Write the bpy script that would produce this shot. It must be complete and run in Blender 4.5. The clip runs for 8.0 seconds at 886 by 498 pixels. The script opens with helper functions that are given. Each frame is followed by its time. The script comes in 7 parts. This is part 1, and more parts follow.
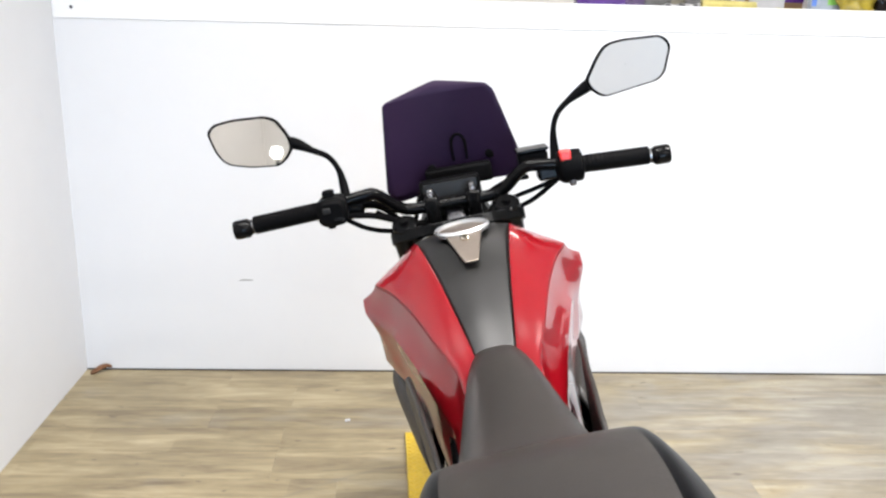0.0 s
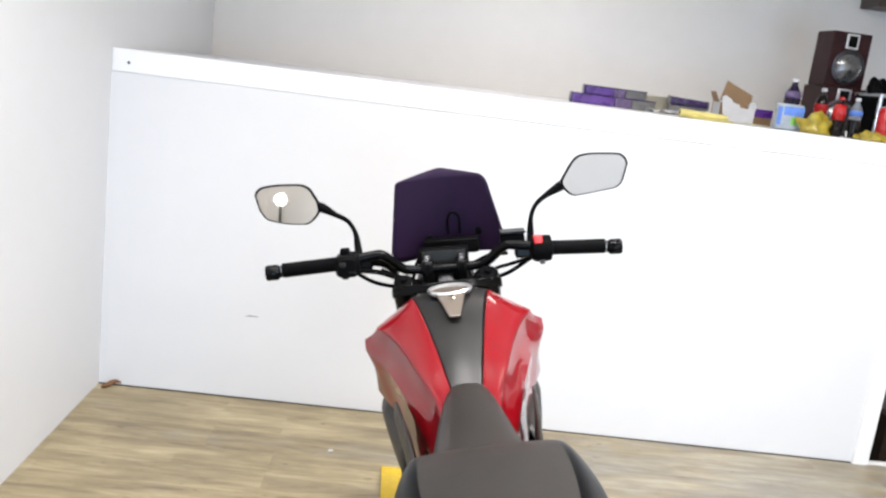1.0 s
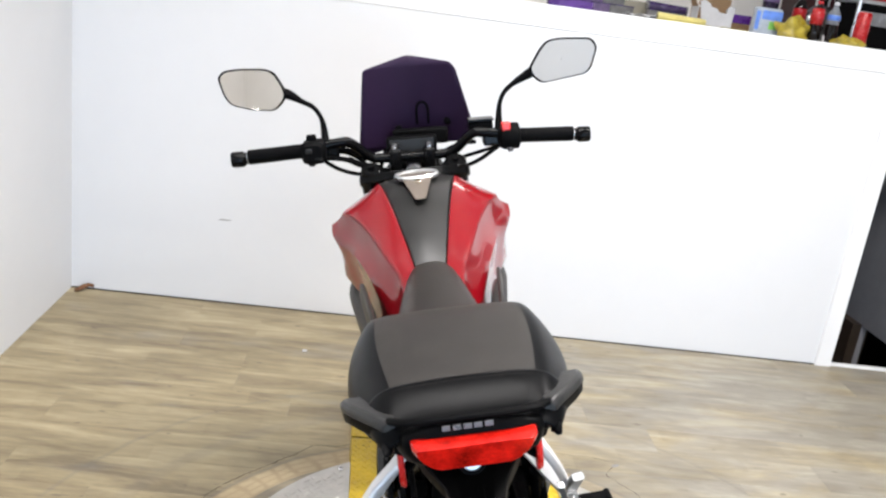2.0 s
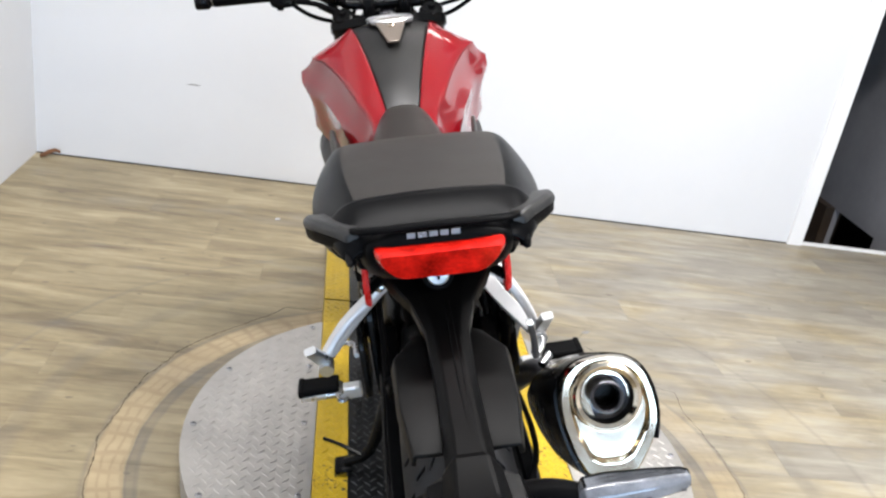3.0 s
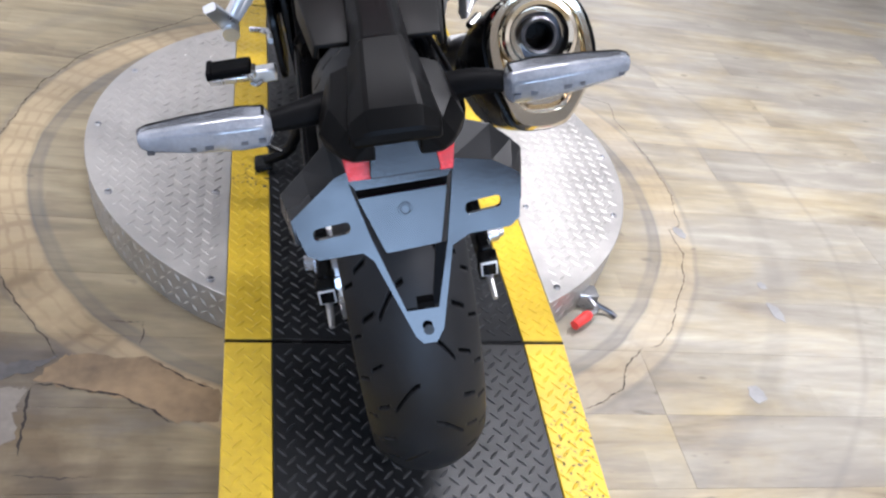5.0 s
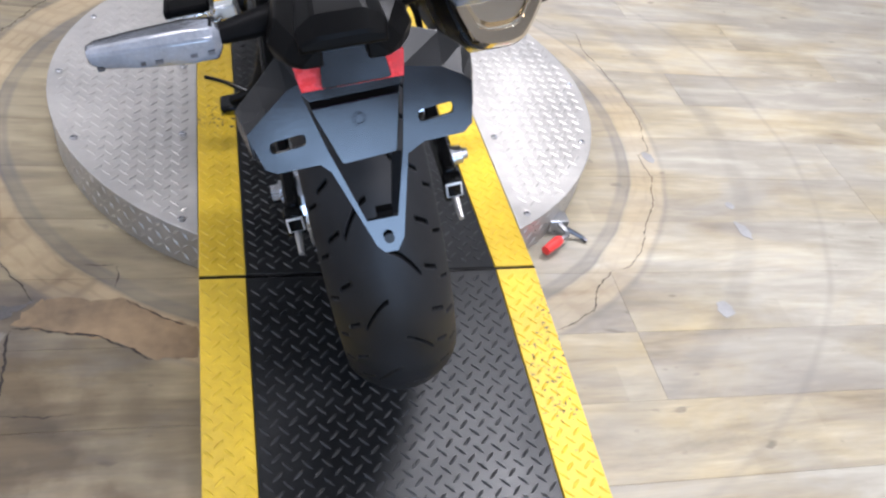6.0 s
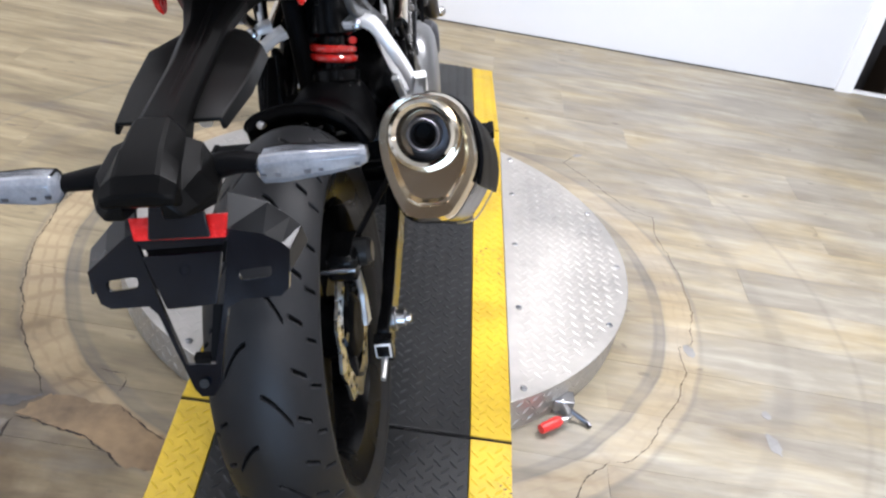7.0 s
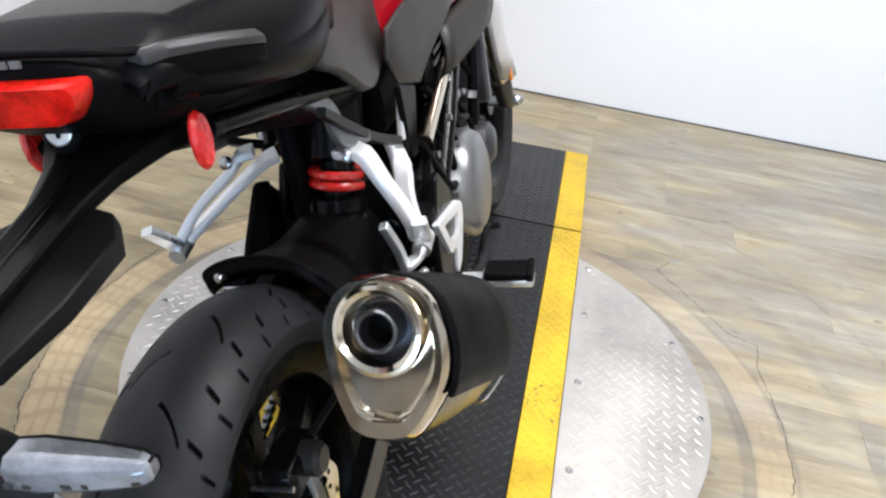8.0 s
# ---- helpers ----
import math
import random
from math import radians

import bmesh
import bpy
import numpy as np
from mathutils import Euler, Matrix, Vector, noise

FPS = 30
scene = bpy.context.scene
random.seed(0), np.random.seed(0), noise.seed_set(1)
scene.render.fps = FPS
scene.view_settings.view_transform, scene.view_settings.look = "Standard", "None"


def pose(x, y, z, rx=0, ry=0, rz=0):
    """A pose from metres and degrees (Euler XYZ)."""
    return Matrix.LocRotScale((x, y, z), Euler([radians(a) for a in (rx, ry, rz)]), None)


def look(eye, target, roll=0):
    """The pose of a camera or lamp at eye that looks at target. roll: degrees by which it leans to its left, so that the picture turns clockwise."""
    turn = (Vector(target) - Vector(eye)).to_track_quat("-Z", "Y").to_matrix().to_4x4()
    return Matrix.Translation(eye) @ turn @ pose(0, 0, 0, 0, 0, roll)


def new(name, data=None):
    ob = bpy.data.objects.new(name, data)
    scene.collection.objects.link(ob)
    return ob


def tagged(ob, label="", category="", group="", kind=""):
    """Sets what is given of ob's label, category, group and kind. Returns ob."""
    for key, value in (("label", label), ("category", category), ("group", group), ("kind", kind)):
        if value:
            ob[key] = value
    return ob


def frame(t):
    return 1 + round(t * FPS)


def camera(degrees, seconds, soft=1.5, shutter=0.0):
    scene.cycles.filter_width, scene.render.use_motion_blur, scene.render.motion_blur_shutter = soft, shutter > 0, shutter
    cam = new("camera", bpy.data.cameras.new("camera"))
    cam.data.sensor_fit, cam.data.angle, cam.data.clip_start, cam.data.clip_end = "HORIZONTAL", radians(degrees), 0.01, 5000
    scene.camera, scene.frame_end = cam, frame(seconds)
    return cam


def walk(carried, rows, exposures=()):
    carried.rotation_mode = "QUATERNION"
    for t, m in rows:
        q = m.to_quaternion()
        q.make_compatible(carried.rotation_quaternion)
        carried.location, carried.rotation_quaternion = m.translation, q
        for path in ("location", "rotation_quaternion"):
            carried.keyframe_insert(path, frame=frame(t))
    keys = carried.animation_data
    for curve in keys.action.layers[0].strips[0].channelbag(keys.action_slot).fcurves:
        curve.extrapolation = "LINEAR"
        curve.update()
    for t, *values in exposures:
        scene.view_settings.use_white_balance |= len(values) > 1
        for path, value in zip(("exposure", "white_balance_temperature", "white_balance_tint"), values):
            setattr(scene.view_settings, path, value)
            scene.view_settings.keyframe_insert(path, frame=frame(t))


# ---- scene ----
cam = camera(55.8, 8.0, soft=2.4)
PATH = [
    (0, (-0.324, -0.482, 1.322), (-0.183, 1.437, 0.775), 1.4),
    (0.5, (-0.371, -0.756, 1.41), (-0.214, 1.192, 0.987), 5.6),
    (1, (-0.36, -0.835, 1.416), (-0.199, 1.116, 1.007), 7.2),
    (1.5, (-0.341, -0.856, 1.383), (-0.182, 1.078, 0.898), 6.7),
    (1.7, (-0.332, -0.858, 1.365), (-0.149, 1.066, 0.848), 7.1),
    (2.8, (-0.297, -0.853, 1.261), (-0.004, 0.973, 0.499), 9.1),
    (3, (-0.294, -0.853, 1.244), (0.006, 0.953, 0.441), 9.6),
    (3.5, (-0.282, -0.848, 1.201), (0.054, 0.887, 0.263), 9.2),
    (4, (-0.27, -0.844, 1.168), (0.093, 0.836, 0.145), 9.1),
    (4.5, (-0.257, -0.842, 1.128), (0.145, 0.753, -0.01), 10.4),
    (5, (-0.246, -0.847, 1.077), (0.242, 0.637, -0.172), 13.6),
    (5.2, (-0.247, -0.854, 1.059), (0.249, 0.601, -0.22), 14.2),
    (6.3, (-0.204, -0.897, 1.074), (0.319, 0.496, -0.263), 11.7),
    (6.5, (-0.144, -0.905, 1.095), (0.262, 0.586, -0.174), 8.1),
    (7, (0.069, -0.927, 1.147), (0.18, 0.731, 0.033), 10.7),
    (7.5, (0.144, -0.777, 1.143), (-0.039, 0.877, 0.035), 8.6),
    (8, (0.206, -0.599, 1.17), (-0.006, 1.077, 0.099), 7.8),
]
walk(cam, [(t, look(eye, target, roll)) for t, eye, target, roll in PATH],
     [(0.0, 0.08, 6700, 12), (1.5, -0.02, 6700, 12), (3.0, -0.08, 6580, 12), (4.2, -0.02, 6400, 14), (5.0, 0.04, 6150, 17), (6.3, 0.03, 6120, 17), (7.0, -0.03, 6280, 15), (8.0, -0.10, 6350, 12)])

# ---- light ----
world = bpy.data.worlds.new("world")
scene.world = world
world.use_nodes = True
world.node_tree.nodes["Background"].inputs[0].default_value = (0.95, 0.97, 1.0, 1)
world.node_tree.nodes["Background"].inputs[1].default_value = 0.02
scene.view_settings.exposure = 0.0
LAMP = 1.24
DAYLIGHT = 104.0


# ---- materials ----
def rgb(c):
    return (*c, 1.0)


def material(name, base, rough=0.5, metal=0.0, vary=0.15, scale=8.0, bump=0.0, bump_scale=120.0, coat=0.0,
             trans=0.0, rough_vary=0.1, spec=0.5, random_tint=0.0):
    """A principled material with colour and roughness that vary at two scales, and fine relief."""
    m = bpy.data.materials.new(name)
    m.use_nodes = True
    nt = m.node_tree
    p = nt.nodes["Principled BSDF"]
    tc = nt.nodes.new("ShaderNodeTexCoord")
    n1 = nt.nodes.new("ShaderNodeTexNoise")
    n1.inputs["Scale"].default_value, n1.inputs["Detail"].default_value = scale, 6
    n2 = nt.nodes.new("ShaderNodeTexNoise")
    n2.inputs["Scale"].default_value, n2.inputs["Detail"].default_value = scale * 9, 3
    nt.links.new(tc.outputs["Object"], n1.inputs["Vector"])
    nt.links.new(tc.outputs["Object"], n2.inputs["Vector"])
    add = nt.nodes.new("ShaderNodeMath")
    add.operation = "MULTIPLY_ADD"
    add.inputs[1].default_value = 0.35
    nt.links.new(n2.outputs["Fac"], add.inputs[0])
    nt.links.new(n1.outputs["Fac"], add.inputs[2])
    ramp = nt.nodes.new("ShaderNodeValToRGB")
    ramp.color_ramp.elements[0].position, ramp.color_ramp.elements[1].position = 0.4, 0.95
    ramp.color_ramp.elements[0].color = rgb([max(0, v * (1 - vary)) for v in base])
    ramp.color_ramp.elements[1].color = rgb([min(1, v * (1 + vary)) for v in base])
    nt.links.new(add.outputs[0], ramp.inputs["Fac"])
    nt.links.new(ramp.outputs["Color"], p.inputs["Base Color"])
    mr = nt.nodes.new("ShaderNodeMapRange")
    mr.inputs["From Min"].default_value, mr.inputs["From Max"].default_value = 0.3, 0.8
    mr.inputs["To Min"].default_value, mr.inputs["To Max"].default_value = max(0.01, rough - rough_vary), min(1, rough + rough_vary)
    nt.links.new(n1.outputs["Fac"], mr.inputs["Value"])
    nt.links.new(mr.outputs[0], p.inputs["Roughness"])
    p.inputs["Metallic"].default_value = metal
    p.inputs["Coat Weight"].default_value = coat
    p.inputs["Coat Roughness"].default_value = 0.04
    p.inputs["Transmission Weight"].default_value = trans
    p.inputs["Specular IOR Level"].default_value = spec
    if bump:
        n3 = nt.nodes.new("ShaderNodeTexNoise")
        n3.inputs["Scale"].default_value, n3.inputs["Detail"].default_value = bump_scale, 4
        nt.links.new(tc.outputs["Object"], n3.inputs["Vector"])
        b = nt.nodes.new("ShaderNodeBump")
        b.inputs["Strength"].default_value, b.inputs["Distance"].default_value = bump, 0.0006
        nt.links.new(n3.outputs["Fac"], b.inputs["Height"])
        nt.links.new(b.outputs["Normal"], p.inputs["Normal"])
    return m


def emitter(name, colour, strength):
    m = bpy.data.materials.new(name)
    m.use_nodes = True
    p = m.node_tree.nodes["Principled BSDF"]
    p.inputs["Base Color"].default_value = rgb(colour)
    p.inputs["Emission Color"].default_value = rgb(colour)
    p.inputs["Emission Strength"].default_value = strength
    return m


RED = material("red_paint", (0.20, 0.002, 0.006), 0.30, 0.0, 0.06, 3, coat=1.0, rough_vary=0.03, spec=0.12)
MARK = material("pale_lettering_foil", (0.17, 0.17, 0.18), 0.35, 0.6, 0.1, 30)
BLACK = material("black_plastic", (0.003, 0.003, 0.0033), 0.50, 0, 0.25, 12, bump=0.2, bump_scale=900, spec=0.035)
GREYPL = material("grey_plastic", (0.013, 0.0128, 0.0126), 0.42, 0, 0.18, 10, bump=0.25, bump_scale=700, spec=0.22)
SATIN = material("satin_black_cover", (0.012, 0.0115, 0.011), 0.43, 0.1, 0.2, 9, bump=0.15, bump_scale=900)
VINYL = material("seat_vinyl", (0.0170, 0.0136, 0.0114), 0.50, 0, 0.18, 5, bump=0.5, bump_scale=520, spec=0.42)
VINYLD = material("seat_vinyl_dark", (0.0030, 0.0030, 0.0034), 0.34, 0, 0.2, 7, bump=0.15, bump_scale=420, rough_vary=0.05, spec=0.06)
RUBBER = material("tyre_rubber", (0.0078, 0.0081, 0.0092), 0.55, 0, 0.30, 14, bump=0.2, bump_scale=600, spec=0.26)
BLACKMET = material("black_metal", (0.0028, 0.0028, 0.003), 0.25, 0.0, 0.3, 14, bump=0.1, bump_scale=300, spec=0.12)
BLACKRIM = material("black_rim_paint", (0.0022, 0.0022, 0.0024), 0.30, 0.0, 0.3, 14, spec=0.05)
# steel tinted gold in place of the wood floor reflected in it
CHROME = material("floor_tinted_steel", (0.70, 0.62, 0.50), 0.13, 1.0, 0.06, 6, rough_vary=0.05)
ALU = material("cast_aluminium", (0.70, 0.71, 0.72), 0.34, 0.85, 0.12, 14, bump=0.2, bump_scale=350)
SILVER = material("silver_paint", (0.72, 0.72, 0.73), 0.36, 0.35, 0.08, 10, bump=0.1, bump_scale=300)
STEEL = material("steel", (0.42, 0.42, 0.43), 0.30, 1.0, 0.2, 20)
DULLST = material("dull_zinc_steel", (0.36, 0.36, 0.35), 0.48, 0.8, 0.2, 30)
DARKST = material("dark_steel", (0.10, 0.10, 0.11), 0.40, 0.9, 0.3, 20)
MIRROR = material("mirror_glass", (0.76, 0.76, 0.75), 0.025, 1.0, 0.02, 3, rough_vary=0.015)
TAILRED = material("red_lens", (0.54, 0.010, 0.005), 0.20, 0, 0.75, 34, bump=0.9, bump_scale=110, coat=0.35, spec=0.3)
REFRED = material("red_reflector", (0.60, 0.014, 0.012), 0.30, 0, 0.35, 90, bump=0.6, bump_scale=420, coat=0.15, spec=0.3)
AMBER = material("amber_reflector", (0.7, 0.22, 0.02), 0.2, 0, 0.2, 60, coat=0.8)
LENS = material("clear_lens", (0.235, 0.248, 0.278), 0.16, 0.0, 0.35, 45, bump=0.45, bump_scale=110, trans=0.25, coat=0.8)
SCREEN = material("smoked_screen", (0.020, 0.009, 0.030), 0.50, 0, 0.1, 4, trans=0.03, rough_vary=0.03, spec=0.17)
SPRING = material("red_spring", (0.55, 0.02, 0.015), 0.25, 0, 0.1, 20, coat=0.6)
REDPL = material("red_plastic", (0.70, 0.035, 0.03), 0.35, 0, 0.12, 20)
PLATEB = material("black_bracket_plastic", (0.0025, 0.0034, 0.0058), 0.19, 0.0, 0.2, 16, bump=0.06, bump_scale=300, spec=0.46)
WINGPL = material("satin_grey_bracket", (0.0065, 0.0065, 0.0068), 0.34, 0, 0.15, 12, bump=0.1, bump_scale=500, spec=0.34)
BRIGHT = material("brushed_aluminium_peg", (0.6, 0.6, 0.6), 0.3, 1.0, 0.15, 30)
# warm tone raised to stand in for the brown reflection on the cap
CAPM = material("warm_tinted_cap_metal", (0.30, 0.25, 0.21), 0.36, 0.75, 0.12, 12, bump=0.05, bump_scale=300)
CAST = material("dull_cast_cover", (0.20, 0.203, 0.208), 0.36, 0.75, 0.15, 14, bump=0.15, bump_scale=350)
STEMPL = material("black_moulded_plastic", (0.0022, 0.0021, 0.0021), 0.42, 0, 0.2, 12, bump=0.15, bump_scale=800, spec=0.07)
RAILG = material("grey_rail_plastic", (0.022, 0.0216, 0.0212), 0.45, 0, 0.15, 12, bump=0.2, bump_scale=700, spec=0.35)
GOLD = material("drilled_disc_steel", (0.62, 0.60, 0.55), 0.28, 1.0, 0.15, 20)
TREADS = material("checker_plate_aluminium", (0.46, 0.440, 0.412), 0.44, 0.78, 0.24, 4, bump=0.4, bump_scale=140, rough_vary=0.18)
YELLOW = material("yellow_painted_plate", (0.55, 0.368, 0.022), 0.45, 0, 0.28, 9, bump=0.25, bump_scale=200, spec=0.32)
def add_specks(m, scale, low, colour):
    """Small dark marks where paint has worn off, scattered by two noises."""
    nt = m.node_tree
    p = nt.nodes["Principled BSDF"]
    src = p.inputs["Base Color"].links[0].from_socket
    geo = nt.nodes.new("ShaderNodeNewGeometry")
    fine, broad = nt.nodes.new("ShaderNodeTexNoise"), nt.nodes.new("ShaderNodeTexNoise")
    fine.inputs["Scale"].default_value, fine.inputs["Detail"].default_value = scale, 2
    broad.inputs["Scale"].default_value, broad.inputs["Detail"].default_value = 5.0, 3
    nt.links.new(geo.outputs["Position"], fine.inputs["Vector"])
    nt.links.new(geo.outputs["Position"], broad.inputs["Vector"])
    mul = nt.nodes.new("ShaderNodeMath")
    mul.operation = "MULTIPLY"
    nt.links.new(fine.outputs["Fac"], mul.inputs[0])
    nt.links.new(broad.outputs["Fac"], mul.inputs[1])
    step = nt.nodes.new("ShaderNodeMapRange")
    step.inputs["From Min"].default_value, step.inputs["From Max"].default_value = low, low + 0.02
    nt.links.new(mul.outputs[0], step.inputs["Value"])
    mix = nt.nodes.new("ShaderNodeMixRGB")
    mix.inputs[2].default_value = rgb(colour)
    nt.links.new(step.outputs[0], mix.inputs[0])
    nt.links.new(src, mix.inputs[1])
    nt.links.new(mix.outputs[0], p.inputs["Base Color"])


add_specks(YELLOW, 150.0, 0.425, (0.05, 0.045, 0.03))
BLACKPL = material("black_painted_plate", (0.0085, 0.009, 0.0098), 0.38, 0.0, 0.45, 5, bump=0.22, bump_scale=160, rough_vary=0.12, spec=0.24)
# bars coloured lighter than their plate, to carry the glints they catch
BLACKBAR = material("lit_black_tread_bar", (0.020, 0.0205, 0.0215), 0.36, 0.0, 0.5, 6, bump=0.15, bump_scale=200, rough_vary=0.12, spec=0.40)
FLAPPL = material("grey_moulded_plastic", (0.0042, 0.0041, 0.0040), 0.46, 0, 0.2, 12, bump=0.2, bump_scale=800, spec=0.10)
WHITE = material("white_wall_paint", (0.70, 0.705, 0.718), 0.55, 0, 0.025, 1.2, bump=0.06, bump_scale=60)
ALCOVE = material("alcove_wall_paint", (0.80, 0.775, 0.745), 0.6, 0, 0.04, 1.2, bump=0.06, bump_scale=60)
TRIM = material("white_trim_gloss", (0.82, 0.82, 0.82), 0.35, 0, 0.03, 2)
GREYW = material("grey_door_panel", (0.26, 0.26, 0.28), 0.55, 0, 0.15, 3, bump=0.1)
GREYB = material("grey_workshop_wall", (0.24, 0.225, 0.21), 0.6, 0, 0.2, 1.5, bump=0.1)
DARKW = material("dark_wood", (0.05, 0.035, 0.025), 0.5, 0, 0.4, 12, bump=0.2)
# near-black in place of the shade inside holes, gaps and the closet
VOID = material("shaded_recess", (0.003, 0.003, 0.003), 0.9, spec=0.1)
# unseen wall ends, brown for the warm reflections wanted in the metal parts
BACKW = material("brown_reflection_wall", (0.22, 0.170, 0.124), 0.7, 0, 0.2, 2, bump=0.1)
CRACKS = material("dark_joint", (0.03, 0.028, 0.027), 0.9, spec=0.1)


def plank_material():
    """Limed oak vinyl planks: streaks along x, tint by piece, and the worn rings round the turntable."""
    m = bpy.data.materials.new("vinyl_oak_plank")
    m.use_nodes = True
    nt = m.node_tree
    p = nt.nodes["Principled BSDF"]
    N, L = nt.nodes.new, nt.links.new
    tc, oi, geo = N("ShaderNodeTexCoord"), N("ShaderNodeObjectInfo"), N("ShaderNodeNewGeometry")
    off = N("ShaderNodeVectorMath")
    off.operation = "MULTIPLY_ADD"
    comb = N("ShaderNodeCombineXYZ")
    for k, v in enumerate((37.0, 53.0, 11.0)):
        mul = N("ShaderNodeMath")
        mul.operation = "MULTIPLY"
        mul.inputs[1].default_value = v
        L(oi.outputs["Random"], mul.inputs[0])
        L(mul.outputs[0], comb.inputs[k])
    off.inputs[1].default_value = (1.0, 1.0, 1.0)
    L(tc.outputs["Object"], off.inputs[0])
    L(comb.outputs[0], off.inputs[2])

    def streak(sx, sy, detail, rough=0.6, dist=0.0):
        mp = N("ShaderNodeMapping")
        mp.inputs["Scale"].default_value = (sx, sy, 1)
        L(off.outputs[0], mp.inputs["Vector"])
        n = N("ShaderNodeTexNoise")
        n.inputs["Scale"].default_value, n.inputs["Detail"].default_value = 1.0, detail
        n.inputs["Roughness"].default_value, n.inputs["Distortion"].default_value = rough, dist
        L(mp.outputs[0], n.inputs["Vector"])
        return n.outputs["Fac"]

    coarse, fine, knots = streak(2.5, 15, 7, 0.60, 0.7), streak(12, 80, 4, 0.58), streak(13, 26, 2)
    ramp = N("ShaderNodeValToRGB")
    e = ramp.color_ramp.elements
    e[0].position, e[0].color = 0.32, rgb((0.215, 0.193, 0.163))
    e[1].position, e[1].color = 0.72, rgb((0.409, 0.383, 0.321))
    mid = ramp.color_ramp.elements.new(0.52)
    mid.color = rgb((0.287, 0.262, 0.216))
    mix = N("ShaderNodeMath")
    mix.operation = "MULTIPLY_ADD"
    mix.inputs[1].default_value = 0.23
    L(fine, mix.inputs[0])
    sc = N("ShaderNodeMath")
    sc.operation = "MULTIPLY"
    sc.inputs[1].default_value = 0.79
    L(coarse, sc.inputs[0])
    L(sc.outputs[0], mix.inputs[2])
    tint = N("ShaderNodeMath")
    tint.operation = "MULTIPLY_ADD"
    tint.inputs[1].default_value, tint.inputs[2].default_value = 0.06, -0.03
    L(oi.outputs["Random"], tint.inputs[0])
    # the print shows two rows of short strips on each plank, of uneven tone
    strip = N("ShaderNodeTexBrick")
    strip.offset, strip.squash = 0.37, 1.0
    for key, val in (("Color1", rgb((0, 0, 0))), ("Color2", rgb((1, 1, 1))), ("Mortar", rgb((0.4, 0.4, 0.4)))):
        strip.inputs[key].default_value = val
    for key, val in (("Scale", 1.0), ("Mortar Size", 0.0), ("Bias", 0.0), ("Brick Width", 0.43), ("Row Height", 0.076)):
        strip.inputs[key].default_value = val
    along = N("ShaderNodeCombineXYZ")
    L(comb.outputs[0], along.inputs[0])
    slide = N("ShaderNodeVectorMath")
    L(tc.outputs["Object"], slide.inputs[0])
    L(along.outputs[0], slide.inputs[1])
    L(slide.outputs[0], strip.inputs["Vector"])
    tone = N("ShaderNodeMath")
    tone.operation = "MULTIPLY_ADD"
    tone.inputs[1].default_value = 0.060
    L(strip.outputs["Color"], tone.inputs[0])
    L(tint.outputs[0], tone.inputs[2])
    shift = N("ShaderNodeMath")
    shift.inputs[1].default_value = -0.030
    L(tone.outputs[0], shift.inputs[0])
    tot = N("ShaderNodeMath")
    tot.operation = "ADD"
    L(mix.outputs[0], tot.inputs[0])
    L(shift.outputs[0], tot.inputs[1])
    L(tot.outputs[0], ramp.inputs["Fac"])
    # warmer, browner boards and stretches among the limed ones
    brown = N("ShaderNodeValToRGB")
    for k, (pos, col) in enumerate(((0.32, (0.160, 0.122, 0.076)), (0.72, (0.460, 0.380, 0.240)))):
        brown.color_ramp.elements[k].position, brown.color_ramp.elements[k].color = pos, rgb(col)
    brown.color_ramp.elements.new(0.52).color = rgb((0.306, 0.247, 0.146))
    L(tot.outputs[0], brown.inputs["Fac"])
    where = N("ShaderNodeTexNoise")
    where.inputs["Scale"].default_value, where.inputs["Detail"].default_value = 1.0, 7
    where.inputs["Roughness"].default_value, where.inputs["Distortion"].default_value = 0.62, 0.6
    stretch = N("ShaderNodeMapping")
    stretch.inputs["Scale"].default_value = (2.6, 7.0, 1.0)
    L(geo.outputs["Position"], stretch.inputs["Vector"])
    L(stretch.outputs[0], where.inputs["Vector"])
    xyz = N("ShaderNodeSeparateXYZ")
    L(geo.outputs["Position"], xyz.inputs[0])
    # browner to the left, which also stands in for the dimmer light there
    lean = N("ShaderNodeMapRange")
    lean.inputs["From Min"].default_value, lean.inputs["From Max"].default_value = 1.0, -0.6
    lean.inputs["To Min"].default_value, lean.inputs["To Max"].default_value = -0.10, 0.30
    L(xyz.outputs["X"], lean.inputs["Value"])
    bsum = N("ShaderNodeMath")
    L(where.outputs["Fac"], bsum.inputs[0])
    L(lean.outputs[0], bsum.inputs[1])
    bvar = N("ShaderNodeMath")
    bvar.operation = "MULTIPLY_ADD"
    bvar.inputs[1].default_value = 0.22
    L(oi.outputs["Random"], bvar.inputs[0])
    L(bsum.outputs[0], bvar.inputs[2])
    bfac = N("ShaderNodeMapRange")
    bfac.inputs["From Min"].default_value, bfac.inputs["From Max"].default_value = 0.46, 0.80
    L(bvar.outputs[0], bfac.inputs["Value"])
    wood = N("ShaderNodeMixRGB")
    L(bfac.outputs[0], wood.inputs[0])
    L(ramp.outputs["Color"], wood.inputs[1])
    L(brown.outputs["Color"], wood.inputs[2])
    # dark knots and short cracks of the print
    kr = N("ShaderNodeValToRGB")
    kr.color_ramp.elements[0].position, kr.color_ramp.elements[1].position = 0.69, 0.75
    L(knots, kr.inputs["Fac"])
    kmix = N("ShaderNodeMixRGB")
    kmix.inputs[2].default_value = rgb((0.10, 0.08, 0.062))
    kf = N("ShaderNodeMath")
    kf.operation = "MULTIPLY"
    kf.inputs[1].default_value = 0.6
    L(kr.outputs["Color"], kf.inputs[0])
    L(kf.outputs[0], kmix.inputs[0])
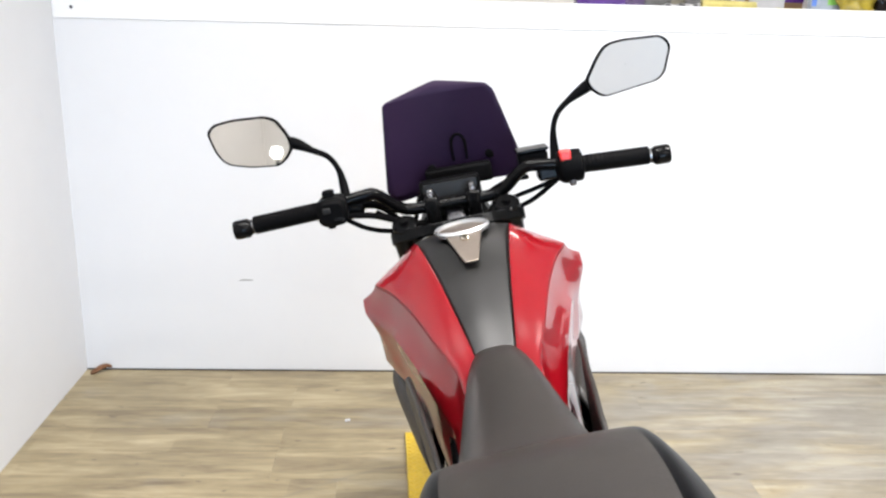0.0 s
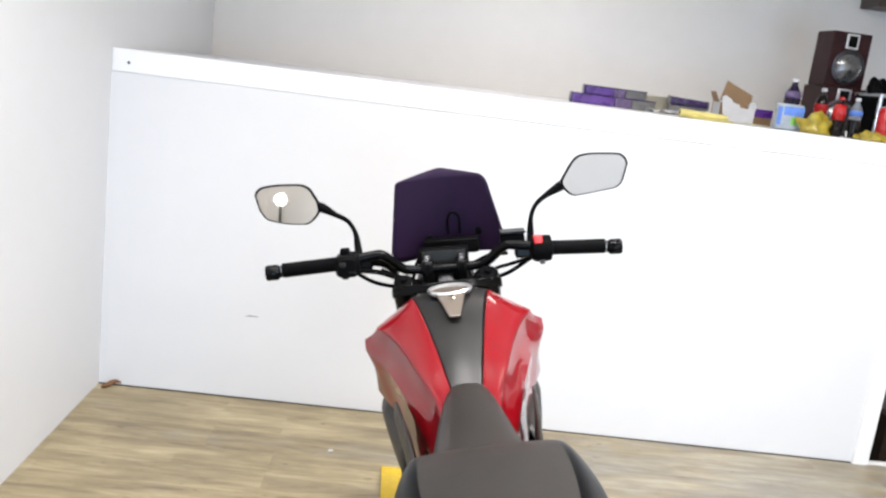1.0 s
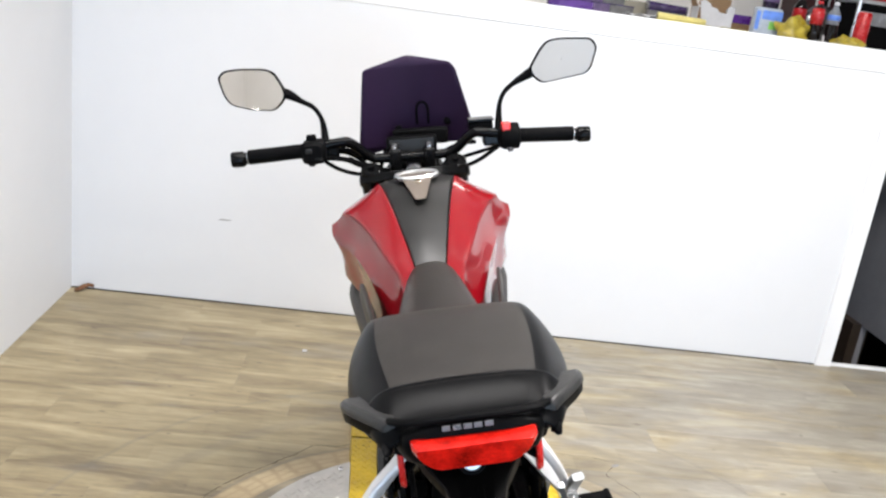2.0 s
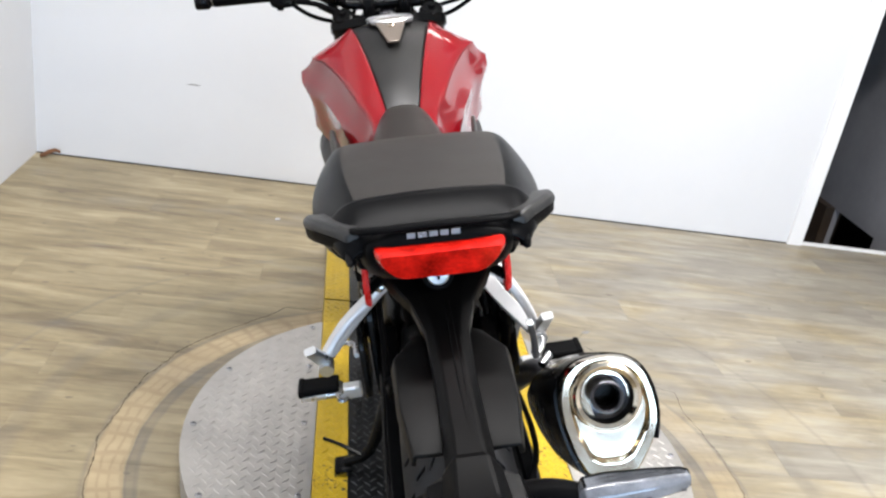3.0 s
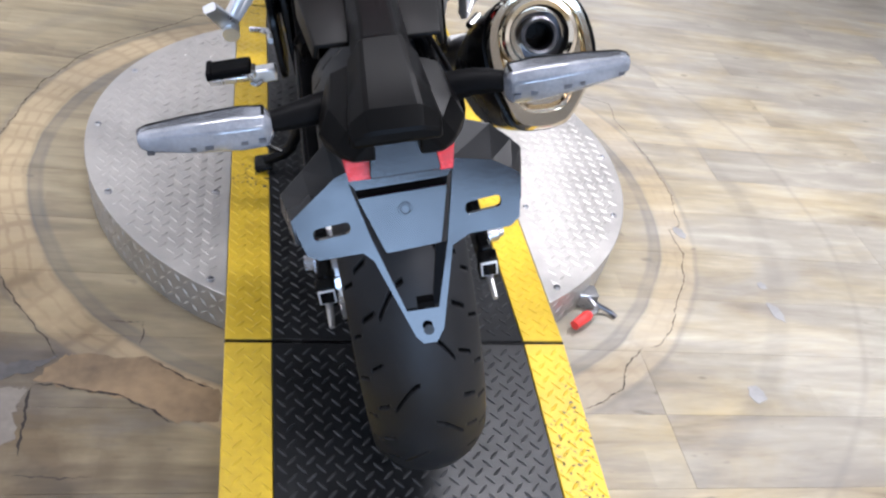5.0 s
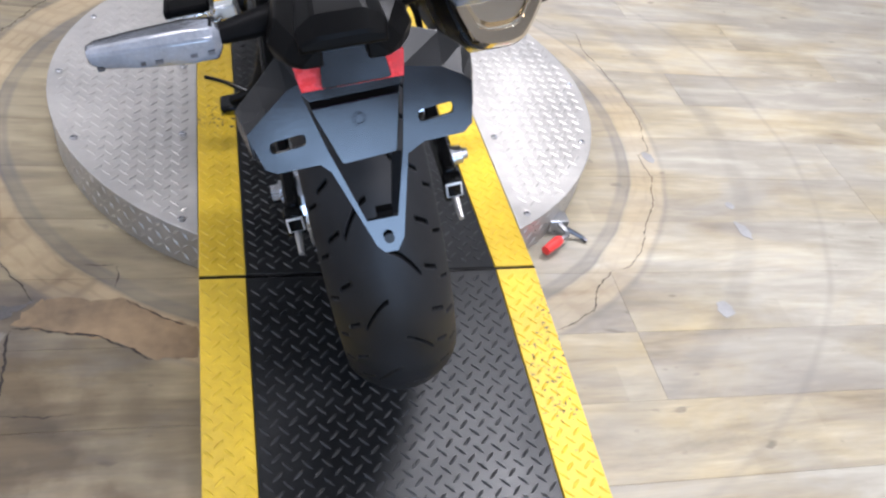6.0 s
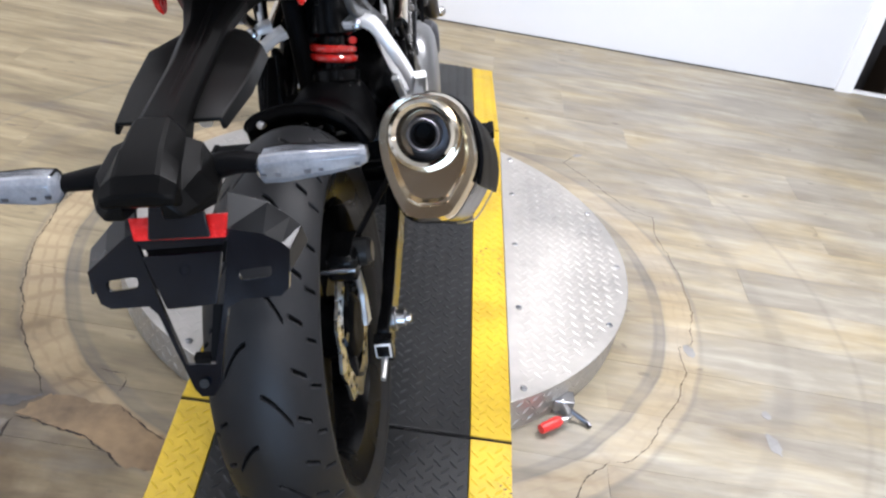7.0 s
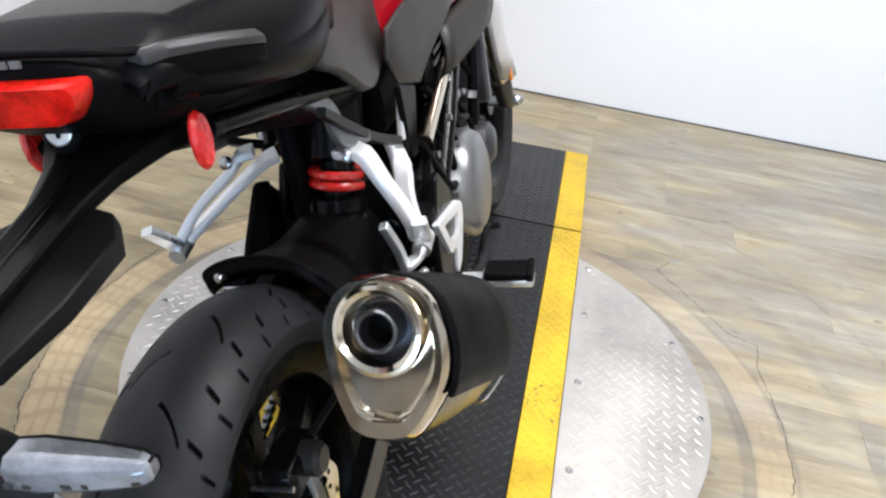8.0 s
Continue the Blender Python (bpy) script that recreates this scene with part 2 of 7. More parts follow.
    L(wood.outputs[0], kmix.inputs[1])
    # worn rings scraped round the turntable
    sep = N("ShaderNodeVectorMath")
    sep.operation = "SUBTRACT"
    sep.inputs[1].default_value = (DISC_X, DISC_Y, 0)
    L(geo.outputs["Position"], sep.inputs[0])
    ln = N("ShaderNodeVectorMath")
    ln.operation = "LENGTH"
    L(sep.outputs[0], ln.inputs[0])
    wob = N("ShaderNodeTexNoise")
    wob.inputs["Scale"].default_value, wob.inputs["Detail"].default_value = 4.0, 4
    L(geo.outputs["Position"], wob.inputs["Vector"])
    rad = N("ShaderNodeMath")
    rad.operation = "MULTIPLY_ADD"
    rad.inputs[1].default_value = 0.8333
    wv = N("ShaderNodeMath")
    wv.operation = "MULTIPLY_ADD"
    wv.inputs[1].default_value, wv.inputs[2].default_value = 0.022, -0.011
    L(wob.outputs["Fac"], wv.inputs[0])
    L(ln.outputs["Value"], rad.inputs[0])
    L(wv.outputs[0], rad.inputs[2])
    rings = N("ShaderNodeValToRGB")
    rings.color_ramp.interpolation = "EASE"
    el = rings.color_ramp.elements
    el[0].position, el[0].color = 0.0, rgb((0.3, 0.3, 0.3))
    el[1].position, el[1].color = 1.0, rgb((0, 0, 0))
    for pos, v in ((0.470, 0.30), (0.544, 0.34), (0.549, 1.0), (0.553, 0.72), (0.563, 0.72), (0.567, 1.0), (0.571, 0.1), (0.628, 0.05), (0.636, 0.65), (0.644, 0.10),
                   (0.762, 0.0), (0.778, 0.32), (0.796, 0.36), (0.815, 0.05), (0.925, 0.0), (0.935, 0.35), (0.945, 0.0)):
        x = el.new(pos)
        x.color = rgb((v, v, v))
    L(rad.outputs[0], rings.inputs["Fac"])
    grime = N("ShaderNodeTexNoise")
    grime.inputs["Scale"].default_value, grime.inputs["Detail"].default_value = 7.0, 6
    L(geo.outputs["Position"], grime.inputs["Vector"])
    rf = N("ShaderNodeMath")
    rf.operation = "MULTIPLY"
    rf.use_clamp = True
    L(rings.outputs["Color"], rf.inputs[0])
    gain = N("ShaderNodeMath")
    gain.operation = "MULTIPLY"
    gain.inputs[1].default_value = 1.35
    L(grime.outputs["Fac"], gain.inputs[0])
    L(gain.outputs[0], rf.inputs[1])
    # the print is worn through to a tan backing between the inner rings, most on one side
    band = N("ShaderNodeValToRGB")
    be = band.color_ramp.elements
    be[0].position, be[0].color = 0.566, rgb((0, 0, 0))
    be[1].position, be[1].color = 0.638, rgb((0, 0, 0))
    for pos in (0.576, 0.628):
        be.new(pos).color = rgb((1, 1, 1))
    L(rad.outputs[0], band.inputs["Fac"])
    sx = N("ShaderNodeSeparateXYZ")
    L(sep.outputs[0], sx.inputs[0])
    side = N("ShaderNodeMapRange")
    side.inputs["From Min"].default_value, side.inputs["From Max"].default_value = 0.3, -0.35
    side.inputs["To Min"].default_value, side.inputs["To Max"].default_value = 0.34, 1.0
    L(sx.outputs["X"], side.inputs["Value"])
    bf = N("ShaderNodeMath")
    bf.operation = "MULTIPLY"
    L(band.outputs["Color"], bf.inputs[0])
    L(side.outputs[0], bf.inputs[1])
    def math_node(op, a, k=None):
        n = N("ShaderNodeMath")
        n.operation = op
        L(a, n.inputs[0])
        if isinstance(k, (int, float)):
            n.inputs[1].default_value = k
        elif k is not None:
            L(k, n.inputs[1])
        return n.outputs[0]

    # scratches that cross and follow the ring
    around = math_node("ARCTAN2", sx.outputs["Y"], sx.outputs["X"])
    fuzz = math_node("MULTIPLY", wob.outputs["Fac"], 14.0)
    bars = math_node("SINE", math_node("ADD", math_node("MULTIPLY", around, 74.0), fuzz))
    lines = math_node("SINE", math_node("ADD", math_node("MULTIPLY", rad.outputs[0], 330.0), fuzz))
    both = math_node("MAXIMUM", bars, math_node("MULTIPLY", lines, 0.95))
    hr = N("ShaderNodeValToRGB")
    hr.color_ramp.elements[0].position, hr.color_ramp.elements[0].color = 0.35, rgb((0.52, 0.40, 0.24))
    hr.color_ramp.elements[1].position, hr.color_ramp.elements[1].color = 1.0, rgb((0.38, 0.275, 0.16))
    L(math_node("MULTIPLY", both, math_node("MULTIPLY", grime.outputs["Fac"], 1.7)), hr.inputs["Fac"])
    tmix = N("ShaderNodeMixRGB")
    tf = N("ShaderNodeMath")
    tf.operation = "MULTIPLY"
    tf.inputs[1].default_value = 0.70
    L(bf.outputs[0], tf.inputs[0])
    L(tf.outputs[0], tmix.inputs[0])
    L(kmix.outputs[0], tmix.inputs[1])
    L(hr.outputs["Color"], tmix.inputs[2])
    rmix = N("ShaderNodeMixRGB")
    rmix.inputs[2].default_value = rgb((0.132, 0.122, 0.114))
    L(rf.outputs[0], rmix.inputs[0])
    L(tmix.outputs[0], rmix.inputs[1])
    # dirty boards left of the ramp, with the dim light there painted in too
    dirt_dim = N("ShaderNodeVectorMath")
    dirt_dim.operation = "DISTANCE"
    dirt_dim.inputs[1].default_value = (-1.00, -0.35, 0)
    L(geo.outputs["Position"], dirt_dim.inputs[0])
    far = N("ShaderNodeMapRange")
    far.interpolation_type = "SMOOTHSTEP"
    far.inputs["From Min"].default_value, far.inputs["From Max"].default_value = 0.55, 1.05
    far.inputs["To Min"].default_value, far.inputs["To Max"].default_value = 1.0, 0.0
    L(dirt_dim.outputs["Value"], far.inputs["Value"])
    soil_dim = math_node("MULTIPLY", far.outputs[0], math_node("MULTIPLY", grime.outputs["Fac"], 1.9))
    dmix = N("ShaderNodeMixRGB")
    dmix.blend_type = "MULTIPLY"
    dmix.inputs[2].default_value = rgb((0.24, 0.205, 0.165))
    smudge = N("ShaderNodeTexNoise")
    smudge.inputs["Scale"].default_value, smudge.inputs["Detail"].default_value = 1.0, 6
    smudge.inputs["Roughness"].default_value = 0.65
    spread = N("ShaderNodeMapping")
    spread.inputs["Scale"].default_value, spread.inputs["Location"].default_value = (2.6, 5.5, 1.0), (5.3, 2.1, 0)
    L(geo.outputs["Position"], spread.inputs["Vector"])
    L(spread.outputs[0], smudge.inputs["Vector"])
    smear = N("ShaderNodeMapRange")
    smear.inputs["From Min"].default_value, smear.inputs["From Max"].default_value = 0.46, 0.74
    smear.inputs["To Min"].default_value, smear.inputs["To Max"].default_value = 0.0, 0.36
    L(smudge.outputs["Fac"], smear.inputs["Value"])
    L(math_node("MAXIMUM", soil_dim, smear.outputs[0]), dmix.inputs[0])
    L(rmix.outputs[0], dmix.inputs[1])
    # blue-grey smears of old glue in the dirty part
    patchy = N("ShaderNodeMapRange")
    patchy.inputs["From Min"].default_value, patchy.inputs["From Max"].default_value = 0.47, 0.62
    L(where.outputs["Fac"], patchy.inputs["Value"])
    gmix = N("ShaderNodeMixRGB")
    gmix.inputs[2].default_value = rgb((0.100, 0.098, 0.100))
    L(math_node("MULTIPLY", math_node("MULTIPLY", patchy.outputs[0], far.outputs[0]), 0.38), gmix.inputs[0])
    L(dmix.outputs[0], gmix.inputs[1])
    L(gmix.outputs[0], p.inputs["Base Color"])
    p.inputs["Roughness"].default_value = 0.42
    p.inputs["Specular IOR Level"].default_value = 0.40
    b = N("ShaderNodeBump")
    b.inputs["Strength"].default_value, b.inputs["Distance"].default_value = 0.25, 0.0015
    L(mix.outputs[0], b.inputs["Height"])
    L(b.outputs["Normal"], p.inputs["Normal"])
    return m


# ---- mesh helpers ----
def part(name, bm, mat, parent=None, label="", smooth=38, bevel=0.0, seg=2, subsurf=0, solid=0.0):
    """One mesh object out of a bmesh, as a part under its thing."""
    bmesh.ops.recalc_face_normals(bm, faces=bm.faces)
    me = bpy.data.meshes.new(name)
    bm.to_mesh(me)
    bm.free()
    for q in (mat if isinstance(mat, (list, tuple)) else [mat]):
        me.materials.append(q)
    if smooth:
        me.polygons.foreach_set("use_smooth", [True] * len(me.polygons))
        if not subsurf:
            me.set_sharp_from_angle(angle=radians(smooth))
    ob = new(name, me)
    if parent is not None:
        ob.parent = parent
    if subsurf:
        md = ob.modifiers.new("subsurf", "SUBSURF")
        md.levels = md.render_levels = subsurf
        md.boundary_smooth = "PRESERVE_CORNERS"
    if solid:
        md = ob.modifiers.new("solid", "SOLIDIFY")
        md.thickness, md.offset = solid, -1
    if bevel:
        md = ob.modifiers.new("bevel", "BEVEL")
        md.width, md.segments, md.limit_method, md.angle_limit = bevel, seg, "ANGLE", radians(40)
        md.harden_normals = False
    if label:
        ob["label"] = label
    return ob


def thing(name, m, label, category, group="", kind=""):
    e = new(name)
    e.empty_display_size = 0.05
    e.matrix_world = m
    return tagged(e, label, category, group, kind)


def box(x0, x1, y0, y1, z0, z1, bm=None):
    bm = bm or bmesh.new()
    v = [bm.verts.new((x, y, z)) for z in (z0, z1) for y in (y0, y1) for x in (x0, x1)]
    for f in ((0, 2, 3, 1), (4, 5, 7, 6), (0, 1, 5, 4), (2, 6, 7, 3), (0, 4, 6, 2), (1, 3, 7, 5)):
        bm.faces.new([v[i] for i in f])
    return bm


def loft(rings, cap=True, closed=True, bm=None):
    """Skin through rings of points, all of one length."""
    bm = bm or bmesh.new()
    rows = [[bm.verts.new(p) for p in r] for r in rings]
    n = len(rings[0])
    for a, b in zip(rows, rows[1:]):
        for i in range(n if closed else n - 1):
            j = (i + 1) % n
            bm.faces.new((a[i], a[j], b[j], b[i]))
    if cap and closed:
        bm.faces.new(list(reversed(rows[0])))
        bm.faces.new(rows[-1])
    return bm


def axes_for(d):
    d = Vector(d).normalized()
    s = Vector((0, 0, 1)) if abs(d.z) < 0.9 else Vector((0, 1, 0))
    u = d.cross(s).normalized()
    return u, u.cross(d).normalized()


def spline(pts, n=8):
    """Points on a smooth line through the given points."""
    P = [Vector(p) for p in pts]
    if len(P) < 3:
        return P
    out = []
    Q = [2 * P[0] - P[1]] + P + [2 * P[-1] - P[-2]]
    for i in range(1, len(Q) - 2):
        a, b, c, d = Q[i - 1:i + 3]
        for k in range(n):
            t = k / n
            out.append(0.5 * (2 * b + (c - a) * t + (2 * a - 5 * b + 4 * c - d) * t * t + (3 * b - a - 3 * c + d) * t ** 3))
    return out + [P[-1]]


def tube(pts, radius, sides=12, smooth=6, flat=1.0, bm=None):
    """A round bar along a smooth line; radius may be a number or one for each given point."""
    line = spline(pts, smooth) if smooth else [Vector(p) for p in pts]
    n = len(line)
    rings, u = [], None
    for i, p in enumerate(line):
        d = (line[min(i + 1, n - 1)] - line[max(i - 1, 0)]).normalized()
        if u is None:
            u, _ = axes_for(d)
        u = (u - d * u.dot(d)).normalized()
        w = d.cross(u)
        if isinstance(radius, (list, tuple)):
            s = i / (n - 1) * (len(radius) - 1)
            k = min(int(s), len(radius) - 2)
            r = radius[k] * (1 - s + k) + radius[k + 1] * (s - k)
        else:
            r = radius
        rings.append([p + r * (u * math.cos(a) + flat * w * math.sin(a)) for a in (2 * math.pi * q / sides for q in range(sides))])
    return loft(rings, bm=bm)


def lathe(profile, centre=(0, 0, 0), axis=(1, 0, 0), sides=32, cap=True, bm=None):
    """A turned form: profile of (along the axis, radius)."""
    c, d = Vector(centre), Vector(axis).normalized()
    u, w = axes_for(d)
    rings = [[c + d * h + r * (u * math.cos(a) + w * math.sin(a)) for a in (2 * math.pi * q / sides for q in range(sides))] for h, r in profile]
    return loft(rings, cap=cap, bm=bm)


def sheet(outline, thick, origin=(0, 0, 0), u=(1, 0, 0), v=(0, 0, 1), bm=None):
    """A flat plate cut to an outline in the plane of u and v, with its thickness along u x v."""
    bm = bm or bmesh.new()
    o, u, v = Vector(origin), Vector(u).normalized(), Vector(v).normalized()
    n = u.cross(v)
    a = [bm.verts.new(o + u * x + v * y) for x, y in outline]
    b = [bm.verts.new(o + u * x + v * y + n * thick) for x, y in outline]
    bm.faces.new(a)
    bm.faces.new(list(reversed(b)))
    for i in range(len(a)):
        j = (i + 1) % len(a)
        bm.faces.new((a[j], a[i], b[i], b[j]))
    return bm


def rounded(outline, r=0.01, n=4):
    """The outline with its corners rounded off."""
    out = []
    P = [Vector((*p, 0)) for p in outline]
    for i, p in enumerate(P):
        a, b = P[i - 1] - p, P[(i + 1) % len(P)] - p
        q = min(r, a.length * 0.45, b.length * 0.45)
        s, e = p + a.normalized() * q, p + b.normalized() * q
        for k in range(n + 1):
            t = k / n
            w = (1 - t) ** 2 * s + 2 * t * (1 - t) * p + t * t * e
            out.append((w.x, w.y))
    return out


def patch(rows, bm=None):
    """A surface through a grid of points."""
    return loft(rows, cap=False, closed=False, bm=bm)


# ---- the room ----
DISC_X, DISC_Y, DISC_R, DISC_Z = 0.034, 0.686, 0.572, 0.085
ROOM = pose(-1.430, 2.494, 0, 0, 0, -1.84)
PLANK = plank_material()
ROOM_W, ROOM_D, ROOM_H, LEDGE_Z, LEDGE_D = 6.2, 6.4, 2.9, 1.357, 1.70
DOOR_X0, DOOR_X1 = 3.272, 4.12
# unseen bay opening, assumed from blue reflections, its height fitted to them
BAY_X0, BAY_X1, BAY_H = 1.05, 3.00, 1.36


def structure(name, bm, mat, label, bevel=0.0):
    ob = part(name, bm, mat, None, smooth=0, bevel=bevel)
    ob.matrix_world = ROOM
    return tagged(ob, label, name.split("_")[0], kind="structure")


def build_room():
    floor = structure("floor", box(-0.1, ROOM_W + 0.1, -ROOM_D - 0.1, 0.02, -0.12, -0.006), VOID, "worn limed-oak vinyl plank floor", 0)
    west = structure("wall_west", box(-0.12, 0, -4.5, LEDGE_D + 0.1, -0.006, ROOM_H), WHITE, "plain white painted side wall")
    far = structure("wall_west_far", box(-0.12, 0.002, -ROOM_D, -4.5, -0.006, ROOM_H), BACKW, "brown far end of the side wall, unseen, tinted for reflections")
    far.matrix_world = ROOM @ pose(0, 0, 0, 0, 0, 1.4)
    west.matrix_world = ROOM @ pose(0, 0, 0, 0, 0, 1.4)
    wall = box(0, DOOR_X0, 0.0, 0.12, -0.006, LEDGE_Z)
    structure("wall_north", wall, WHITE, "white painted half-height wall below the ledge")
    structure("wall_north_east", box(DOOR_X1, ROOM_W, 0.0, 0.12, -0.006, LEDGE_Z), WHITE, "white painted wall beyond the doorway")
    structure("wall_alcove", box(-0.30, ROOM_W, LEDGE_D, LEDGE_D + 0.1, LEDGE_Z - 0.05, ROOM_H), ALCOVE, "off-white back wall of the alcove above the ledge")
    structure("wall_cabinet", box(3.66, 4.3, 1.50, LEDGE_D + 0.02, 2.075, 2.45), DARKW, "dark cabinet fixed high on the alcove wall")
    structure("ledge_top", box(0, ROOM_W, 0.004, LEDGE_D, LEDGE_Z - 0.04, LEDGE_Z - 0.002), WHITE, "deep white painted ledge with clutter on it")
    structure("trim_ledge", box(0.004, ROOM_W, -0.0045, 0.004, LEDGE_Z - 0.086, LEDGE_Z), TRIM, "white trim board along the ledge front", 0.002)
    structure("trim_door", box(DOOR_X0 - 0.068, DOOR_X0, -0.013, 0.14, -0.004, LEDGE_Z - 0.088), TRIM, "white door casing board", 0.002)
    structure("threshold", box(DOOR_X0, DOOR_X1, 0.0, 0.02, -0.006, 0.010), TRIM, "white strip across the doorway floor")
    structure("trim_gap", box(0.0, DOOR_X0 - 0.07, -0.005, -0.0005, -0.004, 0.004), CRACKS, "dark joint where the wall meets the floor")
    # walls out of view; their tones are picked for what they reflect
    structure("wall_east", box(ROOM_W, ROOM_W + 0.1, -ROOM_D, LEDGE_D + 0.1, -0.006, ROOM_H), ALCOVE, "plain off-white side wall")
    structure("wall_south_west", box(-0.2, 0.9, -ROOM_D - 0.1, -ROOM_D, -0.006, ROOM_H), BACKW, "brown end of the workshop wall, unseen, tinted for reflections")
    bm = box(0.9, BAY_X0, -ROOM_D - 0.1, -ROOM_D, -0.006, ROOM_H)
    structure("wall_south_east", box(BAY_X1, ROOM_W, -ROOM_D - 0.1, -ROOM_D, -0.006, ROOM_H), ALCOVE, "plain off-white wall beside the assumed bay opening, out of view")
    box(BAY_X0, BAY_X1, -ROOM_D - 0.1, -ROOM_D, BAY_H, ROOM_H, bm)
    structure("wall_south", bm, GREYB, "plain grey workshop wall with an assumed low bay opening, out of view")
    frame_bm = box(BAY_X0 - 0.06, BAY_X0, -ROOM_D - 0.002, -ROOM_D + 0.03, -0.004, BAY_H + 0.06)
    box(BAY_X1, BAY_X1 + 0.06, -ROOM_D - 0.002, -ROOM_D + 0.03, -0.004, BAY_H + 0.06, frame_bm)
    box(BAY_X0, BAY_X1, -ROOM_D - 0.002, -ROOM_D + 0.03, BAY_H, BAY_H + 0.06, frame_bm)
    structure("trim_bay_door", frame_bm, TRIM, "white frame round the assumed bay opening, out of view")
    structure("backdrop", box(BAY_X0 - 0.6, BAY_X1 + 0.6, -ROOM_D - 0.62, -ROOM_D - 0.6, -0.3, ROOM_H), emitter("overcast_daylight", (0.80, 0.88, 1.0), 0.6), "pale glowing backdrop outside the assumed bay opening")
    structure("ceiling", box(-0.1, ROOM_W + 0.1, -ROOM_D - 0.1, LEDGE_D + 0.1, ROOM_H, ROOM_H + 0.1), WHITE, "plain white ceiling")
    # the closet behind the doorway: a grey side panel with a dark opening at its foot
    x, top = 3.80, LEDGE_Z - 0.05
    bm = box(x, x + 0.03, 0.0, 0.28, -0.45, top)
    box(x, x + 0.03, 0.28, 0.66, -0.026, top, bm)
    box(x, x + 0.03, 0.66, 1.2, -0.45, top, bm)
    structure("wall_closet", bm, GREYW, "grey closet side panel with an opening at its foot")
    structure("closet_post", box(x - 0.05, x - 0.001, 0.66, 0.86, -0.45, -0.02), DARKW, "dark brown wooden post beside the opening")
    structure("closet_back", box(DOOR_X0 - 0.3, x + 0.5, 1.2, 1.22, -0.45, top), DARKW, "dark closet back panel")
    # the closet end and floor have their shade painted on as black
    structure("closet_end", box(x + 0.4, x + 0.42, 0.02, 1.2, -0.45, top), VOID, "closet end, blackened as shade")
    structure("closet_floor", box(DOOR_X0 - 0.3, x + 0.42, 0.02, 1.2, -0.47, -0.45), VOID, "sunken closet floor, blackened as shade")
    structure("closet_side", box(DOOR_X0 - 0.32, DOOR_X0 - 0.30, 0.12, 1.2, -0.45, top), DARKW, "dark closet side")
    return floor


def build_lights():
    """Five unseen ceiling fittings with white diffusers, the last added to brighten the alcove; their light comes from
    area lamps just below.
    """
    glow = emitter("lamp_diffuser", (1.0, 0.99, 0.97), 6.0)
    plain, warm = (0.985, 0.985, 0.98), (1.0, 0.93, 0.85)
    # the fifth spot is an added lamp over the ledge that lifts the alcove
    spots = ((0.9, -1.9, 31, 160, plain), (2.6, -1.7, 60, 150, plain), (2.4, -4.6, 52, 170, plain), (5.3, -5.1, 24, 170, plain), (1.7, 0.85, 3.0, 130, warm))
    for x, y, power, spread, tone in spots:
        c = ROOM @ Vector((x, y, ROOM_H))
        lamp = thing("ceiling_light", Matrix.Translation(c) @ ROOM.to_3x3().to_4x4(), "unseen long white ceiling light fitting with a frosted diffuser", "ceiling light", "ceiling lights")
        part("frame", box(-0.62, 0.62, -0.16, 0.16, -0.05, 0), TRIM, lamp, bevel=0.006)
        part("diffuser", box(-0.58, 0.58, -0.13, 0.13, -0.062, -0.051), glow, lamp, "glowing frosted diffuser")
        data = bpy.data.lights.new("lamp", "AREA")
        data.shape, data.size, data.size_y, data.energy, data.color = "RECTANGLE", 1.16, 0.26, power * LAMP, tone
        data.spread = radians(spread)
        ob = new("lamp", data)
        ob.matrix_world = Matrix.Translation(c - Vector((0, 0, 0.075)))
    # a round work lamp on a stand in the far corner, seen in the mirror
    lamp = thing("work_lamp", pose(4.43, -3.80, 0, 0, 0, -133), "round glowing work lamp on a black stand", "work lamp")
    part("pole", tube([(0, 0, 0.02), (0, 0, 1.0)], 0.014, 10, 0), BLACKMET, lamp)
    part("foot", lathe([(0, 0.12), (0.012, 0.12), (0.022, 0.03)], (0, 0, 0), (0, 0, 1), 24), BLACKMET, lamp)
    part("housing", lathe([(0.05, 0.02), (0.04, 0.052), (0.0, 0.064), (-0.006, 0.062), (-0.005, 0.058)], (0, 0, 1.06), (0, 1, 0), 32, cap=False), BLACKMET, lamp, "black round lamp housing")
    part("lamp_face", lathe([(0.0, 0.058), (-0.006, 0.0)], (0, -0.002, 1.06), (0, 1, 0), 32, cap=False), emitter("work_lamp_face", (1.0, 0.97, 0.92), 14.0), lamp, "glowing white lamp face")
    # area lamp added in the assumed bay opening, for blue light on rear faces
    data = bpy.data.lights.new("assumed_bay_light", "AREA")
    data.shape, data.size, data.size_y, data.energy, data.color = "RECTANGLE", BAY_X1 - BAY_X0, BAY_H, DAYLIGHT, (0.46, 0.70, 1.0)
    ob = new("assumed_bay_light", data)
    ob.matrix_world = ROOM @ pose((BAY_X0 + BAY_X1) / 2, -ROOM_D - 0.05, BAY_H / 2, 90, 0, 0)


